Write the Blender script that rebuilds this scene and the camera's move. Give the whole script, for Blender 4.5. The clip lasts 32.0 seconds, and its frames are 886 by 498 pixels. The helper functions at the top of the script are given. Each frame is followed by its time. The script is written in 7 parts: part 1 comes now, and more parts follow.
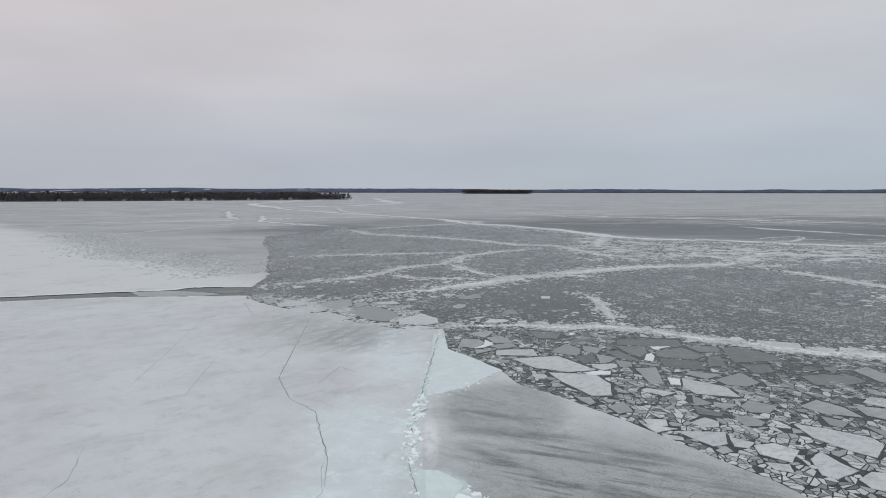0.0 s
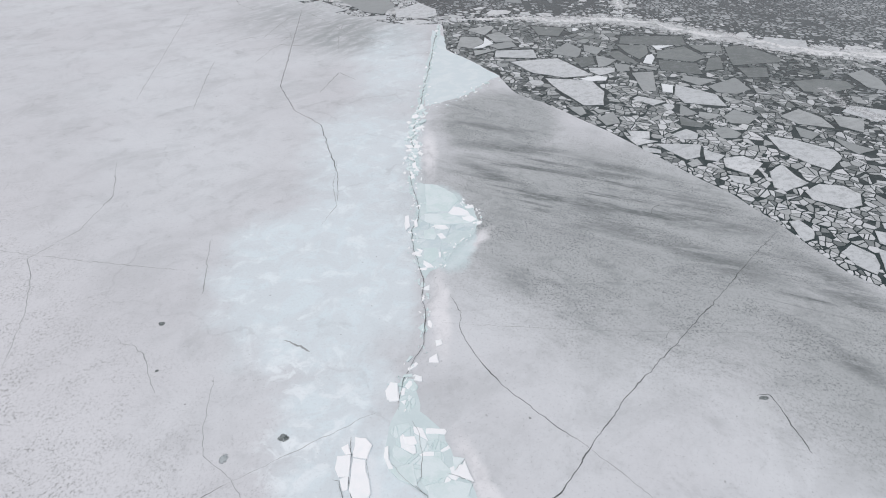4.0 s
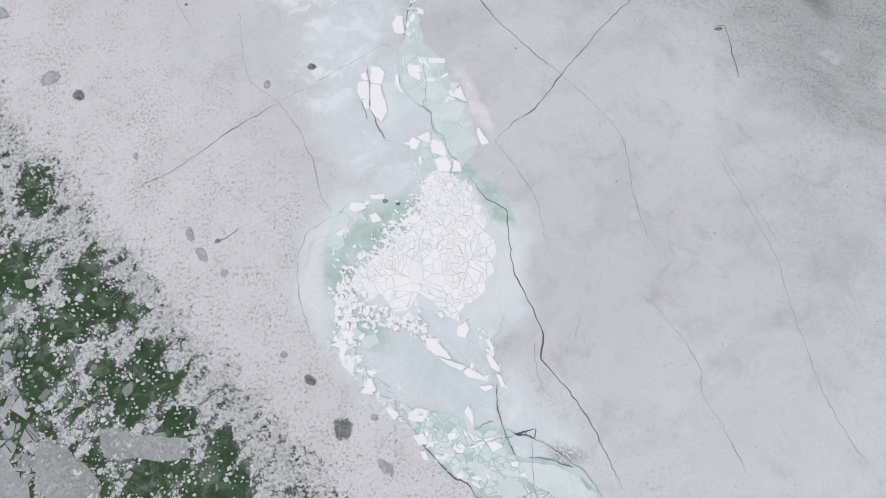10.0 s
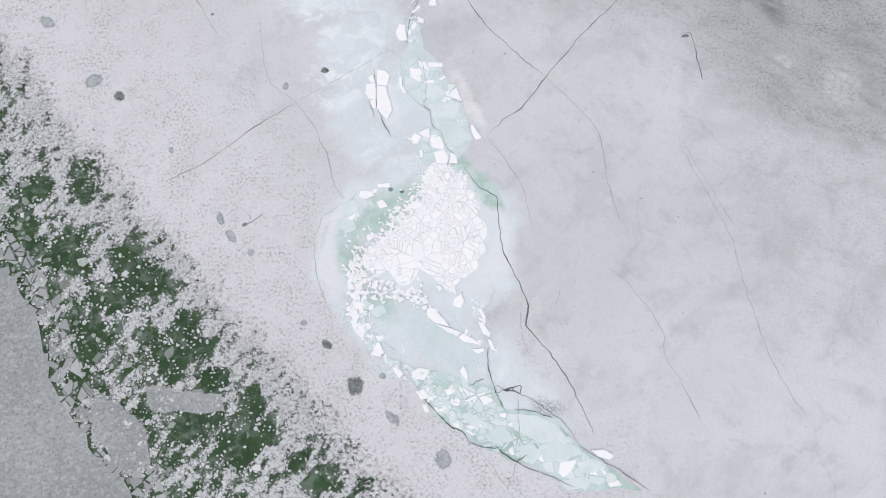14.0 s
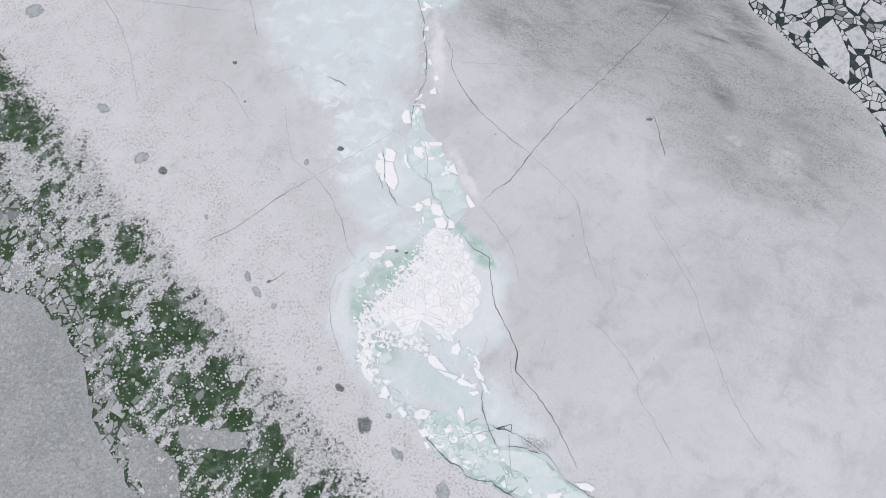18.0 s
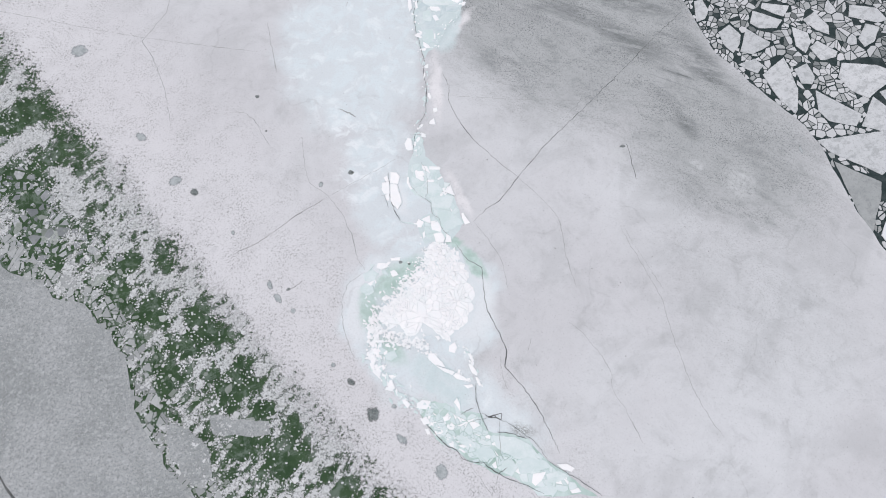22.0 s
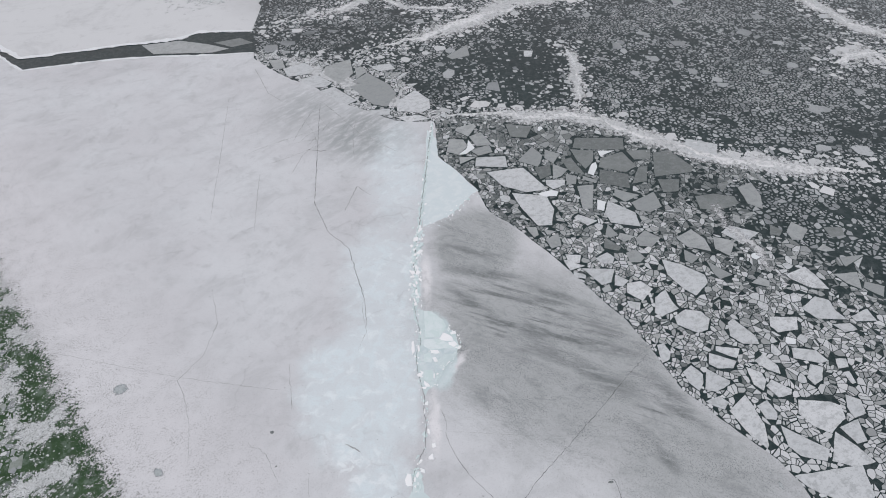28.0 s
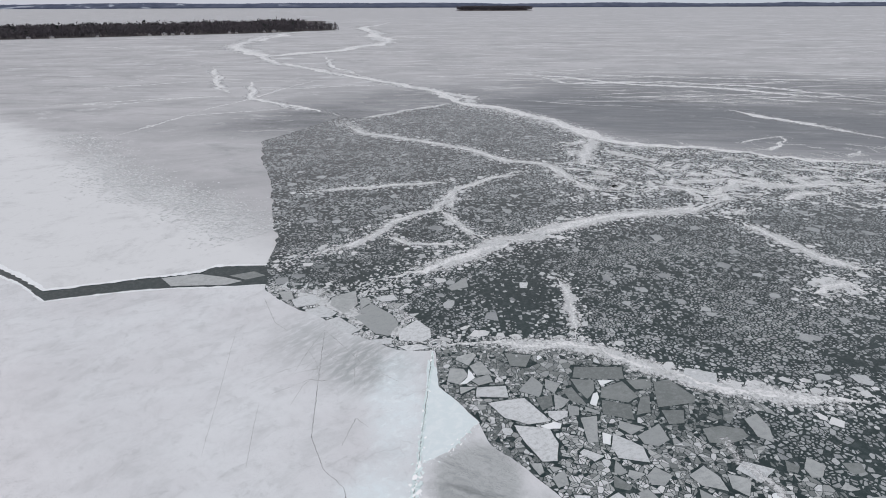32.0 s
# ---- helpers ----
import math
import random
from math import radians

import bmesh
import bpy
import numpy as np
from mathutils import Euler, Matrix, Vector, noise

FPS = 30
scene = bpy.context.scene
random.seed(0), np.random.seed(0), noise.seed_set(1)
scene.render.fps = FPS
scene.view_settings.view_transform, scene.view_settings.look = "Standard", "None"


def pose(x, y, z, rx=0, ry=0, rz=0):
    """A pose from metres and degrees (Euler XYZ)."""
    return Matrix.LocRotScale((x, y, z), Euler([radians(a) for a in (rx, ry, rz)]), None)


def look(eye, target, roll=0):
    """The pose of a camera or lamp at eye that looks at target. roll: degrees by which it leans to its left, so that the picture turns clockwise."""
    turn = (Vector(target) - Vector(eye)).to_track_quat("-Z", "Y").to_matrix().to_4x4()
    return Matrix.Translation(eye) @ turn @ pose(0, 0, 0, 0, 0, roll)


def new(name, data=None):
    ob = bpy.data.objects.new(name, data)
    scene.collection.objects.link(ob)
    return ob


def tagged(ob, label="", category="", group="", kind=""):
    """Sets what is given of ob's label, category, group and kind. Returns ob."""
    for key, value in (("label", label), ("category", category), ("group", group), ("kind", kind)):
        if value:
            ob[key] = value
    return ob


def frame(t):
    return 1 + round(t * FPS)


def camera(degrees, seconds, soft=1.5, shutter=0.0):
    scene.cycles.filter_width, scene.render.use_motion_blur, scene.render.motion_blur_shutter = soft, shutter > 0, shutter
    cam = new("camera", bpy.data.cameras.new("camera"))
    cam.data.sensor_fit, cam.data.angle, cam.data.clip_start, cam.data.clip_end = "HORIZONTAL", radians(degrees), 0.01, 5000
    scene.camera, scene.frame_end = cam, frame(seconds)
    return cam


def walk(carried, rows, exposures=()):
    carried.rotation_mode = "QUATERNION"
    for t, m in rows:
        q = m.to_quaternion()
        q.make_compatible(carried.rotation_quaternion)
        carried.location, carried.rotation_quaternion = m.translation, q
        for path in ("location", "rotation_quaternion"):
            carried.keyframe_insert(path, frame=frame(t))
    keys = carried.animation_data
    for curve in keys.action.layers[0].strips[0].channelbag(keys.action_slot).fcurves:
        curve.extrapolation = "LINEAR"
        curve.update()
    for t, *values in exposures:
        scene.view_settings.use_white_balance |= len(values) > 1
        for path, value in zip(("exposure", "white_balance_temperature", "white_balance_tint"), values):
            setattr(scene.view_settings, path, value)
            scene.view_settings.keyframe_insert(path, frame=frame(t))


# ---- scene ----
# ---- camera: a small drone that climbs over a frozen lake while its lens tilts down and up again ----
cam = camera(75.0, 32.0, soft=1.0)

# seconds, x, y, z (metres), heading to the left, pitch, lean (degrees)
FLIGHT = [
    (0.0, 0.00, 0.00, 25.00, 0.01, -5.86, 0.07),
    (0.5, -0.04, -0.13, 25.64, -0.02, -7.65, 0.01),
    (1.0, 0.02, -0.10, 26.18, -0.01, -9.16, -0.02),
    (1.5, 0.05, -0.05, 26.72, 0.00, -10.49, -0.15),
    (2.0, 0.01, -0.34, 27.23, -0.04, -15.18, -0.03),
    (2.5, 0.09, -0.52, 28.03, -0.03, -21.04, -0.05),
    (3.0, 0.26, -0.70, 28.90, 0.06, -26.89, -0.19),
    (3.5, 0.36, -0.83, 29.89, 0.15, -32.62, -0.29),
    (5.5, 0.38, -0.43, 33.51, 0.33, -51.38, -0.25),
    (6.0, 0.44, -0.83, 34.07, 0.52, -55.14, -0.37),
    (6.5, 0.40, -1.07, 34.72, 0.51, -60.41, -0.51),
    (7.0, 0.36, -1.41, 35.37, 0.41, -66.08, -0.58),
    (7.5, 0.30, -1.64, 36.04, 0.29, -71.63, -0.60),
    (8.0, 0.25, -1.73, 36.81, 0.22, -77.33, -0.62),
    (8.5, 0.26, -1.73, 37.44, 0.24, -78.60, -0.62),
    (9.0, 0.23, -1.84, 38.16, 0.22, -78.62, -0.59),
    (9.5, 0.21, -1.99, 38.87, 0.20, -78.48, -0.57),
    (10.0, 0.21, -2.22, 39.49, 0.22, -78.24, -0.62),
    (10.5, 0.25, -2.51, 40.14, 0.18, -78.51, -0.57),
    (11.0, 0.23, -2.75, 40.86, 0.08, -79.72, -0.54),
    (11.5, 0.26, -2.89, 41.60, 0.02, -80.19, -0.48),
    (12.0, 0.26, -3.03, 42.32, -0.05, -80.06, -0.45),
    (12.5, 0.26, -3.23, 43.03, -0.10, -79.90, -0.36),
    (13.0, 0.24, -3.38, 43.78, -0.18, -79.80, -0.31),
    (13.5, 0.23, -3.65, 44.53, -0.23, -79.61, -0.30),
    (14.0, 0.27, -3.84, 45.23, -0.23, -79.49, -0.27),
    (14.5, 0.28, -3.96, 46.04, -0.22, -79.46, -0.27),
    (15.0, 0.34, -4.06, 46.90, -0.20, -78.75, -0.31),
    (15.5, 0.41, -4.05, 47.71, -0.09, -75.04, -0.37),
    (17.5, 0.32, -4.92, 51.05, -0.41, -74.17, -0.14),
    (18.0, 0.28, -5.19, 51.85, -0.56, -74.03, 0.00),
    (18.5, 0.27, -5.57, 52.62, -0.70, -73.76, 0.09),
    (19.0, 0.19, -5.79, 53.50, -0.83, -73.66, 0.20),
    (19.5, 0.18, -5.99, 54.38, -1.00, -73.59, 0.35),
    (20.0, 0.17, -6.33, 55.26, -1.16, -73.39, 0.45),
    (20.5, 0.14, -6.68, 56.11, -1.32, -73.22, 0.62),
    (21.0, 0.13, -6.92, 57.11, -1.41, -73.14, 0.69),
    (21.5, 0.15, -7.29, 58.02, -1.44, -72.91, 0.73),
    (22.0, 0.16, -7.62, 58.99, -1.43, -72.55, 0.70),
    (22.5, 0.18, -7.96, 60.04, -1.46, -72.16, 0.72),
    (23.0, 0.20, -8.09, 61.13, -1.49, -72.03, 0.73),
    (23.5, 0.17, -7.93, 62.33, -1.49, -69.55, 0.74),
    (24.0, 0.12, -7.80, 63.31, -1.45, -66.90, 0.72),
    (24.5, 0.09, -7.53, 64.06, -1.47, -65.66, 0.68),
    (26.5, 0.25, -5.83, 68.17, -1.19, -55.46, 0.63),
    (27.0, 0.34, -5.93, 68.45, -1.00, -51.81, 0.42),
    (27.5, 0.50, -6.06, 68.51, -0.82, -48.57, 0.28),
    (28.0, 0.75, -6.23, 68.71, -0.60, -44.88, -0.07),
    (28.5, 0.83, -6.37, 68.81, -0.54, -41.81, -0.13),
    (29.0, 0.95, -6.42, 69.20, -0.46, -38.72, -0.17),
    (29.5, 1.00, -6.33, 69.62, -0.43, -36.15, -0.28),
    (30.0, 1.04, -6.27, 70.11, -0.42, -33.54, -0.36),
    (30.5, 1.01, -6.25, 70.46, -0.44, -31.23, -0.32),
    (31.0, 1.00, -6.22, 70.74, -0.45, -28.52, -0.31),
    (31.5, 0.95, -6.17, 71.07, -0.50, -26.18, -0.25),
    (32.0, 0.85, -6.14, 71.61, -0.54, -23.55, -0.18),
]


def aloft(x, y, z, heading, pitch, lean):
    h, p = radians(heading), radians(pitch)
    way = Vector((-math.sin(h) * math.cos(p), math.cos(h) * math.cos(p), math.sin(p)))
    return look((x, y, z), Vector((x, y, z)) + way * 10, lean)


walk(cam, [(t, aloft(*r)) for t, *r in FLIGHT], exposures=[
    (0.0, -0.11, 6250, 5.5), (1.0, 0.03, 6250, 6.5), (2.0, 0.18, 6260, 7.5), (3.0, 0.22, 6290, 9), (3.6, 0.2, 6300, 9.5), (6.0, 0.05, 6380, 10.5), (9.0, 0.11, 6350, 10.5), (11.0, 0.12, 6370, 11), (13.0, 0.23, 6360, 11), (15.0, 0.25, 6360, 11.5), (18.0, 0.18, 6370, 11.5), (20.0, 0.22, 6370, 11.5), (21.5, 0.24, 6360, 11.5),
    (23.0, 0.34, 6360, 11.5), (24.5, 0.28, 6360, 11), (28.0, 0.04, 6340, 10.8), (32.0, 0.14, 6300, 10)])

# ---- light: an overcast winter sky and a weak, very soft sun ----
SUN_UP, SUN_TURN = radians(48), radians(-140)
world = bpy.data.worlds.new("overcast_sky")
scene.world = world
world.use_nodes = True
wt = world.node_tree
wt.nodes.clear()


def wnode(kind, **kw):
    n = wt.nodes.new(kind)
    for k, v in kw.items():
        n.inputs[k].default_value = v
    return n


w_out = wnode("ShaderNodeOutputWorld")
w_bg = wnode("ShaderNodeBackground", Strength=1.0)
w_sky = wnode("ShaderNodeTexSky")
w_sky.sky_type, w_sky.sun_disc = "NISHITA", False
w_sky.sun_elevation, w_sky.sun_rotation = SUN_UP, SUN_TURN
w_co = wnode("ShaderNodeTexCoord")
w_sep = wnode("ShaderNodeSeparateXYZ")
w_ramp = wnode("ShaderNodeValToRGB")
el = w_ramp.color_ramp.elements
el[0].position, el[0].color = 0.0, (0.55, 0.575, 0.64, 1)
el[1].position, el[1].color = 1.0, (0.82, 0.80, 0.82, 1)
for pos, c in ((0.06, (0.54, 0.555, 0.62, 1)), (0.17, (0.665, 0.63, 0.655, 1)), (0.34, (0.775, 0.71, 0.715, 1))):
    e = el.new(pos)
    e.color = c
w_map = wnode("ShaderNodeMapping")
w_map.inputs["Scale"].default_value = (1.2, 1.2, 4.5)
w_cloud = wnode("ShaderNodeTexNoise", Scale=1.6, Detail=5.0, Roughness=0.5)
w_rng = wnode("ShaderNodeMapRange")
for i, v in zip((1, 2, 3, 4), (0.3, 0.7, 0.93, 1.07)):
    w_rng.inputs[i].default_value = v
w_mul = wt.nodes.new("ShaderNodeVectorMath")
w_mul.operation = "SCALE"
w_skys = wt.nodes.new("ShaderNodeVectorMath")
w_skys.operation = "SCALE"
w_skys.inputs["Scale"].default_value = 0.06
w_mix = wt.nodes.new("ShaderNodeMix")
w_mix.data_type = "RGBA"
w_mix.inputs["Factor"].default_value = 0.90
wl = wt.links.new
wl(w_co.outputs["Generated"], w_sep.inputs[0])
wl(w_sep.outputs["Z"], w_ramp.inputs[0])
wl(w_co.outputs["Generated"], w_map.inputs[0])
wl(w_map.outputs[0], w_cloud.inputs["Vector"])
wl(w_cloud.outputs["Fac"], w_rng.inputs[0])
wl(w_ramp.outputs[0], w_mul.inputs[0])
wl(w_rng.outputs[0], w_mul.inputs["Scale"])
wl(w_sky.outputs[0], w_skys.inputs[0])
wl(w_skys.outputs[0], w_mix.inputs[6])
wl(w_mul.outputs[0], w_mix.inputs[7])
w_side = wnode("ShaderNodeMapRange")
for i, v in zip((1, 2, 3, 4), (-0.6, 0.7, 0.0, 1.0)):
    w_side.inputs[i].default_value = v
w_tint = wt.nodes.new("ShaderNodeMix")
w_tint.data_type = "RGBA"
w_tint.inputs[6].default_value, w_tint.inputs[7].default_value = (1.03, 0.99, 0.985, 1), (0.965, 1.0, 1.01, 1)
w_cast = wt.nodes.new("ShaderNodeVectorMath")
w_cast.operation = "MULTIPLY"
wl(w_sep.outputs["X"], w_side.inputs[0])
wl(w_side.outputs[0], w_tint.inputs["Factor"])
wl(w_mix.outputs[2], w_cast.inputs[0])
wl(w_tint.outputs[2], w_cast.inputs[1])
wl(w_cast.outputs[0], w_bg.inputs["Color"])
wl(w_bg.outputs[0], w_out.inputs[0])

sun = new("sun", bpy.data.lights.new("sun", "SUN"))
sun.data.energy, sun.data.angle, sun.data.color = 0.55, radians(20), (1.0, 0.96, 0.92)
sun.matrix_world = look((0, 0, 80), Vector((0, 0, 80)) - Vector((math.sin(SUN_TURN) * math.cos(SUN_UP), math.cos(SUN_TURN) * math.cos(SUN_UP), math.sin(SUN_UP))))


# ---- materials ----
class Paint:
    """A node material, built step by step. Values and colours are sockets."""

    def __init__(self, name, rough=0.6, spec=0.3):
        self.mat = bpy.data.materials.new(name)
        self.mat.use_nodes = True
        self.t = self.mat.node_tree
        self.b = self.t.nodes["Principled BSDF"]
        self.b.inputs["Roughness"].default_value = rough
        self.b.inputs["Specular IOR Level"].default_value = spec
        geo = self.t.nodes.new("ShaderNodeNewGeometry")
        self.p, self.island = geo.outputs["Position"], geo.outputs["Random Per Island"]
        self.chance = self.t.nodes.new("ShaderNodeObjectInfo").outputs["Random"]

    def put(self, sock, v):
        if hasattr(v, "is_output"):
            self.t.links.new(v, sock)
        else:
            if hasattr(sock.default_value, "__len__") and len(sock.default_value) == 4 and len(v) == 3:
                v = (*v, 1)
            sock.default_value = v

    def noise(self, scale, detail=4.0, rough=0.55, stretch=None, turn=0.0, warp=0.0, at=None):
        n = self.t.nodes.new("ShaderNodeTexNoise")
        n.inputs["Scale"].default_value, n.inputs["Detail"].default_value = scale, detail
        n.inputs["Roughness"].default_value, n.inputs["Distortion"].default_value = rough, warp
        src = at or self.p
        if stretch:
            m = self.t.nodes.new("ShaderNodeMapping")
            m.vector_type = "TEXTURE"
            m.inputs["Scale"].default_value = [1 / s for s in stretch]
            m.inputs["Rotation"].default_value = (0, 0, radians(turn))
            self.t.links.new(src, m.inputs[0])
            src = m.outputs[0]
        self.t.links.new(src, n.inputs["Vector"])
        return n.outputs["Fac"]

    def cells(self, scale, feature="F1", at=None):
        n = self.t.nodes.new("ShaderNodeTexVoronoi")
        n.feature = feature
        n.inputs["Scale"].default_value = scale
        self.t.links.new(at or self.p, n.inputs["Vector"])
        return n.outputs["Distance"]

    def fit(self, v, a, b, c=0.0, d=1.0):
        n = self.t.nodes.new("ShaderNodeMapRange")
        n.interpolation_type = "SMOOTHSTEP"
        self.put(n.inputs[0], v)
        for i, x in zip((1, 2, 3, 4), (a, b, c, d)):
            n.inputs[i].default_value = x
        return n.outputs[0]

    def op(self, kind, a, b=0.0):
        n = self.t.nodes.new("ShaderNodeMath")
        n.operation = kind
        self.put(n.inputs[0], a)
        self.put(n.inputs[1], b)
        return n.outputs[0]

    def mix(self, f, a, b):
        n = self.t.nodes.new("ShaderNodeMix")
        n.data_type = "RGBA"
        self.put(n.inputs[0], f)
        self.put(n.inputs[6], a)
        self.put(n.inputs[7], b)
        return n.outputs[2]

    def warped(self, amount, scale, detail=3.0):
        """The position, pushed about by noise."""
        n = self.t.nodes.new("ShaderNodeTexNoise")
        n.inputs["Scale"].default_value, n.inputs["Detail"].default_value = scale, detail
        self.t.links.new(self.p, n.inputs["Vector"])
        a = self.t.nodes.new("ShaderNodeVectorMath")
        a.operation = "SUBTRACT"
        a.inputs[1].default_value = (0.5, 0.5, 0.5)
        self.t.links.new(n.outputs["Color"], a.inputs[0])
        m = self.t.nodes.new("ShaderNodeVectorMath")
        m.operation = "MULTIPLY_ADD"
        m.inputs[1].default_value = (amount * 2, amount * 2, 0)
        self.t.links.new(a.outputs[0], m.inputs[0])
        self.t.links.new(self.p, m.inputs[2])
        return m.outputs[0]

    def spot(self, at, x, y, rx, ry, turn=0.0, inner=0.3):
        """A soft oval: 1 within, falling to 0 at its rim."""
        m = self.t.nodes.new("ShaderNodeMapping")
        m.vector_type = "TEXTURE"
        m.inputs["Location"].default_value = (x, y, 0)
        m.inputs["Rotation"].default_value = (0, 0, radians(turn))
        m.inputs["Scale"].default_value = (rx, ry, 1000)
        self.t.links.new(at, m.inputs[0])
        n = self.t.nodes.new("ShaderNodeVectorMath")
        n.operation = "LENGTH"
        self.t.links.new(m.outputs[0], n.inputs[0])
        return self.fit(n.outputs["Value"], inner, 1.0, 1.0, 0.0)

    def most(self, *v):
        out = v[0]
        for x in v[1:]:
            out = self.op("MAXIMUM", out, x)
        return out

    def along(self, x, y):
        """How far the position lies along a direction."""
        n = self.t.nodes.new("ShaderNodeVectorMath")
        n.operation = "DOT_PRODUCT"
        n.inputs[1].default_value = (x, y, 0)
        self.t.links.new(self.p, n.inputs[0])
        return n.outputs["Value"]

    def bump(self, h, strength=0.3, distance=0.05):
        n = self.t.nodes.new("ShaderNodeBump")
        n.inputs["Strength"].default_value, n.inputs["Distance"].default_value = strength, distance
        self.put(n.inputs["Height"], h)
        self.t.links.new(n.outputs[0], self.b.inputs["Normal"])

    def done(self, colour, rough=None, cold=True):
        if cold:
            n = self.t.nodes.new("ShaderNodeMix")
            n.data_type, n.blend_type = "RGBA", "MULTIPLY"
            n.inputs[0].default_value = 1.0
            self.put(n.inputs[6], colour)
            n.inputs[7].default_value = (0.935, 0.99, 1.0, 1)
            colour = n.outputs[2]
        self.put(self.b.inputs["Base Color"], colour)
        if rough is not None:
            self.put(self.b.inputs["Roughness"], rough)
        return self.mat


def make_sheet_ice():
    m = Paint("old_lake_ice", 0.65, 0.15)
    wp = m.warped(2.2, 0.12, 5)
    wf = m.warped(0.9, 0.5, 6)
    ww = m.warped(4.2, 0.18, 8)
    big, mid, fine = m.noise(0.045, 5), m.noise(0.35, 6, 0.6), m.noise(5.0, 5, 0.7)
    c = m.mix(m.fit(big, 0.35, 0.65), (0.64, 0.63, 0.645), (0.70, 0.70, 0.715))
    # weathered grey east of the ridge, fading to the south
    east = m.most(m.spot(wp, 17, 42, 27, 21, -35, 0.4), m.spot(wf, 7, 64, 9, 11, 0, 0.6), m.spot(wp, 32, 24, 20, 14, -40, 0.3), m.op("MULTIPLY", m.spot(wp, 34, 8, 20, 16, -60, 0.2), 0.22))
    c = m.mix(m.op("MULTIPLY", east, 0.85), c, (0.435, 0.445, 0.445))
    run = m.fit(m.noise(0.7, 9, 0.75, (0.7, 1.4, 1), -30, 0.6), 0.47, 0.66)
    c = m.mix(m.op("MULTIPLY", m.op("MULTIPLY", run, m.op("ADD", east, 0.12)), 0.45), c, (0.27, 0.285, 0.285))
    c = m.mix(m.op("MULTIPLY", m.op("MULTIPLY", m.most(m.spot(wp, -15, 98, 15, 17, 20, 0.2), m.op("MULTIPLY", m.spot(wp, -28, 108, 16, 16, -30, 0.1), 0.7)), m.fit(m.noise(0.5, 8, 0.7, (0.5, 1.6, 1), 50, 0.4), 0.3, 0.6)), 0.85), c, (0.33, 0.35, 0.35))
    # dark windblown streaks across it
    st = m.most(*[m.spot(wf, x, y, l + 1.0, w, turn, 0.15) for x, y, l, w, turn in (
        (8.0, 57.0, 9.5, 1.9, -12), (18.1, 53.0, 7.0, 1.6, -28), (5.6, 51.3, 7.5, 1.8, -42), (14.6, 45.3, 6.5, 1.9, -18), (24.5, 42.3, 7.5, 1.9, -15), (32.1, 34.4, 6.0, 2.0, -60), (6.2, 62.2, 6.4, 1.1, -19),
        (15.0, 41.7, 4.3, 1.4, -11), (23.6, 37.0, 7.1, 2.2, -33), (32.1, 32.2, 3.7, 1.6, -36), (28.9, 25.3, 1.8, 1.5, -60), (17.3, 51.2, 5.0, 1.2, -11))], m.op("MULTIPLY", m.spot(wf, 5.8, 35.3, 5.5, 2.2, -60, 0.1), 0.4))
    reach = m.most(m.spot(wp, 15, 48, 19, 9.5, -24, 0.35), m.spot(wp, 30, 33, 9, 6, -50, 0.2))
    st = m.most(m.op("MULTIPLY", st, 0.85), m.op("MULTIPLY", reach, m.fit(m.noise(0.34, 7, 0.62, (0.22, 2.6, 1), -21, 0.3), 0.50, 0.60)))
    st = m.op("MULTIPLY", st, m.fit(m.noise(3.2, 7, 0.75, (0.5, 1.5, 1), -24), 0.36, 0.56, 0.5, 1.0))
    st = m.op("MULTIPLY", st, m.fit(m.noise(0.5, 6, 0.65, (0.35, 2.2, 1), -20), 0.3, 0.56))
    c = m.mix(m.op("MULTIPLY", st, 0.95), c, (0.14, 0.155, 0.155))
    veil = m.fit(m.noise(0.2, 9, 0.72, (0.6, 1.5, 1), -32, 0.5), 0.5, 0.70)
    grit = m.fit(m.noise(3.0, 8, 0.8), 0.53, 0.60)
    c = m.mix(m.op("MULTIPLY", m.op("MULTIPLY", grit, m.op("ADD", m.op("MULTIPLY", east, 0.9), 0.1)), 0.35), c, (0.20, 0.21, 0.21))
    c = m.mix(m.op("MULTIPLY", m.op("MULTIPLY", veil, m.op("ADD", m.op("MULTIPLY", east, 0.85), 0.12)), 0.7), c, (0.27, 0.28, 0.285))
    pepper = m.fit(m.noise(5.0, 6, 0.8), 0.525, 0.57)
    thick = m.fit(m.noise(0.2, 8, 0.7, (0.7, 1.5, 1), -32, 0.6), 0.38, 0.60, 0.2, 1.0)
    c = m.mix(m.op("MULTIPLY", m.op("MULTIPLY", pepper, thick), m.op("MULTIPLY", east, 0.8)), c, (0.11, 0.12, 0.12))
    blotch = m.fit(m.noise(0.13, 9, 0.74, warp=0.7), 0.50, 0.64)
    c = m.mix(m.op("MULTIPLY", m.op("MULTIPLY", blotch, east), 0.38), c, (0.25, 0.26, 0.26))
    frost = m.op("MULTIPLY", m.most(m.spot(wf, 29.2, 20.4, 1.3, 1.4, 0, 0.2), m.spot(wf, 34, 18.2, 2.6, 2.8, 20, 0.3), m.spot(wf, 20.4, 22, 1.2, 1.6, 20, 0.2)), m.fit(m.noise(1.6, 6, 0.7), 0.35, 0.6))
    c = m.mix(m.op("MULTIPLY", frost, 0.7), c, (0.64, 0.645, 0.65))
    # pale blue, wet ice along the ridge
    west = m.fit(m.op("ADD", m.along(1, 0), m.op("MULTIPLY", m.noise(0.6, 4), 1.2)), -1.9, -0.7, 1.0, 0.0)
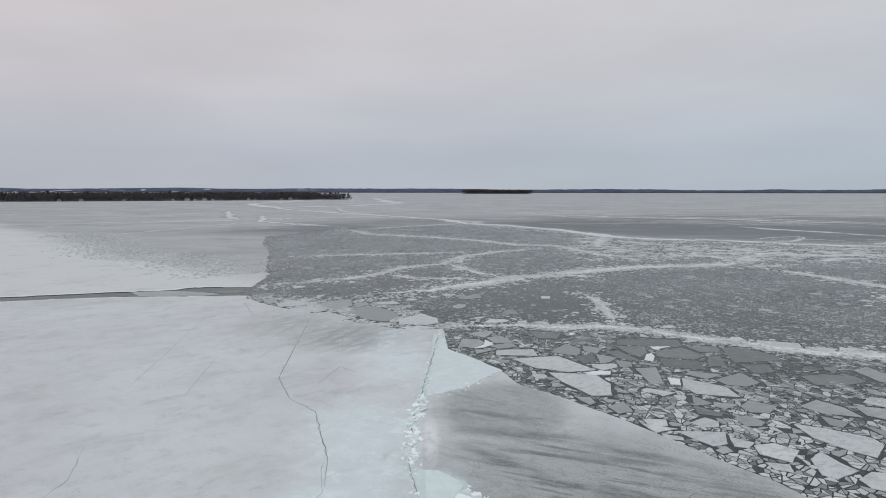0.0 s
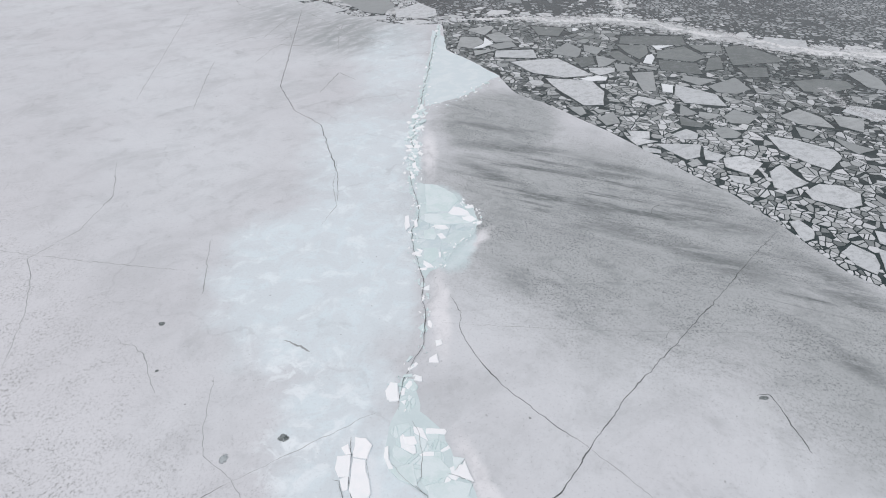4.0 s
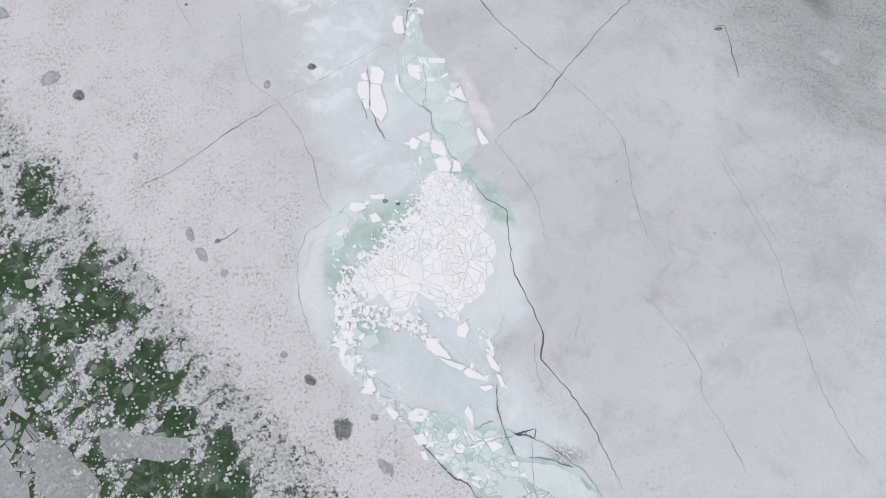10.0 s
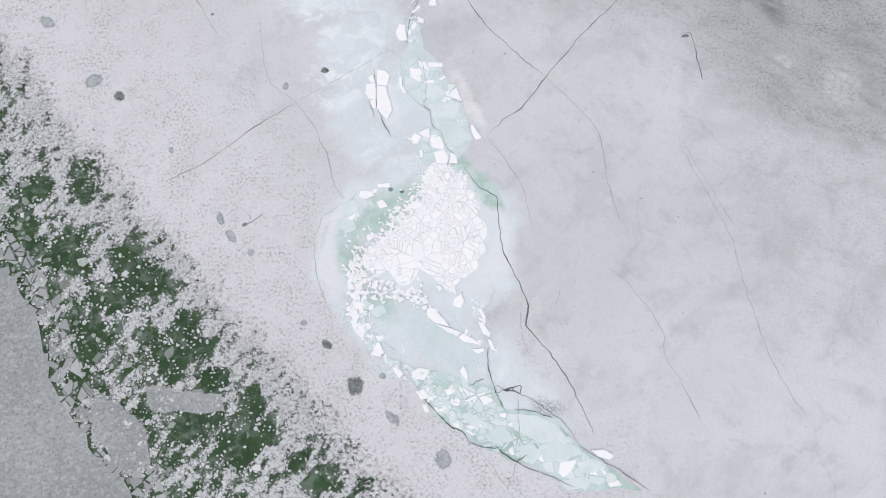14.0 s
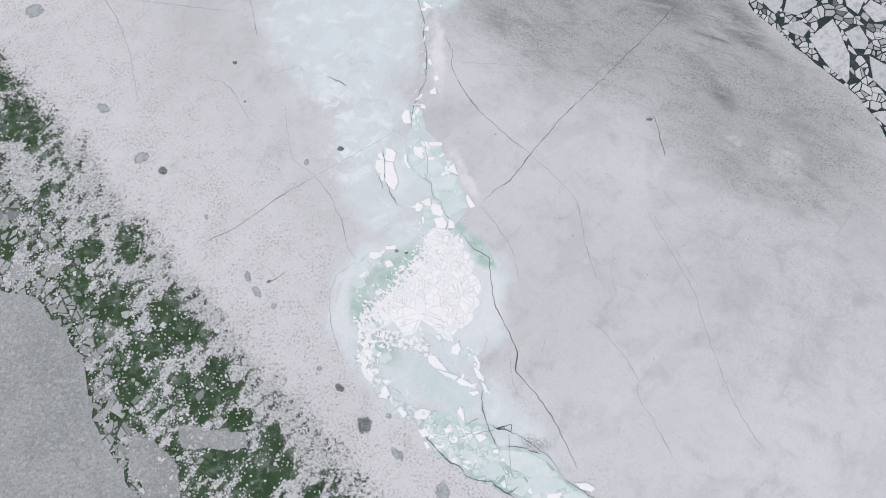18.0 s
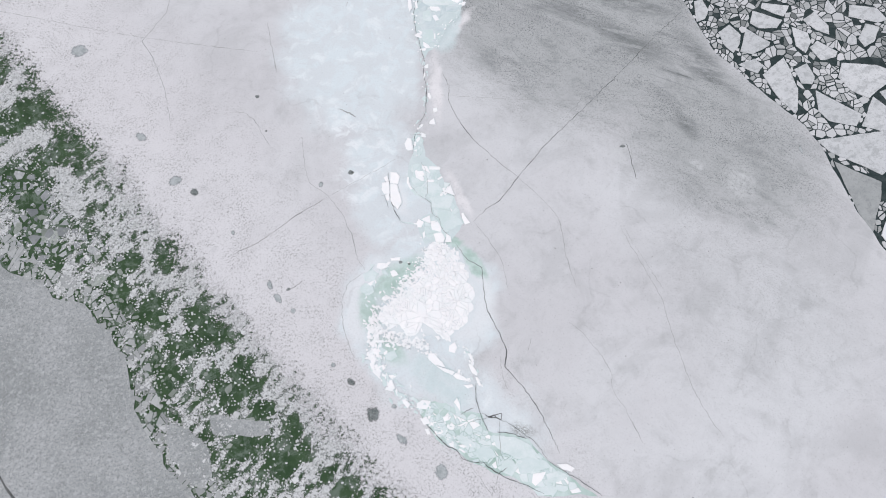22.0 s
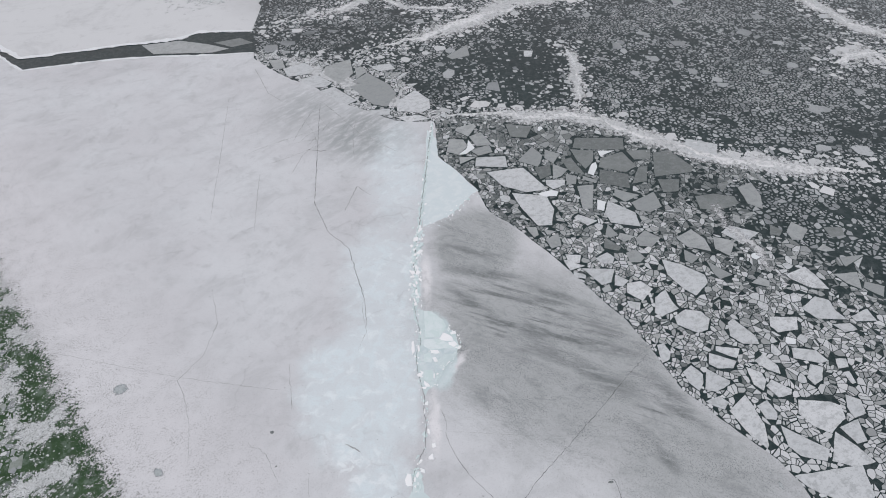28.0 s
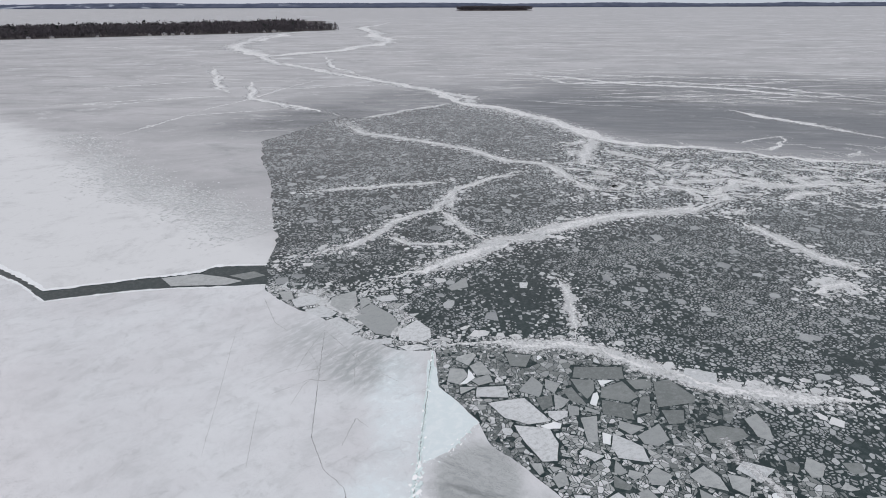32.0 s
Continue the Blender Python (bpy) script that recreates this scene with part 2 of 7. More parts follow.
    wet = m.most(m.spot(ww, -9.5, 36, 11, 13.5, 8, 0.62), m.op("MULTIPLY", m.spot(ww, -8, 55, 8.5, 19, 4, 0.4), 0.9), m.op("MULTIPLY", m.spot(ww, -7, 84, 8, 26, 2, 0.2), 0.8), m.spot(ww, -6.5, 23, 5, 7, 10, 0.3))
    wet = m.most(m.op("MULTIPLY", wet, west), m.spot(ww, -2, 4, 9.0, 9.5, 0, 0.75), m.spot(ww, -4.5, 17, 6.0, 7.5, 15, 0.45), m.spot(ww, 5, -6.5, 8, 5, -40, 0.5))
    mottle = m.fit(m.noise(0.4, 8, 0.7, warp=0.6), 0.40, 0.54, 1.0, 0.68)
    c = m.mix(m.op("MULTIPLY", m.op("MULTIPLY", wet, mottle), 0.92), c, (0.745, 0.81, 0.835))
    cloudy = m.op("MULTIPLY", wet, m.fit(m.noise(0.5, 6, 0.6, warp=0.6), 0.52, 0.68))
    c = m.mix(m.op("MULTIPLY", cloudy, 0.8), c, (0.83, 0.87, 0.885))
    fluff = m.op("MULTIPLY", m.most(m.spot(ww, -10, 25.5, 6.5, 3.0, -28, 0.2), m.spot(ww, -7.5, 20, 5, 5, 0, 0.1)), m.fit(m.noise(0.75, 7, 0.6, warp=0.8), 0.47, 0.62))
    c = m.mix(m.op("MULTIPLY", fluff, 0.9), c, (0.86, 0.885, 0.90))
    halo = m.most(m.spot(wf, -6.8, 7.6, 4.2, 2.4, 38, 0.35), m.spot(wf, -8.6, 3.8, 1.5, 4.2, 8, 0.35), m.spot(wf, 2.6, 5.6, 4.0, 6.0, 10, 0.6), m.spot(wf, -4.4, 17.2, 1.3, 3.6, 22, 0.4))
    c = m.mix(m.op("MULTIPLY", halo, 0.8), c, (0.81, 0.825, 0.84))
    lip = m.most(m.spot(wf, 0.1, 31, 1.2, 6.8, 2, 0.3), m.spot(wf, 2.4, 17.4, 0.9, 4.2, 24, 0.3), m.spot(wf, 2.7, 39.2, 4.4, 0.9, 55, 0.2), m.spot(wf, -1.2, 56, 1.2, 7, 2, 0.3))
    c = m.mix(m.op("MULTIPLY", lip, 0.95), c, (0.83, 0.805, 0.815))
    # meltwater green round the rubble, and sunken pale pools beside the ridge
    wq = m.warped(0.7, 0.9, 5)
    green = m.most(m.spot(wq, -4.4, 7.7, 4.4, 1.8, 38, 0.45), m.spot(wq, -7.2, 4.3, 1.5, 3.2, 10, 0.4), m.spot(wq, 3.9, 9.3, 1.0, 2.8, 33, 0.5), m.spot(wq, 1.8, 11.6, 1.5, 0.9, -20, 0.3),
                   m.spot(wq, -5.0, 0.3, 2.8, 1.5, -35, 0.3), m.spot(wq, -0.6, -6.0, 2.4, 1.3, -40, 0.3), m.spot(wq, 3.4, -8.6, 3.0, 1.6, -38, 0.3))
    shade = m.fit(m.noise(0.8, 5, 0.6), 0.35, 0.65)
    c = m.mix(m.op("MULTIPLY", green, 0.85), c, m.mix(shade, (0.39, 0.55, 0.475), (0.58, 0.71, 0.665)))
    pools = m.most(m.spot(wq, 0.4, 42.5, 3.0, 7.4, 6, 0.8), m.spot(wq, 0.2, -2.9, 4.4, 2.1, -38, 0.6))
    c = m.mix(m.op("MULTIPLY", pools, 0.75), c, m.mix(shade, (0.60, 0.71, 0.715), (0.70, 0.78, 0.79)))
    # thawed mottling, and dirty granular snow towards the open water
    dry = m.op("SUBTRACT", 1.0, m.op("MULTIPLY", m.most(wet, pools, green, halo), 0.8))
    c = m.mix(m.op("MULTIPLY", m.op("MULTIPLY", m.spot(wf, 8.1, -7.7, 1.7, 1.1, 0, 0.1), m.fit(m.noise(6, 6, 0.8), 0.42, 0.55)), 0.8), c, (0.2, 0.21, 0.2))
    cloud = m.noise(0.13, 9, 0.7, (0.75, 1.4, 1), 40, 0.5)
    c = m.mix(m.op("MULTIPLY", m.op("MULTIPLY", m.fit(cloud, 0.46, 0.66), dry), 0.32), c, (0.42, 0.425, 0.43))
    c = m.mix(m.op("MULTIPLY", m.op("MULTIPLY", m.fit(m.noise(0.33, 9, 0.72, warp=0.4, at=wp), 0.52, 0.70), dry), 0.32), c, (0.36, 0.37, 0.375))
    c = m.mix(m.op("MULTIPLY", m.op("MULTIPLY", m.fit(mid, 0.52, 0.75), dry), 0.22), c, (0.42, 0.43, 0.435))
    veins = m.fit(m.cells(0.055, "DISTANCE_TO_EDGE", at=m.warped(3.0, 0.25, 6)), 0.0, 0.010, 1.0, 0.0)
    c = m.mix(m.op("MULTIPLY", m.op("MULTIPLY", veins, m.fit(cloud, 0.42, 0.6)), 0.2), c, (0.30, 0.31, 0.315))
    dots = m.op("MULTIPLY", m.fit(m.cells(1.1, at=m.warped(0.25, 3.0)), 0.035, 0.075, 1.0, 0.0), m.fit(m.noise(0.6, 3), 0.45, 0.6))
    c = m.mix(m.op("MULTIPLY", dots, 0.7), c, (0.13, 0.14, 0.14))
    shore = m.along(-0.736, -0.676)
    near = m.fit(m.op("ADD", shore, m.op("MULTIPLY", m.noise(0.2, 3), 7.0)), -6.0, 11.0)
    grain = m.op("MULTIPLY", m.op("MULTIPLY", m.fit(m.noise(4.5, 10, 0.88), 0.51, 0.58), m.fit(m.noise(0.4, 9, 0.8), 0.40, 0.60, 0.12, 1.0)), dry)
    c = m.mix(m.op("MULTIPLY", m.op("MULTIPLY", near, dry), 0.55), c, (0.755, 0.725, 0.74))
    c = m.mix(m.op("MULTIPLY", m.op("MULTIPLY", grain, near), 0.95), c, (0.15, 0.16, 0.155))
    pits = m.fit(m.cells(0.33, at=m.warped(0.5, 1.4)), 0.10, 0.18, 1.0, 0.0)
    c = m.mix(m.op("MULTIPLY", m.op("MULTIPLY", pits, m.fit(shore, 2, 9)), 0.16), c, (0.30, 0.32, 0.33))
    specks = m.fit(m.noise(5.0, 6, 0.8), 0.585, 0.64)
    c = m.mix(m.op("MULTIPLY", m.op("MULTIPLY", specks, dry), 0.35), c, (0.24, 0.25, 0.25))
    c = m.mix(m.op("MULTIPLY", m.fit(fine, 0.45, 0.75), 0.16), c, (0.42, 0.43, 0.44))
    # the rim rots into crumbs: holes through to the water, more of them outwards
    rot = m.op("ADD", m.op("MULTIPLY", m.noise(0.45, 9, 0.74), 9.0), m.op("MULTIPLY", m.noise(3.0, 7, 0.8), 17.0))
    m.put(m.b.inputs["Alpha"], m.fit(m.op("SUBTRACT", m.op("SUBTRACT", rot, 0.5), shore), -0.6, 0.3))
    m.bump(m.op("ADD", mid, m.op("MULTIPLY", fine, 0.5)), 0.25, 0.035)
    return m.done(c, m.fit(mid, 0.3, 0.7, 0.55, 0.75))


def make_far_ice():
    m = Paint("young_grey_lake_ice", 0.7, 0.15)
    wp = m.warped(14, 0.02, 5)
    wide = m.noise(0.012, 9, 0.66, (1, 1.6, 1), 8, 0.5)
    c = m.mix(m.fit(wide, 0.35, 0.65), (0.39, 0.385, 0.395), (0.50, 0.49, 0.50))
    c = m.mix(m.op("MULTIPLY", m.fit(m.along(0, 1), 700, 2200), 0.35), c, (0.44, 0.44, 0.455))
    dark = m.most(m.op("MULTIPLY", m.spot(wp, 270, 440, 300, 210, -10, 0.45), 0.85), m.op("MULTIPLY", m.spot(wp, 30, 410, 170, 75, -14, 0.35), 0.8), m.op("MULTIPLY", m.spot(wp, -75, 372, 95, 62, 40, 0.25), 0.95), m.op("MULTIPLY", m.spot(wp, 0, 470, 130, 70, 5, 0.2), 0.7))
    dark = m.op("MULTIPLY", dark, m.fit(m.noise(0.35, 9, 0.75), 0.36, 0.56, 1.0, 0.8))
    c = m.mix(m.op("MULTIPLY", m.op("MULTIPLY", dark, m.fit(m.noise(0.05, 8, 0.7, (0.5, 2.4, 1), -8, 0.4), 0.36, 0.62, 1.0, 0.7)), 0.96), c, (0.10, 0.11, 0.12))
    c = m.mix(m.op("MULTIPLY", m.fit(m.noise(0.03, 8, 0.7, (0.7, 1.7, 1), -12, 0.6), 0.5, 0.68), 0.45), c, (0.24, 0.25, 0.26))
    sheer = m.op("ADD", m.along(-0.669, -0.743), m.op("MULTIPLY", m.noise(0.02, 6, 0.6), 50.0))
    pale = m.fit(sheer, -82, -48)
    c = m.mix(m.op("MULTIPLY", pale, 0.92), c, (0.70, 0.695, 0.70))
    lace = m.fit(m.noise(0.035, 9, 0.7, (0.8, 1.8, 1), -8, warp=1.2), 0.57, 0.63)
    c = m.mix(m.op("MULTIPLY", m.op("MULTIPLY", lace, m.fit(m.along(0, 1), 260, 330)), 0.55), c, (0.62, 0.615, 0.62))
    band = m.spot(wp, -110, 222, 95, 20, -42, 0.3)
    c = m.mix(m.op("MULTIPLY", m.op("MULTIPLY", band, m.fit(m.noise(0.5, 6, 0.7), 0.42, 0.6)), 0.6), c, (0.40, 0.40, 0.405))
    c = m.mix(m.op("MULTIPLY", m.fit(m.noise(0.06, 9, 0.7, warp=0.5), 0.5, 0.72), 0.42), c, (0.34, 0.345, 0.35))
    c = m.mix(m.op("MULTIPLY", m.fit(m.noise(0.25, 9, 0.75), 0.52, 0.7), 0.3), c, (0.36, 0.365, 0.37))
    c = m.mix(m.op("MULTIPLY", m.fit(m.noise(0.17, 9, 0.75), 0.56, 0.7), m.op("SUBTRACT", 0.4, m.op("MULTIPLY", dark, 0.3))), c, (0.66, 0.655, 0.66))
    lines = m.fit(m.noise(0.011, 8, 0.6, (0.8, 2.6, 1), 10, warp=1.6), 0.60, 0.66)
    c = m.mix(m.op("MULTIPLY", m.op("MULTIPLY", lines, m.fit(m.along(0, 1), 350, 600)), 0.8), c, (0.66, 0.66, 0.67))
    c = m.mix(m.op("MULTIPLY", m.most(m.spot(wp, 185, 345, 230, 95, -27, 0.5), m.spot(wp, 110, 420, 100, 75, -20, 0.3)), m.fit(m.noise(0.05, 8, 0.7, (0.4, 2.0, 1), -10, 0.4), 0.3, 0.65, 0.85, 0.45)), c, (0.155, 0.165, 0.18))
    away = m.fit(m.along(0, 1), 300, 520)
    c = m.mix(m.op("MULTIPLY", m.op("MULTIPLY", m.fit(m.noise(0.05, 9, 0.72, (0.25, 2.2, 1), -5, 0.3), 0.55, 0.63), away), 0.5), c, (0.56, 0.56, 0.575))
    c = m.mix(m.op("MULTIPLY", m.op("MULTIPLY", m.fit(m.noise(0.03, 9, 0.72, (0.3, 2.6, 1), -7, 0.3), 0.54, 0.66), away), 0.4), c, (0.22, 0.225, 0.24))
    m.bump(m.noise(0.9, 6, 0.65), 0.3, 0.1)
    return m.done(c)


def make_grey_ice():
    m = Paint("slushy_grey_ice", 0.55, 0.3)
    g1, g2, g3 = m.noise(0.12, 6), m.noise(1.3, 7, 0.7, (1, 1.6, 1), 30), m.noise(7, 5, 0.7)
    c = m.mix(m.fit(g1, 0.35, 0.65), (0.30, 0.315, 0.315), (0.41, 0.42, 0.425))
    c = m.mix(m.op("MULTIPLY", m.fit(g2, 0.45, 0.7), 0.5), c, (0.25, 0.265, 0.27))
    c = m.mix(m.op("MULTIPLY", m.fit(g3, 0.5, 0.75), 0.4), c, (0.52, 0.53, 0.54))
    c = m.mix(m.op("MULTIPLY", m.fit(m.noise(2.2, 9, 0.8), 0.51, 0.57), 0.5), c, (0.56, 0.57, 0.575))
    c = m.mix(m.op("MULTIPLY", m.fit(m.noise(0.5, 9, 0.75), 0.52, 0.7), 0.45), c, (0.24, 0.255, 0.25))
    c = m.mix(m.op("MULTIPLY", m.fit(m.noise(4.0, 7, 0.8), 0.52, 0.57), 0.55), c, (0.19, 0.205, 0.20))
    m.bump(m.op("ADD", g2, g3), 0.4, 0.06)
    return m.done(c)


def make_floe(name, light, dark, spots, speck):
    """Floe ice: a tone of its own, grey thaw spots, fine pits and a few scratches."""
    m = Paint(name, 0.5, 0.3)
    own = m.chance
    c = m.mix(own, light, dark)
    c = m.mix(m.op("MULTIPLY", m.fit(m.noise(0.45, 6, 0.65, warp=0.4), 0.40, 0.66), 0.55), c, dark)
    blot = m.fit(m.noise(0.8, 7, 0.7, (1.0, 1.5, 1), 25), 0.48, 0.62)
    c = m.mix(m.op("MULTIPLY", blot, speck), c, spots)
    c = m.mix(m.op("MULTIPLY", m.fit(m.noise(3.2, 6, 0.75), 0.53, 0.62), speck), c, spots)
    c = m.mix(m.op("MULTIPLY", m.fit(m.noise(7, 4, 0.7), 0.5, 0.75), 0.3), c, light)
    veins = m.fit(m.cells(0.35, "DISTANCE_TO_EDGE", at=m.warped(0.4, 1.2, 4)), 0.0, 0.02, 1.0, 0.0)
    c = m.mix(m.op("MULTIPLY", m.op("MULTIPLY", veins, m.fit(m.noise(0.3, 3), 0.5, 0.6)), 0.35), c, spots)
    m.bump(m.noise(3.0, 6, 0.65), 0.4, 0.06)
    return m.done(c)


def make_brash(name, light, dark, rough=0.55):
    m = Paint(name, rough, 0.3)
    c = m.mix(m.op("MULTIPLY", m.op("POWER", m.island, 0.6), m.fit(m.noise(0.05, 5, 0.6), 0.35, 0.62, 1.0, 0.55)), light, dark)
    c = m.mix(m.op("MULTIPLY", m.fit(m.noise(3.0, 5, 0.7), 0.45, 0.7), 0.4), c, dark)
    m.bump(m.noise(6.0, 4, 0.6), 0.3, 0.04)
    return m.done(c)


def make_water():
    m = Paint("cold_dark_water", 0.18, 0.12)
    c = m.mix(m.fit(m.noise(0.05, 5), 0.35, 0.65), (0.019, 0.032, 0.034), (0.026, 0.043, 0.044))
    sw = m.fit(m.along(-0.736, -0.676), 0.0, 14.0)
    c = m.mix(m.fit(m.noise(1.2, 6, 0.7), 0.4, 0.75), c, (0.026, 0.042, 0.042))
    c = m.mix(sw, c, m.mix(m.fit(m.noise(0.5, 6, 0.65), 0.35, 0.65), (0.030, 0.062, 0.028), (0.048, 0.088, 0.042)))
    milky = m.op("MULTIPLY", m.op("MULTIPLY", m.fit(m.noise(0.7, 9, 0.78, warp=0.5), 0.47, 0.62), sw), 0.75)
    c = m.mix(milky, c, (0.17, 0.21, 0.175))
    mush = m.op("MULTIPLY", m.op("MULTIPLY", m.fit(m.noise(0.8, 9, 0.78, warp=0.5), 0.45, 0.62), m.op("SUBTRACT", 1.0, sw)), 0.35)
    c = m.mix(mush, c, (0.115, 0.13, 0.135))
    m.bump(m.noise(3.0, 3), 0.05, 0.02)
    return m.done(c)


def make_snowband():
    m = Paint("rafted_white_brash", 0.7, 0.2)
    n = m.noise(1.1, 7, 0.72)
    c = m.mix(m.fit(n, 0.38, 0.56), (0.40, 0.41, 0.415), (0.78, 0.765, 0.765))
    c = m.mix(m.op("MULTIPLY", m.fit(m.noise(0.22, 5), 0.45, 0.65), 0.5), c, (0.82, 0.80, 0.80))
    m.bump(n, 0.4, 0.08)
    return m.done(c)


def make_dust(name, light, dark, keep, grain=1.0, patchy=0.8, soft=0.24, most=1.0):
    """Crushed ice strewn over water and floes, thinning out to the rim of its strip."""
    m = Paint(name, 0.75, 0.15)
    a = m.t.nodes.new("ShaderNodeAttribute")
    a.attribute_name = "across"
    n = m.noise(grain, 9, 0.78)
    c = m.mix(m.fit(n, 0.40, 0.56), dark, light)
    c = m.mix(m.op("MULTIPLY", m.fit(m.cells(grain * 3.0, at=m.warped(0.3, 2.0)), 0.25, 0.6), 0.4), c, dark)
    c = m.mix(m.op("MULTIPLY", m.fit(m.noise(6.0, 5, 0.7), 0.45, 0.75), 0.3), c, dark)
    thick = m.op("ADD", m.op("MULTIPLY", n, 1.2), m.op("MULTIPLY", m.noise(0.22, 6, 0.6), patchy))
    m.put(m.b.inputs["Alpha"], m.fit(m.op("SUBTRACT", thick, a.outputs["Fac"]), keep, keep + soft, 0.0, most))
    m.bump(n, 0.4, 0.06)
    return m.done(c)


def make_pool():
    m = Paint("green_meltwater_ice", 0.3, 0.4)
    a = m.noise(0.45, 6, 0.6, warp=0.5)
    c = m.mix(m.fit(a, 0.35, 0.62), (0.47, 0.60, 0.55), (0.64, 0.74, 0.72))
    c = m.mix(m.op("MULTIPLY", m.fit(m.noise(0.25, 4), 0.5, 0.66), 0.55), c, (0.33, 0.47, 0.41))
    c = m.mix(m.op("MULTIPLY", m.fit(m.noise(2.5, 6, 0.7), 0.55, 0.75), 0.35), c, (0.66, 0.74, 0.73))
    m.bump(m.noise(2.0, 5), 0.25, 0.05)
    return m.done(c)


def make_slab(name, light, dark, blue, cold=True):
    m = Paint(name, 0.55, 0.3)
    c = m.mix(m.chance, light, dark)
    c = m.mix(m.op("MULTIPLY", m.fit(m.noise(0.55, 6, 0.65, warp=0.6), 0.42, 0.66), 0.6), c, blue)
    c = m.mix(m.op("MULTIPLY", m.fit(m.noise(1.8, 6, 0.7), 0.52, 0.68), 0.5), c, light)
    c = m.mix(m.op("MULTIPLY", m.fit(m.noise(4.0, 5, 0.7), 0.52, 0.72), 0.3), c, blue)
    c = m.mix(m.op("MULTIPLY", m.fit(m.noise(9, 4, 0.7), 0.5, 0.8), 0.25), c, dark)
    m.bump(m.noise(5.0, 5, 0.65), 0.35, 0.05)
    return m.done(c, cold=cold)


def make_plain(name, a, b, scale, rough=0.8, cold=False):
    m = Paint(name, rough, 0.2)
    c = m.mix(m.fit(m.noise(scale, 6, 0.65), 0.35, 0.65), a, b)
    c = m.mix(m.op("MULTIPLY", m.island, 0.5), c, b)
    m.bump(m.noise(scale * 4, 4), 0.3, 0.05)
    return m.done(c, cold=cold)


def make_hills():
    m = Paint("haze_tinted_wooded_hills", 0.9, 0.1)
    # aerial haze is put into the base colour as dark blue-grey
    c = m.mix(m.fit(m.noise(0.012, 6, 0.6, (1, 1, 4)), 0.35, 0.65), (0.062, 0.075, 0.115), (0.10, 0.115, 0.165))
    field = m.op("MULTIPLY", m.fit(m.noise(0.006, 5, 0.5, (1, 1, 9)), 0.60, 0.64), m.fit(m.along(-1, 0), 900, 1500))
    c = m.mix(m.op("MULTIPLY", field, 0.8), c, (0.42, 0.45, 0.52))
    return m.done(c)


SHEET, FAR, GREY, WATER = make_sheet_ice(), make_far_ice(), make_grey_ice(), make_water()
FLOE = {
    "w": make_floe("snowy_floe_ice", (0.70, 0.70, 0.71), (0.56, 0.57, 0.58), (0.36, 0.375, 0.38), 0.62),
    "g": make_floe("grey_floe_ice", (0.45, 0.46, 0.46), (0.30, 0.315, 0.315), (0.24, 0.25, 0.25), 0.45),
    "d": make_floe("thin_dark_floe_ice", (0.235, 0.25, 0.245), (0.13, 0.145, 0.142), (0.33, 0.34, 0.345), 0.3),
    "b": make_floe("bright_snow_ice", (0.84, 0.84, 0.85), (0.76, 0.77, 0.78), (0.66, 0.68, 0.70), 0.2),
}
BRASH = make_brash("grey_brash_ice", (0.50, 0.51, 0.52), (0.11, 0.125, 0.13))
BRASH_PALE = make_brash("pale_brash_ice", (0.72, 0.71, 0.715), (0.46, 0.47, 0.475))
CHUNK = make_brash("dirty_white_ice_chunks", (0.74, 0.735, 0.74), (0.50, 0.505, 0.505))
PEBBLE = make_brash("grey_white_slush_lumps", (0.60, 0.61, 0.60), (0.22, 0.24, 0.22))
PANCAKE = make_brash("green_grey_slush_ice", (0.50, 0.52, 0.50), (0.10, 0.13, 0.10))
BAND, POOL = make_snowband(), make_pool()
BED = make_slab("wet_crushed_ice", (0.66, 0.735, 0.74), (0.58, 0.665, 0.665), (0.74, 0.80, 0.80))
HEAP_BED = make_slab("crushed_white_ice", (0.80, 0.82, 0.84), (0.68, 0.73, 0.74), (0.80, 0.83, 0.84))
DUST = make_dust("strewn_white_brash", (0.70, 0.69, 0.69), (0.42, 0.43, 0.435), 0.52)
DUST_THIN = make_dust("thin_strewn_snow", (0.66, 0.655, 0.66), (0.50, 0.50, 0.505), 0.90, 1.8, 1.0)
DUST_FAR = make_dust("strewn_far_snow", (0.70, 0.695, 0.70), (0.50, 0.50, 0.51), 0.62, 0.16, 0.7)
SLUSH = make_dust("strewn_crushed_ice", (0.74, 0.735, 0.74), (0.36, 0.375, 0.37), 0.45, 4.2, 0.25)
THAW = make_dust("thawed_grey_ice", (0.50, 0.52, 0.53), (0.33, 0.36, 0.365), 0.3, 1.8, 0.6)
THAW_DARK = make_dust("dark_thaw_hole", (0.30, 0.32, 0.32), (0.09, 0.105, 0.10), 0.3, 2.2, 0.6)
FILL_W = make_brash("snowy_broken_ice", (0.68, 0.675, 0.685), (0.50, 0.51, 0.515))
FILL_G = make_brash("grey_broken_ice", (0.49, 0.50, 0.50), (0.27, 0.28, 0.28))
FILL_D = make_brash("dark_broken_ice", (0.27, 0.285, 0.285), (0.10, 0.115, 0.115))
WEDGE = make_slab("pale_blue_wet_ice", (0.68, 0.74, 0.755), (0.56, 0.65, 0.67), (0.79, 0.82, 0.825))
SLAB = make_slab("fresh_white_ice_slab", (0.94, 0.965, 0.97), (0.88, 0.915, 0.93), (0.84, 0.91, 0.92), cold=False)
AQUA = make_slab("blue_green_ice_slab", (0.80, 0.845, 0.85), (0.68, 0.765, 0.765), (0.60, 0.715, 0.695))
CRACK = make_plain("dark_wet_crack", (0.05, 0.055, 0.055), (0.16, 0.165, 0.165), 1.5, 0.4, cold=True)
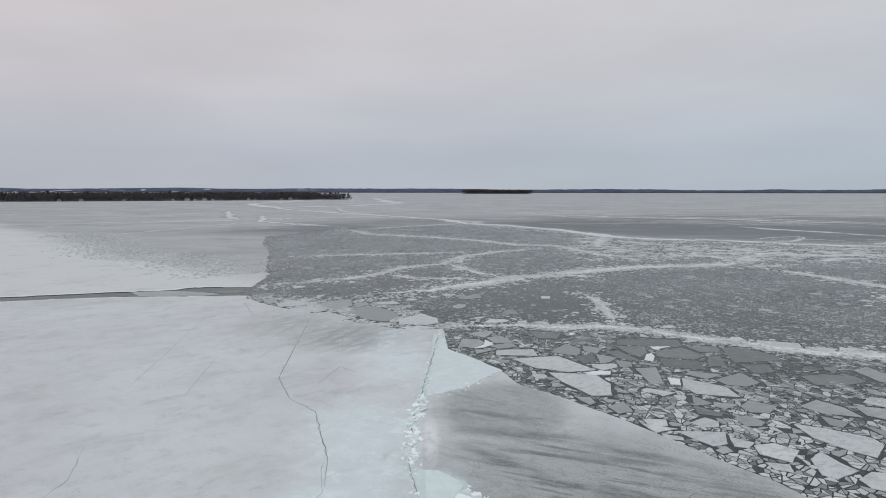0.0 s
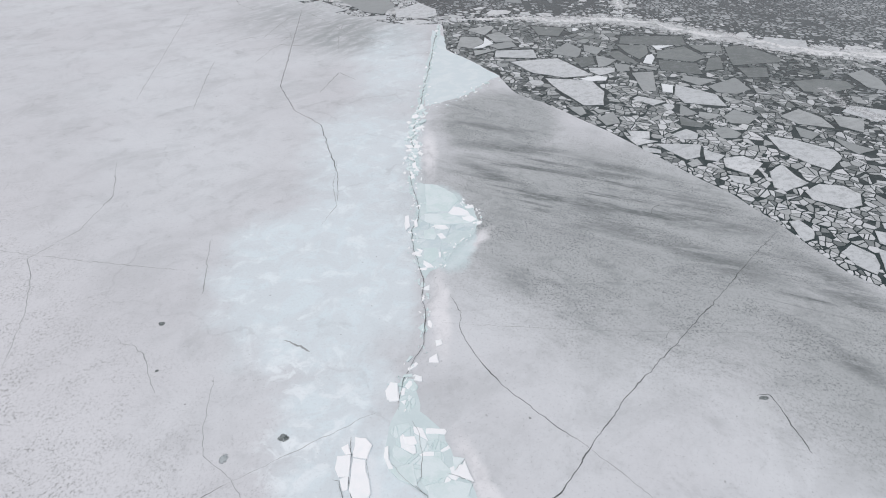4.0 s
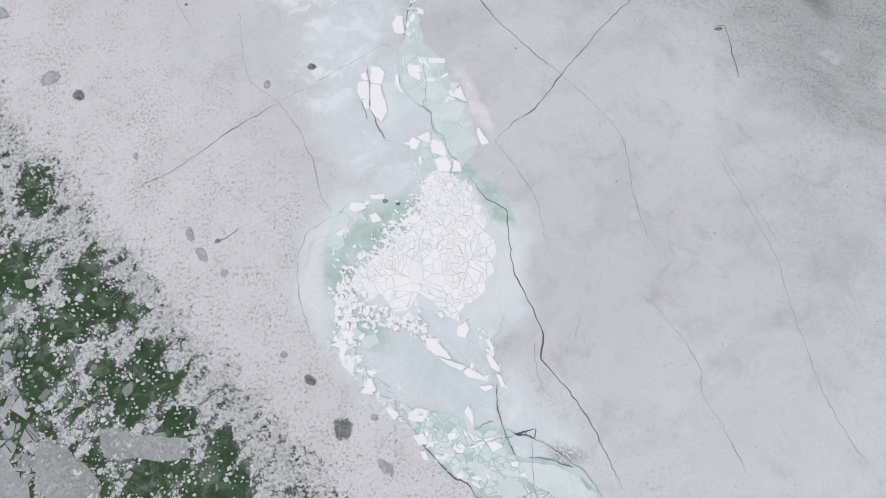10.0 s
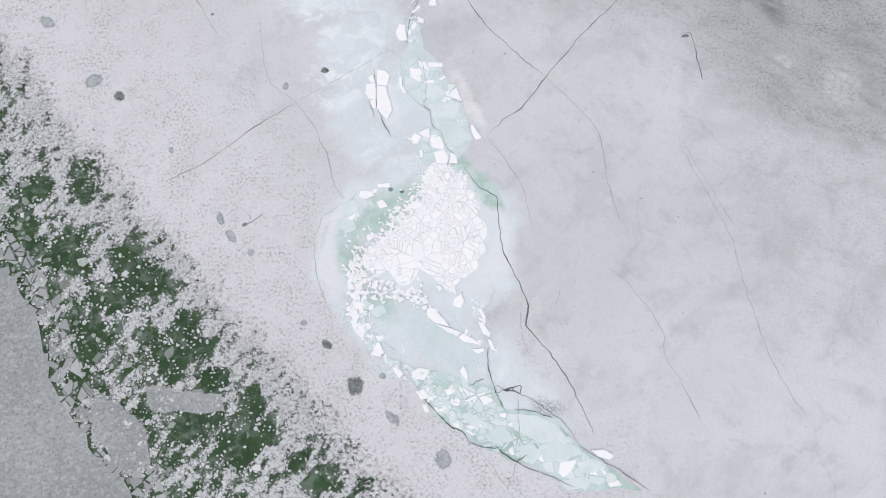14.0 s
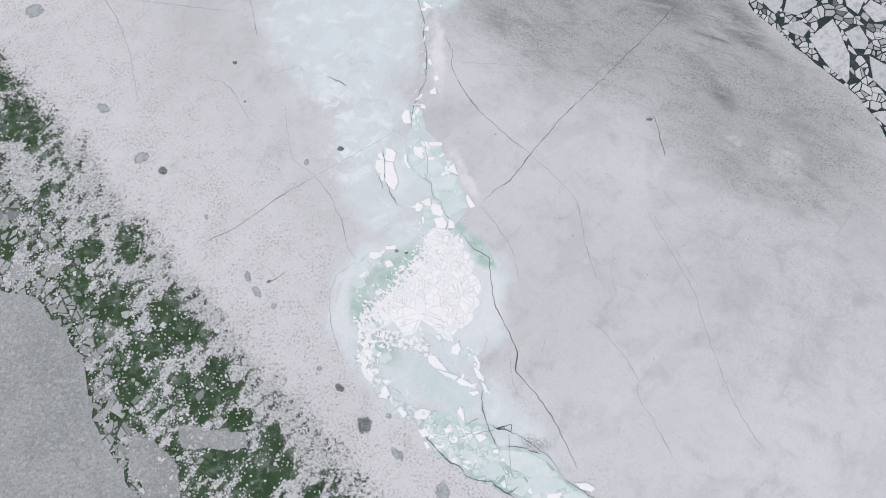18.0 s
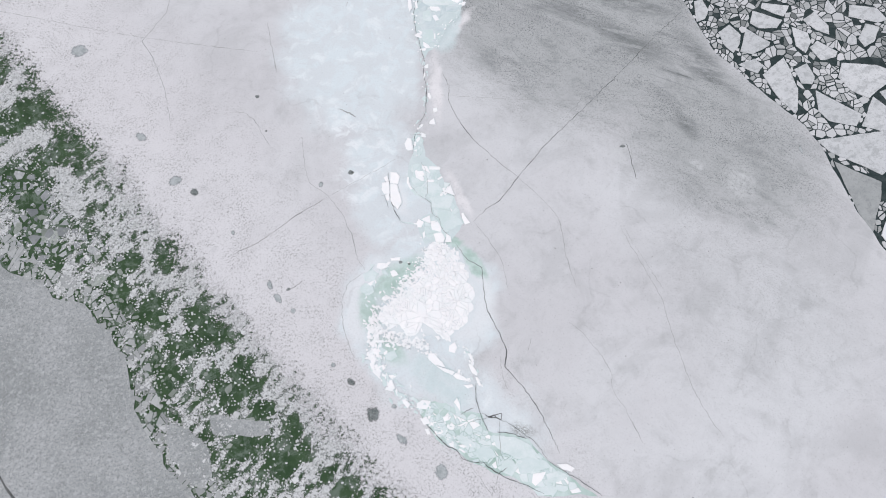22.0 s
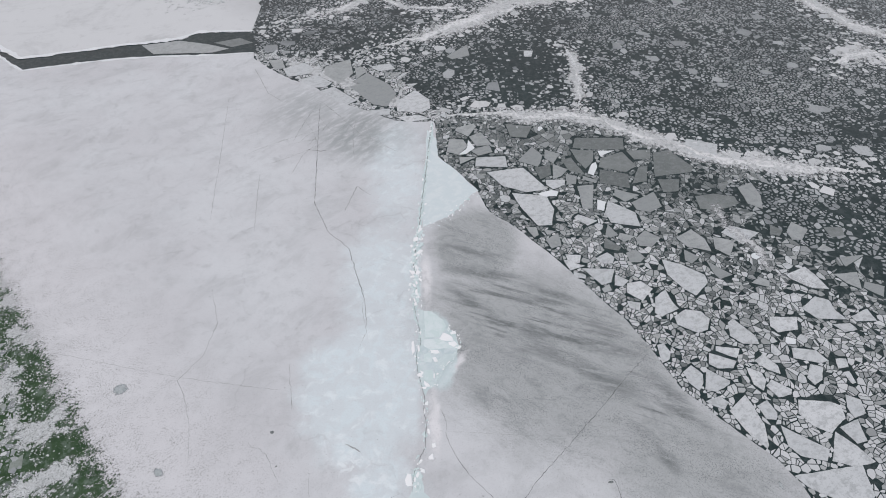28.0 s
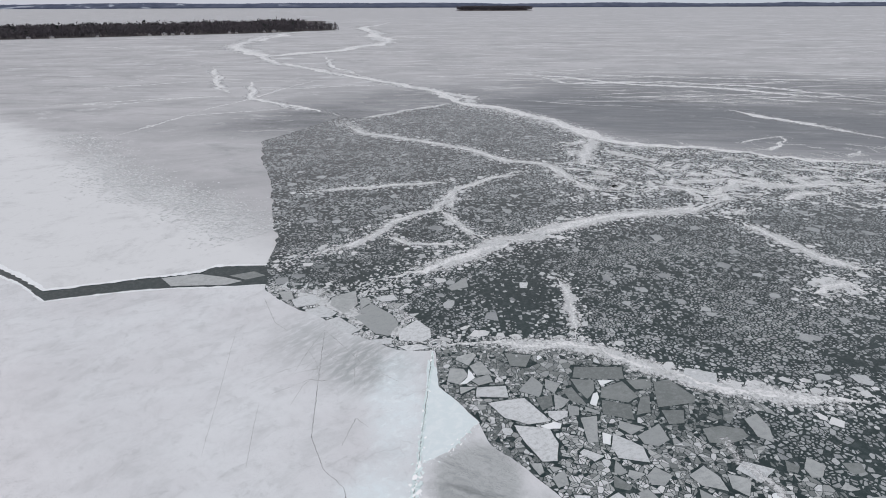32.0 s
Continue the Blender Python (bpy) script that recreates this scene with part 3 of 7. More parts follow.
HAIR = make_plain("refrozen_crack", (0.24, 0.25, 0.25), (0.42, 0.43, 0.43), 0.8, 0.5, cold=True)
WOODS = make_plain("bare_winter_woods", (0.052, 0.049, 0.056), (0.082, 0.076, 0.084), 0.08, 0.9)
CONIFER = make_plain("dark_conifer", (0.018, 0.024, 0.024), (0.035, 0.04, 0.04), 0.2, 0.9)
LAND = make_plain("snow_patched_earth", (0.05, 0.046, 0.045), (0.11, 0.105, 0.105), 0.05, 0.9)
HILLS = make_hills()
HOUSE_WALL = make_plain("weathered_siding", (0.30, 0.29, 0.28), (0.46, 0.45, 0.43), 0.5, 0.6)
HOUSE_ROOF = make_plain("snowy_shingles", (0.14, 0.14, 0.15), (0.28, 0.28, 0.30), 0.3, 0.8)
DARK_GLASS = make_plain("dark_window", (0.03, 0.035, 0.04), (0.05, 0.05, 0.06), 1.0, 0.2)


# ---- helpers for shapes ----
rng = random.Random(7)
nrg = np.random.default_rng(11)


def rough(points, step, amp, closed=False, seed=0.0):
    """A jagged line through the given corners."""
    out, n = [], len(points)
    for i in range(n if closed else n - 1):
        a, b = Vector((*points[i], 0)), Vector((*points[(i + 1) % n], 0))
        d = b - a
        k = max(1, int(d.length / step))
        side = Vector((-d.y, d.x, 0)).normalized()
        for j in range(k):
            f = j / k
            p = a.lerp(b, f)
            w = 4 * f * (1 - f) if k > 2 else (1 if j else 0)
            s = amp * (0.4 + 0.6 * w) * (noise.noise(p / (step * 4) + Vector((seed, 0, 0))) + 0.6 * noise.noise(p / step + Vector((0, seed, 3))))
            p += side * (s if (j or closed) else 0)
            out.append((p.x, p.y))
    if not closed:
        out.append(tuple(points[-1]))
    return out


def mesh_of(name, verts, faces, material, smooth=False):
    me = bpy.data.meshes.new(name)
    me.from_pydata(verts, [], faces)
    me.materials.append(material)
    me.update()
    if smooth:
        me.shade_smooth()
    return me


def part(name, me, parent, label="", kind=""):
    ob = new(name, me)
    ob.parent = parent
    return tagged(ob, label, kind=kind)


def slab_mesh(name, outline, z, thick, material, worn=0.0):
    """A plate of ice with that outline: top, a worn sloping rim if asked for, sides and underside."""
    n = len(outline)
    area = sum(outline[i][0] * outline[(i + 1) % n][1] - outline[(i + 1) % n][0] * outline[i][1] for i in range(n))
    if area < 0:
        outline = outline[::-1]
    verts = [(x, y, z - worn * 0.6) for x, y in outline] + [(x, y, z - thick) for x, y in outline]
    faces = [list(range(2 * n - 1, n - 1, -1))]
    faces += [(i, i + n, (i + 1) % n + n, (i + 1) % n) for i in range(n)]
    if worn:
        cx, cy = sum(p[0] for p in outline) / n, sum(p[1] for p in outline) / n
        for x, y in outline:
            f = max(0.5, 1 - worn / max(1e-3, math.hypot(x - cx, y - cy)))
            verts.append((cx + (x - cx) * f, cy + (y - cy) * f, z))
        faces += [(i, (i + 1) % n, (i + 1) % n + 2 * n, i + 2 * n) for i in range(n)] + [list(range(2 * n, 3 * n))]
    else:
        faces.append(list(range(n)))
    return mesh_of(name, verts, faces, material)


def plates(name, polys, heights, thick, material, tilt=0.0):
    """Many small plates in one mesh. polys: arrays of corners, counter-clockwise."""
    verts, faces, at = [], [], 0
    for q, h in zip(polys, heights):
        n = len(q)
        cx, cy = q.mean(0)
        sx, sy = (rng.uniform(-tilt, tilt), rng.uniform(-tilt, tilt)) if tilt else (0, 0)
        top = [(x, y, h + (x - cx) * sx + (y - cy) * sy) for x, y in q]
        verts += top + [(x, y, z - thick) for x, y, z in top]
        faces.append(tuple(range(at, at + n)))
        faces += [(at + i, at + n + i, at + n + (i + 1) % n, at + (i + 1) % n) for i in range(n)]
        at += 2 * n
    return mesh_of(name, verts, faces, material)


def chip(x, y, r, corners=None, squash=None, turn=None):
    """An irregular convex piece of about that radius."""
    k = corners or rng.choice((4, 5, 5, 6, 6, 7))
    a0 = rng.uniform(0, 6.28)
    s = squash or rng.uniform(0.6, 1.0)
    t = rng.uniform(0, 6.28) if turn is None else turn
    out = []
    for i in range(k):
        a = a0 + (i + rng.uniform(-0.32, 0.32)) * 6.2832 / k
        rr = r * rng.uniform(0.82, 1.1)
        u, v = rr * math.cos(a), rr * s * math.sin(a)
        out.append((x + u * math.cos(t) - v * math.sin(t), y + u * math.sin(t) + v * math.cos(t)))
    q = np.array(out)
    if (np.roll(q[:, 0], -1) * q[:, 1] - np.roll(q[:, 1], -1) * q[:, 0]).sum() > 0:
        q = q[::-1]
    return q


def inside(poly, xs, ys):
    """Which of the points lie within the polygon."""
    q = np.asarray(poly, float)
    hit = np.zeros(np.shape(xs), bool)
    for (x0, y0), (x1, y1) in zip(q, np.roll(q, -1, 0)):
        if y0 == y1:
            continue
        hit ^= ((y0 > ys) != (y1 > ys)) & (xs < (x1 - x0) * (ys - y0) / (y1 - y0) + x0)
    return hit


def off_line(points, xs, ys, reach=None):
    """How far the points lie from a line of several legs; those out of reach count as very far."""
    q = np.asarray(points, float)
    best = np.full(np.shape(xs), 1e9)
    if reach is not None:
        lo, hi = q.min(0) - reach, q.max(0) + reach
        near = (xs > lo[0]) & (xs < hi[0]) & (ys > lo[1]) & (ys < hi[1])
        if near.any():
            best[near] = off_line(points, xs[near], ys[near])
        return best
    for (x0, y0), (x1, y1) in zip(q[:-1], q[1:]):
        dx, dy = x1 - x0, y1 - y0
        f = np.clip(((xs - x0) * dx + (ys - y0) * dy) / (dx * dx + dy * dy + 1e-9), 0, 1)
        best = np.minimum(best, np.hypot(xs - x0 - f * dx, ys - y0 - f * dy))
    return best


def clip_cell(q, px, py, nx, ny):
    """Cuts the polygon q by a line through (px, py) and keeps what lies against the normal."""
    out = []
    d = [(x - px) * nx + (y - py) * ny for x, y in q]
    for i in range(len(q)):
        j = (i + 1) % len(q)
        if d[i] <= 0:
            out.append(q[i])
        if (d[i] < 0) != (d[j] < 0):
            f = d[i] / (d[i] - d[j])
            out.append((q[i][0] + f * (q[j][0] - q[i][0]), q[i][1] + f * (q[j][1] - q[i][1])))
    return out


def splinter(q, size, out):
    """Breaks a convex plate by straight cuts into angular shards of about size(x, y) across."""
    q = np.asarray(q, float)
    c = q.mean(0)
    area = abs((q[:, 0] * np.roll(q[:, 1], -1) - np.roll(q[:, 0], -1) * q[:, 1]).sum()) / 2
    if len(q) < 3 or area < (size(*c) * rng.uniform(0.7, 1.5)) ** 2:
        out.append(q)
        return out
    span = q - c
    far = span[np.argmax((span ** 2).sum(1))]
    a = math.atan2(far[1], far[0]) + rng.gauss(0, 0.36)
    x, y = c + far * rng.uniform(-0.3, 0.3)
    for s in (1, -1):
        h = clip_cell([tuple(p) for p in q], x, y, s * math.cos(a), s * math.sin(a))
        if len(h) > 2:
            splinter(h, size, out)
    return out


def ring_of(outline, out, step=0.35):
    """Points along an outline, pushed outwards by that much (inwards if negative)."""
    q = np.asarray(outline, float)
    turn = np.sign((q[:, 0] * np.roll(q[:, 1], -1) - np.roll(q[:, 0], -1) * q[:, 1]).sum())
    pts = []
    for a, b in zip(q, np.roll(q, -1, 0)):
        d = b - a
        l = math.hypot(*d)
        n = np.array([d[1], -d[0]]) / max(l, 1e-6) * turn
        for k in range(max(1, int(l / step))):
            pts.append(tuple(a + d * (k + 0.5) / max(1, int(l / step)) + n * out))
    return pts


def shatter(seeds, walls, gap, most=9.0):
    """Splits the ground round the seeds into cells with gaps between them; walls are seeds whose own cells stay empty."""
    every = list(seeds) + list(walls)
    sx, sy = np.array([s[0] for s in every]), np.array([s[1] for s in every])
    cells = []
    for i, (x, y) in enumerate(seeds):
        q = [(x - most, y - most), (x + most, y - most), (x + most, y + most), (x - most, y + most)]
        d2 = (sx - x) ** 2 + (sy - y) ** 2
        near = np.argpartition(d2, 56)[:56] if len(d2) > 57 else np.arange(len(d2))
        near = near[np.argsort(d2[near])][1:]
        g = gap * rng.uniform(0.5, 1.6)
        for j in near:
            dx, dy = sx[j] - x, sy[j] - y
            l = math.hypot(dx, dy)
            if l > 1e-6 and len(q) > 2:
                q = clip_cell(q, x + dx / 2 - dx / l * g / 2, y + dy / 2 - dy / l * g / 2, dx / l, dy / l)
        if len(q) > 2:
            cc = np.array(q)
            if max(np.ptp(cc[:, 0]), np.ptp(cc[:, 1])) < most:
                cells.append(cc)
    return cells


def break_up(q, gap, least, times=2):
    """Breaks a plate by straight cuts, now and then, and yields the pieces."""
    todo = [(q, times)]
    while todo:
        h, more = todo.pop()
        if len(h) < 3:
            continue
        if not more or np.ptp(h, 0).min() < least or rng.random() < 0.3:
            yield h
            continue
        c, a = h.mean(0) + np.ptp(h, 0) * rng.uniform(-0.2, 0.2), rng.uniform(0, 6.28)
        for k in (1, -1):
            t = clip_cell([tuple(p) for p in h], c[0] - k * gap * 0.4 * math.cos(a), c[1] - k * gap * 0.4 * math.sin(a), k * math.cos(a), k * math.sin(a))
            todo.append((np.array(t), more - 1))


def cobble(outline, size, gap, bend=0.03):
    """Crowded angular plates of about size(x, y) across, very uneven, that fill an outline."""
    o = np.asarray(outline, float)
    lo, hi = o.min(0), o.max(0)
    many = int(np.prod(hi - lo) * 16)
    xs, ys = nrg.uniform(lo[0], hi[0], many), nrg.uniform(lo[1], hi[1], many)
    ok = inside(o, xs, ys)
    seeds = [(x, y) for x, y in zip(xs[ok], ys[ok]) if rng.random() < 1.25 / (16 * size(x, y) ** 2)]
    out = []
    for cell in shatter(seeds, ring_of(outline, 0.06, 0.3), gap, 4.0):
        for q in break_up(cell, gap, 0.42):
            pts = []
            for a, b in zip(q, np.roll(q, -1, 0)):
                k = max(1, int(math.hypot(*(b - a)) / 0.25))
                for j in range(k):
                    p = a + (b - a) * j / k
                    v = noise.noise_vector(Vector((p[0] * 2.5, p[1] * 2.5, 4))) * bend
                    pts.append((p[0] + v.x, p[1] + v.y))
            out.append(np.array(pts))
    return out


# ---- the lake: water, and the ice sheets that float in it ----
lake = tagged(new("water", mesh_of("water", [(-4950, -1500, -0.08), (4950, -1500, -0.08), (4950, 4950, -0.08), (-4950, 4950, -0.08)], [(0, 1, 2, 3)], WATER)),
              "cold dark green lake water between broken ice", "water", kind="structure")

EAST = [(0.2, 101), (0.5, 89.7), (4.3, 84.6), (7.9, 79), (10, 72.2), (15, 67.2), (20, 60.6), (24.8, 53.3), (28.9, 47.2), (31.2, 42), (33.7, 35.2),
        (37.2, 31.0), (41.6, 26.4), (43.9, 22.6), (45.7, 16), (47.7, 10.9), (49.3, 8.1), (58, -8), (75, -30), (120, -80)]
WEST = [(60, -78), (30, -53), (4, -28), (-7.5, -16.5), (-10, -14), (-14.6, -8.6), (-23.6, -0.2), (-31.5, 8.8), (-39, 14), (-46, 21.5), (-51, 27),
        (-57, 37.5), (-71, 54), (-92, 73), (-135, 106), (-260, 190)]
RIFT_NEAR = [(-260, 222), (-165, 168), (-122.5, 141.6), (-112.5, 135.5), (-101, 126.3), (-85.6, 130.7), (-71.6, 133.1), (-56.7, 133.9), (-46.3, 135)]
NORTH = [(-45.6, 131.8), (-40.9, 126.5), (-34.2, 120.7), (-27.4, 116.5), (-21.9, 110.4), (-13.1, 105.4), (-8.5, 102.4), (-0.1, 102)]
main_outline = rough(EAST, 1.2, 0.35, seed=1) + rough(WEST, 0.6, 1.9, seed=2) + rough(RIFT_NEAR, 2.0, 0.7, seed=3) + rough(NORTH, 1.2, 0.6, seed=4)
main_sheet = tagged(new("ice_sheet", slab_mesh("ice_sheet", main_outline, 0.0, 0.45, SHEET)),
                    "weathered white lake ice with cracks and pale blue wet patches", "ice sheet", kind="structure")

RIFT_FAR = [(-260, 232), (-165, 174), (-125.3, 145.9), (-117.5, 141), (-105, 132), (-88.6, 136.8), (-80.6, 139.4), (-76.1, 140.1), (-67.7, 142.8), (-64.2, 146.5), (-49.5, 147.1)]
LEAD = [(-50.5, 164), (-55.3, 179), (-64.7, 209.7), (-70.3, 232.6), (-81.5, 260.3), (-95, 307.3)]
BEYOND = [(-87, 321), (-77, 344), (-63.5, 376), (-48, 370), (-20, 400), (12, 427), (24, 422), (50, 398), (74, 358), (89, 317), (105, 296), (125, 287), (151, 279),
          (173, 267), (208, 252), (300, 216), (430, 170)]
far_outline = [(4940, 100), (4940, 4940), (-4940, 4940), (-4940, 300)] + rough(RIFT_FAR, 2.0, 0.7, seed=5) + rough(LEAD, 2.5, 2.2, seed=6) + rough(BEYOND, 5.0, 5.0, seed=7)
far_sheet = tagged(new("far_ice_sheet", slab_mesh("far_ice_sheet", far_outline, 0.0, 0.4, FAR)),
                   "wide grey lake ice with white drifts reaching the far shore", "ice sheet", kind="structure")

SW_EDGE = [(52, -110), (20, -66), (-8, -36), (-23, -13.5), (-28.9, -7), (-31.6, -0.2), (-35.9, 4.6), (-43.9, 8.5), (-48.3, 12.4), (-62, 24), (-85, 46), (-120, 74), (-270, 160)]
sw_outline = rough(SW_EDGE, 1.0, 1.3, seed=8) + [(-4900, 160), (-4900, -1400), (52, -1400)]
sw_sheet = tagged(new("grey_ice_sheet", slab_mesh("grey_ice_sheet", sw_outline, -0.035, 0.3, GREY)),
                  "slushy grey ice sheet beside the open water", "ice sheet", kind="structure")


# ---- cracks in the sheets ----
def ribbon(name, line, width, z, material, parent, step=0.5, wobble=0.25, label=""):
    pts = rough(line, step, wobble, seed=rng.uniform(0, 50))
    verts, faces = [], []
    for i, (x, y) in enumerate(pts):
        a, b = pts[max(i - 1, 0)], pts[min(i + 1, len(pts) - 1)]
        d = Vector((b[0] - a[0], b[1] - a[1], 0)).normalized()
        f = i / (len(pts) - 1)
        w = width * (0.45 + 0.9 * abs(noise.noise(Vector((x, y, 0)) * 0.5)) * 1.6) * min(1, 8 * f + 0.25, 8 * (1 - f) + 0.25) / 2
        verts += [(x - d.y * w, y + d.x * w, z), (x + d.y * w, y - d.x * w, z)]
        if i:
            k = 2 * i
            faces.append((k - 2, k - 1, k + 1, k))
    part(name, mesh_of(name, verts, faces, material), parent, label)


def crack(width, *line, dark=True, z=0.004):
    ribbon("crack", line, width * (0.82 if dark else 1.25), z, CRACK if dark else HAIR, main_sheet, 0.22, 0.16)


crack(0.075, (0.8, 32.9), (1.5, 31.1), (1.6, 31.1), (1.5, 29.7), (1.6, 28.8), (2.2, 27.4), (3.0, 25.8), (4.2, 24.0), (5.7, 22.5), (7.0, 21.1), (9.1, 19.2))
crack(0.05, (9.1, 19.2), (10.6, 17.7), (12.2, 15.8), (13.3, 14.3), (13.6, 12.0), (13.7, 10.3), (14.1, 8.3), (14.6, 6.5), dark=False)
crack(0.085, (4.0, 14.0), (5.6, 15.6), (6.9, 16.4), (9.1, 19.2), (12.2, 23.0), (18.2, 28.9), (22.1, 32.8), (26.9, 37.9), (30.4, 41.2))
crack(0.035, (0.0, 29.9), (1.6, 29.7), (9.7, 29.1), (18.0, 28.8), (34.4, 28.5), dark=False)
crack(0.09, (20.8, 23.1), (21.6, 23.2), (21.9, 22.0), (22.1, 20.1), (22.3, 18.8))
crack(0.04, (17.2, 29.3), (16.5, 28.4), (16.3, 27.6))
crack(0.05, (6.0, 36.1), (5.8, 34.8), (6.0, 33.8), dark=False)
crack(0.09, (19.5, 43.6), (20.3, 45.1), (21.1, 45.6))
crack(0.045, (4.0, 14.0), (5.0, 12.7), (6.2, 10.8), (6.9, 9.4), (7.2, 7.7), (7.4, 6.5), dark=False)
crack(0.03, (20.1, 13.7), (20.7, 12.2), (22.2, 9.3), (23.7, 6.2), dark=False)
crack(0.045, (19.9, 13.4), (20.5, 11.7), (21.9, 8.7), (23.5, 5.0), (23.9, 1.9), (24.6, -1.0), (25.3, -3.9), (26.7, -7.0), (27.8, -8.7), dark=False)
crack(0.045, (13.4, 2.9), (14.8, 1.8), (16.6, -0.6), (17.4, -2.4), (17.3, -3.8), (18.9, -7.0), (19.7, -9.0), dark=False)
crack(0.045, (-15.3, 24.7), (-14.7, 20.6), (-14.1, 18.8), (-12.0, 17.3), (-10.5, 15.3), (-9.2, 12.8), (-8.5, 9.9), (-7.7, 8.7), dark=False)
crack(0.06, (-22.5, 10.2), (-19.2, 11.9), (-15.4, 14.9), (-12.0, 17.1))
crack(0.035, (-12.0, 17.1), (-8.8, 19.0), (-4.0, 21.9), dark=False)
crack(0.04, (-7.7, 8.5), (-9.5, 7.1), (-10.0, 5.2), (-9.7, 2.5), (-8.9, 0.3), (-8.1, -0.8), dark=False)
crack(0.07, (-35.0, 54.2), (-32.4, 47.5), (-32.9, 41.7), (-35.3, 37.6), (-33.6, 35.1), (-31.8, 31.2), (-30.2, 25.5), dark=False)
crack(0.045, (-38.8, 38.8), (-35.1, 38.1), (-25.7, 36.6), (-21.2, 36.0), dark=False)
crack(0.05, (-23.5, 28.5), (-23.0, 27.8), (-21.9, 27.6), (-21.0, 26.9), (-18.8, 23.4), dark=False)
crack(0.07, (-20.4, 40.1), (-18.8, 33.1), dark=False)
crack(0.12, (-11.3, 28.1), (-10.4, 27.7), (-9.2, 27.0), dark=False)
crack(0.045, (-11.2, 54.2), (-10.9, 49.3), (-10.0, 45.8), (-10.9, 42.5), dark=False)
crack(0.12, (-25.9, 111.0), (-23.7, 90.8), (-21.9, 74.9), (-18.5, 67.3), (-14.4, 63.1), (-12.4, 56.6), (-10.8, 51.9), (-10.0, 46.4))
crack(0.06, (-46.9, 112.0), (-42.9, 89.2), (-39.8, 70.5), dark=False)
crack(0.08, (-33.9, 84.4), (-32.8, 76.7), (-31.3, 67.5), dark=False)
crack(0.13, (-14.6, 79.8), (-16.2, 72.5), dark=False)
crack(0.16, (-25.8, 91.9), (-23.1, 91.2), (-21.9, 91.6))
crack(0.07, (-14.6, 79.8), (-11.9, 77.2), dark=False)
crack(0.13, (-44.3, 126.7), (-38.4, 114.4), (-34.4, 110.6), dark=False)
crack(0.13, (-25.9, 111.0), (-20.9, 104.6), (-15.2, 96.8), dark=False)
crack(0.13, (-25.9, 111.0), (-28.0, 102.4), (-29.2, 94.9), dark=False)
crack(0.115, (2, 11.5), (3.3, 9.6), (4.7, 8.8), (4.8, 6.6), (5.1, 4.3), (6.2, 2), (6.9, 0.2), (6.7, -1.6), (8.3, -3.4), (9.7, -5.5), (10.8, -7.9), (11.6, -9.9))
crack(0.05, (-55, 42.5), (-44.7, 40.2), (-38.8, 38.8), dark=False)
crack(0.07, (-15.5, 6.7), (-14.9, 7.0), (-14.2, 7.7))
crack(0.036, (6.3, -0.5), (6.4, -2.4), (6.9, -3.8), dark=False)
crack(0.036, (9.5, 1.3), (9.1, -0.2), dark=False)
crack(0.08, (3.7, -3.2), (3.7, -4.9), (4.1, -6.1), (4.2, -6.5), (4.8, -7.7), z=0.085)
crack(0.06, (4.2, -6.1), (5.0, -6.4), (5.8, -6.5), (7.1, -7.2), (8.5, -8.3), (9.1, -8.6), (10.4, -10.5), z=0.085)
crack(0.09, (10.4, -10.5), (11.2, -11.1), (13.0, -12.1), (14.5, -13.1), (15.3, -13.7), z=0.085)
crack(0.09, (5.6, -7.8), (7.0, -8.0), (8.5, -8.5), z=0.085)
crack(0.07, (2.1, -6.2), (3.4, -5.6), z=0.085)
crack(0.05, (3.1, -6.9), (4.2, -6.6), (4.7, -6.4), z=0.085)
crack(0.085, (-1.9, -6.0), (-1.0, -7.3), (0.2, -8.5), (0.8, -9.1), (1.8, -9.6), (2.4, -10.3), (3.7, -10.6), (4.3, -10.6), (5.1, -11.3), (6.3, -12.0), (8.5, -12.8), (9.9, -13.5), z=0.085)
crack(0.035, (2.0, -9.7), (3.2, -11.2), (5.0, -13.6), dark=False)
crack(0.05, (5.6, -11.7), (4.9, -13.6), dark=False)
crack(0.08, (5.6, -11.7), (6.5, -11.1), z=0.085)
crack(0.035, (5.9, -6.7), (5.9, -9.7), (6.1, -10.5), dark=False, z=0.085)
ribbon("crack", [(-52, -1), (-43.4, -9.8), (-40.1, -13.2), (-34, -20)], 0.28, -0.031, CRACK, sw_sheet)
for k in range(13):
    a = radians(rng.uniform(-165, -20))
    x, y, l = -23.5 + rng.uniform(-6, 8), 100 + rng.uniform(-6, 5), rng.uniform(5, 16)
    crack(0.07, (x, y), (x + l * 0.5 * math.cos(a) + rng.uniform(-1, 1), y + l * 0.5 * math.sin(a)), (x + l * math.cos(a), y + l * math.sin(a)), dark=False)

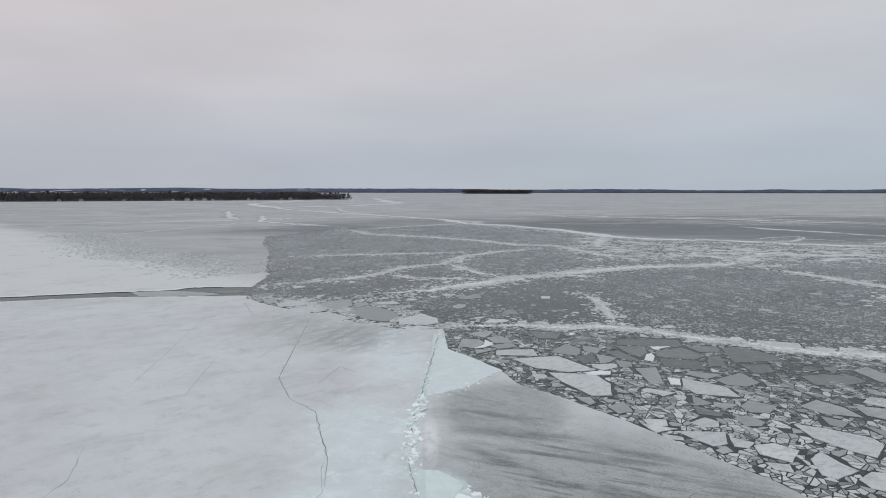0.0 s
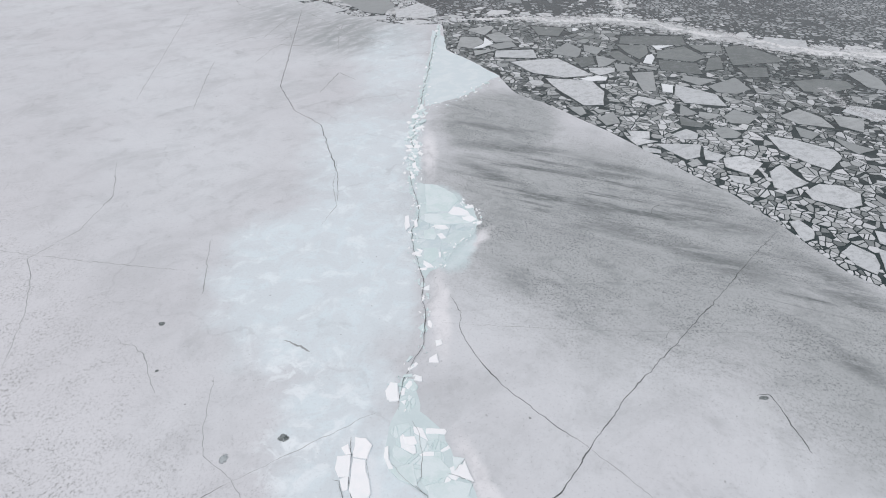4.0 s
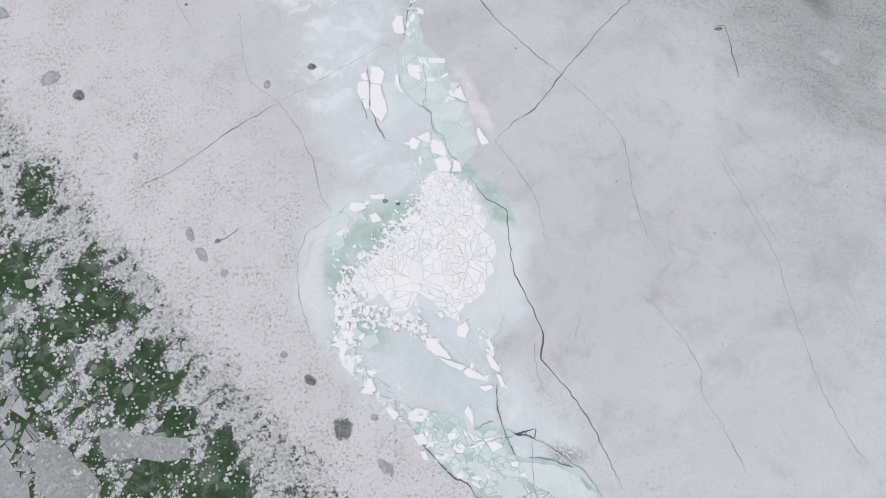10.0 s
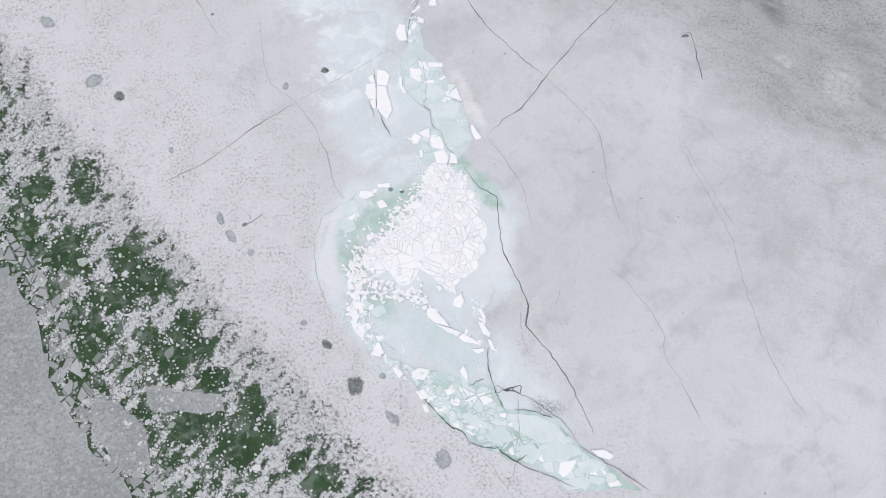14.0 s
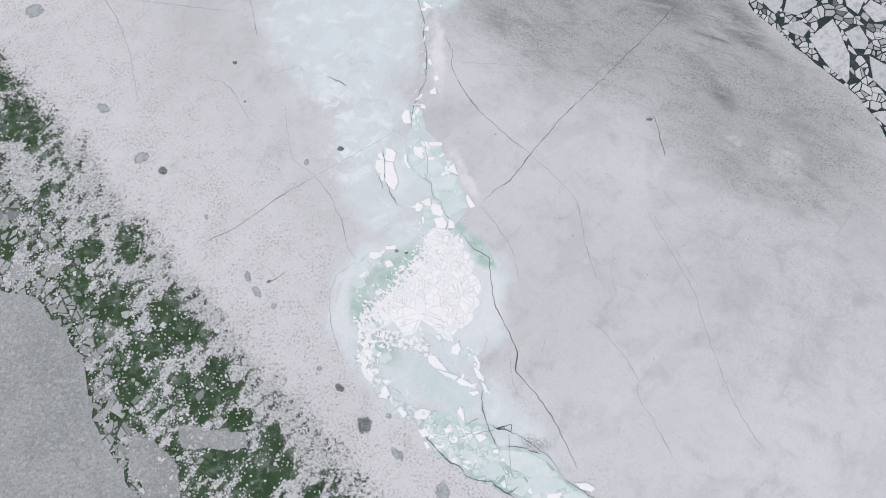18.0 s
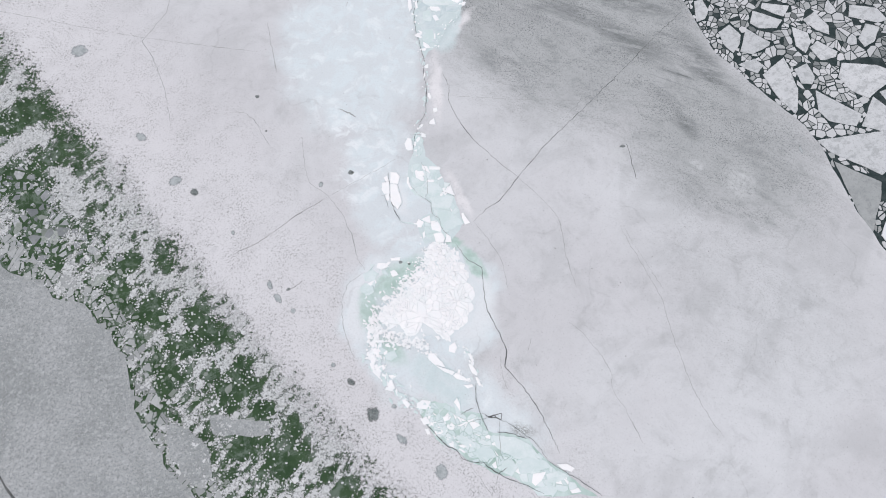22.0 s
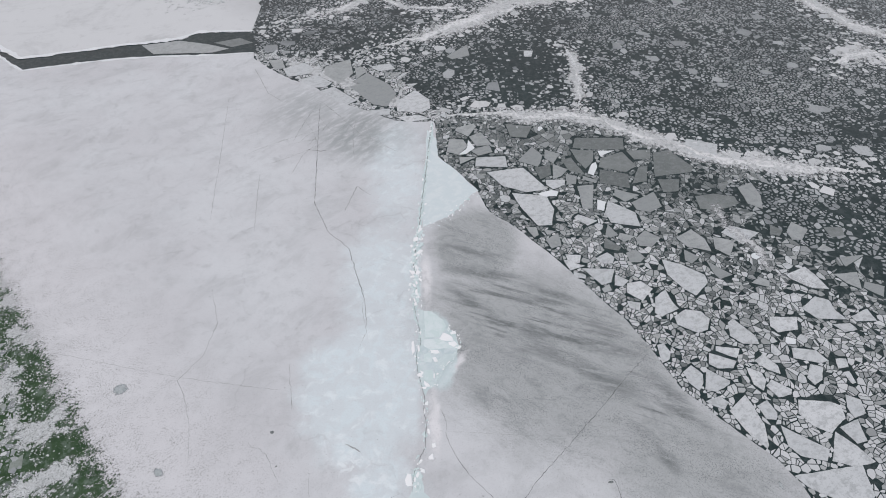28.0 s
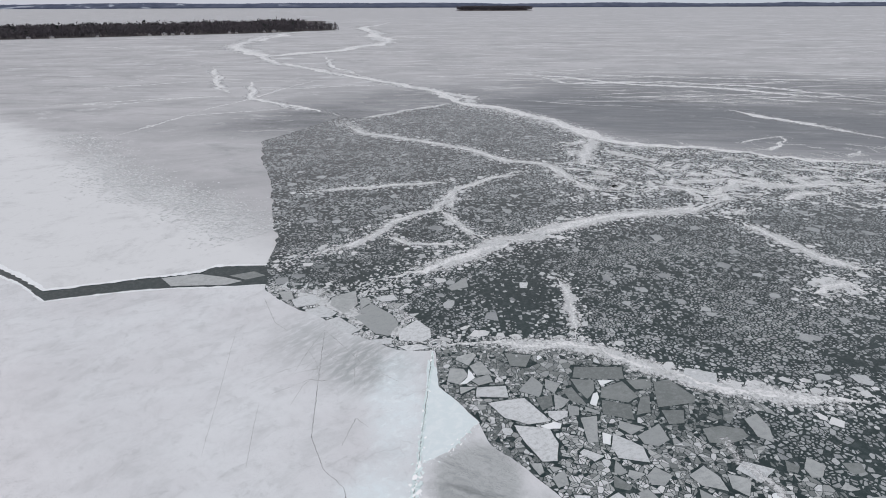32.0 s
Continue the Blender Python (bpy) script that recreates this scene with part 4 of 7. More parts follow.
for width_, line_ in ((0.09, ((-3.3, 52.6), (-3.0, 49.8), (-2.5, 47.5), (-2.1, 45.2), (-2.0, 43.3), (-2.6, 41.4), (-2.3, 38.6), (-1.7, 36.1), (-1.3, 34.4), (-1.4, 32.2), (-1.1, 31.2), (-1.1, 28.8), (-1.2, 27.4), (-1.9, 25.8), (-2.4, 24.5), (-2.6, 22.9), (-2.6, 22.0))),
              (0.068, ((-1.7, 21.2), (-1.2, 20.2), (-1.0, 18.9), (-1.0, 17.4), (-1.3, 16.8), (-0.6, 16.2), (-0.6, 15.3), (-0.3, 14.7), (0.3, 14.4), (0.4, 13.5), (0.7, 13.0), (1.2, 12.5), (1.7, 11.8))),
              (0.05, ((-3.1, 19.3), (-2.9, 18.3), (-2.1, 17.4), (-1.3, 16.7), (-0.6, 16.2))),
              (0.1, ((-5.4, 20.1), (-5.2, 18.8), (-5.2, 17.2), (-5.0, 16.4), (-4.5, 15.1), (-3.9, 14.0))),
              (0.1, ((-6.1, 17.2), (-5.7, 17.1), (-5.3, 15.7))),
              (0.06, ((-4.3, 19.2), (-4.3, 18.3), (-4.0, 17.2))),
              (0.05, ((0.5, 17.6), (2.1, 17.0))),
              (0.05, ((0.9, 17.7), (1.5, 18.4)))):
    ribbon("crack", line_, width_ * 0.6, 0.075, CRACK if width_ > 0.07 else HAIR, main_sheet, 0.22, 0.12)
ribbon("crack", [(4.8, -6.45), (5.4, -6.25), (6.15, -6.1), (6.05, -6.7), (5.6, -6.5), (4.8, -6.45)], 0.11, 0.009, CRACK, main_sheet, 0.15, 0.1)
ribbon("crack", [(5.4, -6.25), (5.6, -6.55)], 0.1, 0.009, CRACK, main_sheet, 0.15, 0.1)


def stain(x, y, rx, ry, turn, material, lift):
    """A thawed place whose ragged rim fades into the ice."""
    n, verts, faces, across = 20, [(x, y, lift)], [], [0.0]
    c, s_ = math.cos(radians(turn)), math.sin(radians(turn))
    for f in (0.35, 0.7, 1.0):
        for i in range(n):
            a = 6.2832 * i / n
            u, v = rx * 1.6 * f * math.cos(a), ry * 1.6 * f * math.sin(a)
            verts.append((x + u * c - v * s_, y + u * s_ + v * c, lift))
            across.append(f)
    faces = [(0, 1 + i, 1 + (i + 1) % n) for i in range(n)]
    faces += [(1 + k * n + i, 1 + k * n + n + i, 1 + k * n + n + (i + 1) % n, 1 + k * n + (i + 1) % n) for k in (0, 1) for i in range(n)]
    me = mesh_of("thaw_patch", verts, faces, material)
    me.attributes.new("across", "FLOAT", "POINT").data.foreach_set("value", across)
    part("thaw_patch", me, main_sheet)


for i, (x, y, rx, ry, turn) in enumerate((
        (-29, 19.2, 0.8, 0.6, 30), (-12.8, 18.6, 0.3, 0.4, 0), (-4.4, -5.3, 0.35, 0.25, -20), (-17.6, 7.2, 0.35, 0.7, 20), (-16.7, 5.8, 0.4, 0.7, 35), (-22, 13, 0.2, 0.35, 20),
        (-3.6, -8.4, 0.8, 0.4, -40), (41.4, 22.3, 0.2, 0.6, 10), (-33.6, 24.7, 0.9, 0.6, -40), (-42.6, 36.3, 1.1, 0.9, 0), (0.2, -11.4, 0.9, 0.8, -30), (-15.0, 4.4, 0.3, 0.3, 0), (-10.6, -1.2, 0.3, 0.25, 0))):
    stain(x, y, rx, ry, turn, THAW, 0.005 + 0.0002 * i)
for i, (x, y, rx, ry, turn) in enumerate((
        (-6.5, -6.0, 0.75, 0.85, 0), (-26.7, 17.8, 0.6, 0.5, -40), (-9.5, 20.0, 0.4, 0.3, 0), (-8.7, -2.9, 0.55, 0.32, -35), (-20.8, 29.8, 0.3, 0.25, 0), (-19.4, 25.3, 0.16, 0.16, 0),
        (-15.6, 6.7, 0.25, 0.16, 20), (21.2, 22.9, 0.4, 0.2, 10), (-3.9, 9.5, 0.25, 0.16, 0), (-3.0, 9.3, 0.22, 0.16, 0))):
    stain(x, y, rx, ry, turn, THAW_DARK, 0.009 + 0.0002 * i)

part("wet_wedge", slab_mesh("wet_wedge", rough([(-2.0, 68.2), (2.5, 71), (7.2, 77.4), (8.2, 78.2), (4.4, 84.3), (0.8, 89), (0.5, 95), (-1.6, 99), (-1.6, 88), (-2.3, 76)], 0.6, 0.3, closed=True, seed=5), 0.008, 0.1, WEDGE), main_sheet,
     "smooth pale blue wedge of wet ice")

# ---- broken floes east of the sheet ----
SHEET_POLY, FAR_POLY, SW_POLY = main_outline, far_outline, sw_outline
floe_outlines = []
FLOE_LABEL = {
    "w": "flat snow-speckled white ice floe in dark water", "g": "flat smooth grey ice floe in dark water",
    "d": "thin dark translucent ice floe in dark water", "b": "bright snow-white ice floe in dark water"}


def floe(tone, *numbers):
    corners = [(numbers[i], numbers[i + 1]) for i in range(0, len(numbers), 2)]
    cx, cy = sum(p[0] for p in corners) / len(corners), sum(p[1] for p in corners) / len(corners)
    outline = rough([(cx + (x - cx) * 0.985, cy + (y - cy) * 0.985) for x, y in corners], 0.55, 0.13, closed=True, seed=cx)
    floe_outlines.append(np.array(outline))
    z = {"w": -0.025, "g": -0.035, "d": -0.055, "b": 0.0}[tone] + rng.uniform(-0.01, 0.01)
    me = slab_mesh("ice_floe", [(x - cx, y - cy) for x, y in outline], 0, 0.26, FLOE[tone])
    ob = new("ice_floe", me)
    ob.matrix_world = pose(cx, cy, z, rng.uniform(-0.2, 0.2), rng.uniform(-0.2, 0.2))
    tagged(ob, FLOE_LABEL[tone], "ice floe", "broken floes beside the ice sheet")


floe("d", 15.3, 100.9, 21.0, 99.9, 19.3, 95.6, 16.0, 96.1)
floe("g", 4.8, 99.7, 8.5, 101.2, 9.0, 100.1, 7.1, 96.2, 4.4, 98.6)
floe("g", 3.1, 95.4, 6.1, 95.1, 6.9, 92.6, 5.0, 89.7, 2.5, 90.7)
floe("b", 7.1, 95.1, 8.3, 92.0, 6.5, 90.0, 5.0, 89.7, 6.7, 92.0)
floe("g", 7.3, 96.2, 9.8, 97.9, 11.9, 93.2, 8.6, 92.6)
floe("g", 7.3, 91.2, 11.3, 93.2, 11.9, 90.6, 8.8, 89.4)
floe("g", 5.0, 88.9, 8.4, 89.0, 5.1, 86.6)
floe("w", 8.4, 88.7, 14.3, 89.2, 14.5, 85.5, 8.0, 85.8)
floe("g", 16.6, 87.6, 20.1, 92.5, 21.8, 89.4, 21.0, 86.6, 20.3, 85.5)
floe("g", 22.5, 91.4, 25.5, 89.8, 23.6, 86.5, 22.1, 88.5)
floe("d", 19.7, 85.3, 22.9, 86.2, 22.7, 82.9, 20.4, 81.6)
floe("g", 23.5, 86.5, 26.2, 84.6, 24.3, 82.3, 22.8, 81.6)
floe("w", 10.1, 83.9, 17.5, 85.3, 20.7, 79.9, 21.5, 78.5, 17.2, 77.7, 13.1, 79.5)
floe("b", 19.2, 77.2, 22.0, 78.3, 23.3, 77.8, 22.8, 76.5, 20.7, 76.3)
floe("w", 21.4, 81.4, 25.2, 81.4, 24.8, 79.8, 22.4, 78.5, 21.3, 79.9)
floe("d", 25.2, 87.7, 27.4, 88.6, 29.3, 82.8, 26.5, 84.1)
floe("d", 27.7, 91.4, 32.4, 90.9, 31.7, 87.4, 29.7, 84.8, 28.5, 87.4)
floe("b", 31.2, 86.4, 32.2, 87.0, 32.0, 85.1, 30.9, 82.6, 29.8, 83.3)
floe("b", 33.2, 90.7, 36.7, 90.8, 33.4, 88.9)
floe("d", 29.4, 95.5, 39.5, 95.3, 38.8, 91.2, 33.9, 91.1, 28.2, 91.8)
floe("d", 33.3, 88.3, 38.1, 90.4, 39.9, 85.4, 37.3, 83.6, 32.3, 85.3)
floe("d", 32.4, 84.6, 37.7, 83.0, 37.0, 78.6, 31.5, 80.4)
floe("d", 39.0, 90.8, 44.1, 91.1, 43.3, 88.0, 40.0, 87.7)
floe("d", 40.2, 85.4, 42.1, 85.7, 40.7, 80.7, 37.7, 80.0)
floe("d", 44.3, 90.1, 47.8, 90.9, 51.0, 85.2, 50.1, 83.4, 42.5, 82.1)
floe("d", 42.9, 81.3, 47.1, 81.3, 45.9, 77.7, 42.9, 77.4)
floe("g", 25.5, 83.2, 27.6, 82.4, 27.0, 80.1, 25.1, 79.8)
floe("g", 27.1, 79.4, 30.3, 79.9, 28.8, 73.0, 27.0, 72.7)
floe("g", 28.7, 82.6, 31.2, 81.0, 30.9, 80.3, 28.5, 81.5)
floe("g", 34.0, 78.5, 38.2, 76.6, 35.1, 74.7, 33.5, 76.5)
floe("g", 36.1, 74.5, 41.1, 77.6, 41.5, 73.3, 39.0, 71.8, 36.7, 72.4)
floe("b", 30.1, 75.4, 31.6, 74.7, 30.7, 72.2, 29.5, 72.7)
floe("w", 32.0, 75.2, 36.3, 71.7, 36.3, 68.0, 31.2, 69.1, 30.7, 71.7)
floe("w", 14.5, 77.6, 20.8, 76.7, 21.8, 72.8, 20.8, 68.5, 18.2, 68.4, 15.7, 73.5)
floe("w", 24.9, 70.4, 25.8, 71.3, 29.0, 69.6, 27.0, 68.3)
floe("g", 30.6, 68.7, 31.8, 65.9, 30.3, 65.2, 29.6, 65.9)
floe("g", 32.2, 66.5, 34.7, 65.5, 32.5, 64.2, 31.6, 65.2)
floe("g", 34.6, 65.0, 36.7, 67.0, 39.0, 65.1, 36.9, 62.9, 34.8, 63.2)
floe("d", 29.4, 65.4, 31.7, 63.0, 31.0, 62.1, 28.7, 62.8)
floe("w", 21.9, 61.4, 24.5, 61.1, 24.0, 59.3, 22.0, 59.4)
floe("w", 26.8, 60.3, 29.0, 61.7, 30.0, 60.5, 29.4, 59.1, 27.5, 59.1)
floe("g", 32.1, 61.5, 34.0, 62.4, 35.0, 60.4, 34.0, 59.3, 32.3, 59.3)
floe("w", 24.2, 58.1, 29.4, 57.8, 28.3, 55.0, 26.6, 54.4)
floe("w", 21.4, 60.1, 24.8, 58.6, 22.1, 57.6)
floe("w", 22.6, 57.4, 24.5, 56.6, 24.3, 55.8, 22.4, 56.2)
floe("w", 29.2, 56.6, 31.1, 55.3, 29.9, 54.0, 28.6, 54.4)
floe("w", 30.7, 54.7, 33.0, 55.2, 34.5, 53.5, 32.3, 51.0, 30.2, 52.8)
floe("w", 29.8, 51.1, 31.9, 50.7, 31.3, 49.1, 29.9, 49.7)
floe("g", 16.1, 68.1, 17.9, 68.1, 18.1, 66.1, 17.2, 65.4)
floe("g", 19.1, 64.8, 21.5, 66.6, 21.6, 63.3, 19.8, 62.7)
floe("g", 19.1, 67.4, 21.2, 66.9, 19.6, 66.1)
floe("g", 26.4, 53.6, 27.8, 54.6, 28.0, 53.3, 26.7, 52.8)
floe("w", 37.7, 60.0, 40.5, 58.9, 43.7, 56.4, 43.6, 54.7, 40.9, 52.0, 39.3, 53.5, 37.6, 56.6)
floe("g", 41.6, 65.1, 44.9, 67.3, 46.5, 64.6, 46.6, 61.7, 42.8, 62.9)
floe("g", 48.0, 65.4, 51.3, 64.1, 49.4, 60.6, 47.4, 62.3)
floe("w", 49.8, 66.3, 51.9, 68.1, 56.4, 66.2, 52.5, 63.3, 51.3, 64.8)
floe("g", 61.2, 66.3, 63.2, 69.0, 65.2, 66.8, 63.0, 64.3, 61.3, 64.3)
floe("d", 59.1, 68.3, 60.8, 66.8, 59.6, 65.3, 58.2, 65.9)
floe("w", 56.7, 56.3, 60.6, 58.0, 61.5, 56.2, 62.3, 53.1, 59.7, 53.4, 57.1, 55.4)
floe("g", 50.5, 54.6, 52.3, 55.9, 53.6, 55.0, 53.1, 53.7)
floe("g", 64.4, 56.4, 68.6, 56.7, 67.4, 53.0, 65.7, 54.4)
floe("g", 68.7, 54.7, 71.3, 53.6, 70.0, 51.4, 67.9, 53.4)
floe("w", 56.1, 49.4, 59.3, 51.7, 61.1, 50.9, 61.2, 48.7, 62.0, 47.1, 57.6, 47.3)
floe("w", 50.6, 47.7, 54.7, 47.7, 53.8, 45.3, 50.6, 44.8, 49.9, 46.0)
floe("w", 36.2, 48.0, 38.3, 49.3, 40.6, 48.9, 41.4, 47.3, 40.5, 45.4, 38.9, 44.9, 36.2, 46.4)
floe("w", 34.4, 51.8, 36.4, 53.4, 36.9, 50.6, 37.4, 49.5, 34.4, 47.9, 33.5, 48.7)
floe("g", 42.1, 62.2, 44.2, 60.4, 42.4, 58.9, 41.5, 59.7)
floe("g", 45.0, 59.5, 48.2, 56.4, 45.8, 55.4, 45.3, 56.5)
floe("w", 43.9, 46.8, 44.9, 47.5, 47.0, 44.4, 47.1, 42.8, 44.7, 42.9, 43.3, 44.3)
floe("w", 62.9, 47.7, 66.1, 49.1, 66.4, 46.7, 63.2, 46.7)
floe("w", 59.4, 46.2, 62.1, 46.4, 62.6, 45.2, 60.5, 44.7)
floe("g", 64.5, 62.0, 66.1, 63.3, 67.5, 61.7, 65.8, 61.4)
floe("d", 68.2, 67.5, 71.5, 67.4, 70.9, 65.4, 68.3, 64.8)
floe("d", 48.4, 76.1, 52.1, 76.9, 55.8, 76.0, 55.8, 73.9, 51.4, 72.1, 48.2, 72.6)
floe("g", 57.3, 78.7, 60.4, 80.2, 60.7, 76.1, 59.6, 72.4, 57.4, 73.9)
floe("w", 52.7, 94.9, 58.5, 92.8, 56.4, 87.6, 52.3, 88.3, 50.1, 90.1)
floe("w", 32.2, 42.8, 33.3, 43.1, 33.8, 41.5, 33.2, 40.2, 32.1, 39.7)
floe("w", 40.6, 42.5, 43.9, 42.0, 42.9, 40.4, 40.3, 41.7)
floe("w", 39.2, 41.3, 42.7, 39.9, 41.8, 38.7, 39.6, 38.7, 38.6, 39.5)
floe("w", 34.5, 38.2, 36.0, 39.3, 37.2, 37.8, 36.8, 36.4, 35.9, 35.2, 34.9, 36.5)
floe("w", 38.0, 38.7, 40.6, 36.7, 40.4, 36.2, 38.2, 35.0, 36.7, 35.4)
floe("w", 36.2, 33.6, 38.3, 34.4, 39.3, 33.4, 38.3, 32.3, 36.8, 33.1)
floe("w", 38.8, 32.2, 41.8, 34.6, 42.3, 32.6, 42.7, 30.2, 42.1, 27.3, 41.7, 26.8, 40.4, 28.5)
floe("w", 42.7, 32.9, 44.4, 33.7, 45.0, 31.8, 44.5, 30.8, 43.2, 30.9)
floe("w", 45.2, 39.9, 46.9, 41.2, 48.2, 39.0, 48.0, 37.7, 46.5, 38.4)
floe("w", 43.6, 38.9, 45.4, 38.0, 45.6, 36.7, 44.6, 35.1, 43.6, 36.1)
floe("w", 45.2, 35.9, 46.3, 36.9, 48.5, 35.3, 48.1, 34.5, 46.2, 34.1)
floe("w", 51.4, 42.1, 54.7, 41.6, 55.7, 39.8, 54.4, 39.4, 50.9, 40.3)
floe("w", 52.8, 39.3, 54.4, 38.8, 53.3, 36.7, 51.9, 35.9, 51.4, 37.1)
floe("w", 48.6, 33.7, 52.8, 33.4, 53.9, 32.8, 53.6, 30.9, 50.8, 28.8, 48.9, 29.9, 47.7, 31.7)
floe("w", 44.7, 30.0, 47.3, 28.2, 49.5, 26.7, 48.5, 25.2, 45.5, 25.9, 44.4, 27.2)
floe("w", 51.3, 29.1, 53.1, 27.1, 54.4, 25.0, 51.5, 24.4, 49.0, 25.2)
floe("w", 52.2, 29.7, 55.1, 30.8, 54.8, 27.8, 53.3, 27.4)
floe("w", 55.3, 34.4, 57.0, 33.6, 56.6, 31.6, 54.8, 30.9, 54.6, 32.5)
floe("w", 56.8, 40.1, 58.3, 40.1, 58.0, 38.8, 56.4, 38.5)
floe("w", 56.8, 37.9, 57.7, 38.1, 57.7, 36.2, 57.1, 36.0)
floe("g", -26.99, 127.06, -21.13, 131.12, -19.67, 123.54, -22.53, 118.66, -26.60, 123.07)
floe("g", -20.87, 118.10, -16.28, 124.06, -10.45, 117.97, -8.66, 113.80, -10.56, 108.16, -13.80, 109.16, -18.16, 114.94)
floe("w", -8.52, 110.80, -4.39, 115.54, -1.07, 111.20, -0.80, 107.33, -2.91, 105.48, -8.33, 106.48)
floe("w", -27.10, 115.06, -23.71, 117.35, -21.90, 115.50, -17.52, 110.92, -21.25, 107.59, -25.81, 109.56)
floe("g", -41.69, 130.79, -38.13, 130.74, -36.67, 126.60, -39.09, 125.49)
floe("w", -37.26, 126.04, -32.21, 129.18, -29.52, 126.22, -30.61, 123.40, -35.17, 122.07)
floe("w", -32.58, 120.40, -28.52, 123.10, -24.21, 119.21, -25.63, 116.85, -30.01, 116.91)
floe("w", -16.11, 106.58, -9.88, 107.44, -9.75, 104.87, -14.95, 104.71)
floe("w", -8.46, 103.94, -3.53, 104.79, -0.78, 103.16, -5.67, 101.88)
floe("g", -19.53, 126.38, -17.91, 126.94, -16.33, 124.62, -18.72, 120.76)
floe("w", -15.82, 126.91, -11.02, 128.60, -9.48, 125.68, -13.57, 124.59)
floe("g", 3.1, 132.1, 8.5, 138.5, 9.0, 132.6, 4.5, 130.5)
floe("w", 23.1, 135.0, 25.4, 134.9, 24.7, 131.7, 22.8, 131.8)
floe("w", 43.5, 23.4, 44.2, 23.6, 52.6, 24.7, 52.1, 20.9, 50.0, 19.0, 46.9, 20.7, 44.5, 22.1)
floe("g", 44.9, 20.8, 49.7, 18.2, 49.2, 16.3, 47.2, 12.0, 46.2, 14.6)
floe("b", 48.1, 11.9, 49.7, 14.7, 50.7, 13.0, 49.7, 9.3, 48.7, 10.7)
floe("w", 50.1, 17.5, 51.7, 17.1, 50.9, 13.9, 49.7, 15.9)
floe("g", -76.6, 139.2, -67.4, 141.9, -59.4, 139.8, -53.1, 137.2, -56.8, 135.0, -71.9, 134.3)
floe("d", -58.0, 140.5, -51.8, 143.3, -47.7, 140.6, -52.6, 138.0)


class Field:
    """Marks which ground is taken, so that pieces of ice lie beside one another."""

    def __init__(self, x0, y0, x1, y1, cell):
        self.x0, self.y0, self.cell = x0, y0, cell
        self.nx, self.ny = int((x1 - x0) / cell), int((y1 - y0) / cell)
        self.taken = np.zeros((self.ny, self.nx), bool)
        self.gx, self.gy = np.meshgrid(x0 + (np.arange(self.nx) + 0.5) * cell, y0 + (np.arange(self.ny) + 0.5) * cell)

    def block(self, poly):
        q = np.asarray(poly, float)
        i0, i1 = [int(np.clip((v - self.x0) / self.cell, 0, self.nx)) for v in (q[:, 0].min() - 0.2, q[:, 0].max() + 0.2)]
        j0, j1 = [int(np.clip((v - self.y0) / self.cell, 0, self.ny)) for v in (q[:, 1].min() - 0.2, q[:, 1].max() + 0.2)]
        if i1 > i0 and j1 > j0:
            self.taken[j0:j1, i0:i1] |= inside(q, self.gx[j0:j1, i0:i1], self.gy[j0:j1, i0:i1])

    def fill(self, count, r0, r1, want, close=0.8):
        """Tries that many places; want(x, y) gives the chance there. Yields x, y, r."""
        many = count * 6
        xs = self.x0 + nrg.random(many) * self.nx * self.cell
        ys = self.y0 + nrg.random(many) * self.ny * self.cell
        keep = ~self.taken[((ys - self.y0) / self.cell).astype(int).clip(0, self.ny - 1), ((xs - self.x0) / self.cell).astype(int).clip(0, self.nx - 1)]
        xs, ys = xs[keep], ys[keep]
        keep = nrg.random(len(xs)) < want(xs, ys)
        xs, ys = xs[keep][:count], ys[keep][:count]
        rs = r0 + (r1 - r0) * nrg.random(len(xs)) ** 1.5
        out = []
        for x, y, r in zip(xs, ys, rs):
            i, j, k = int((x - self.x0) / self.cell), int((y - self.y0) / self.cell), max(1, int(r * close / self.cell))
            if i < k or j < k or i >= self.nx - k or j >= self.ny - k:
                continue
            s = self.taken[j - k:j + k + 1, i - k:i + k + 1]
            if s.any():
                continue
            s[:] = True
            out.append((x, y, r))
        return out


def waves(xs, ys, size, seed=0.0):
    """Cheap smooth noise from 0 to 1 over many points."""
    a = np.zeros_like(xs)
    r = np.random.default_rng(int(seed * 10) + 3)
    for o in range(7):
        f, t, p = (1.7 ** (o % 4)) / size, r.uniform(0, 6.28), r.uniform(0, 6.28)
        a += np.sin((xs * math.cos(t) + ys * math.sin(t)) * f * 6.28 + p + 1.7 * np.sin((xs * math.sin(t) - ys * math.cos(t)) * f * 3.1 + p)) / (1 + o % 4)
    return np.clip(0.5 + a / 6.5, 0, 1)


# ---- white bands of rafted brash ----
BANDS = []


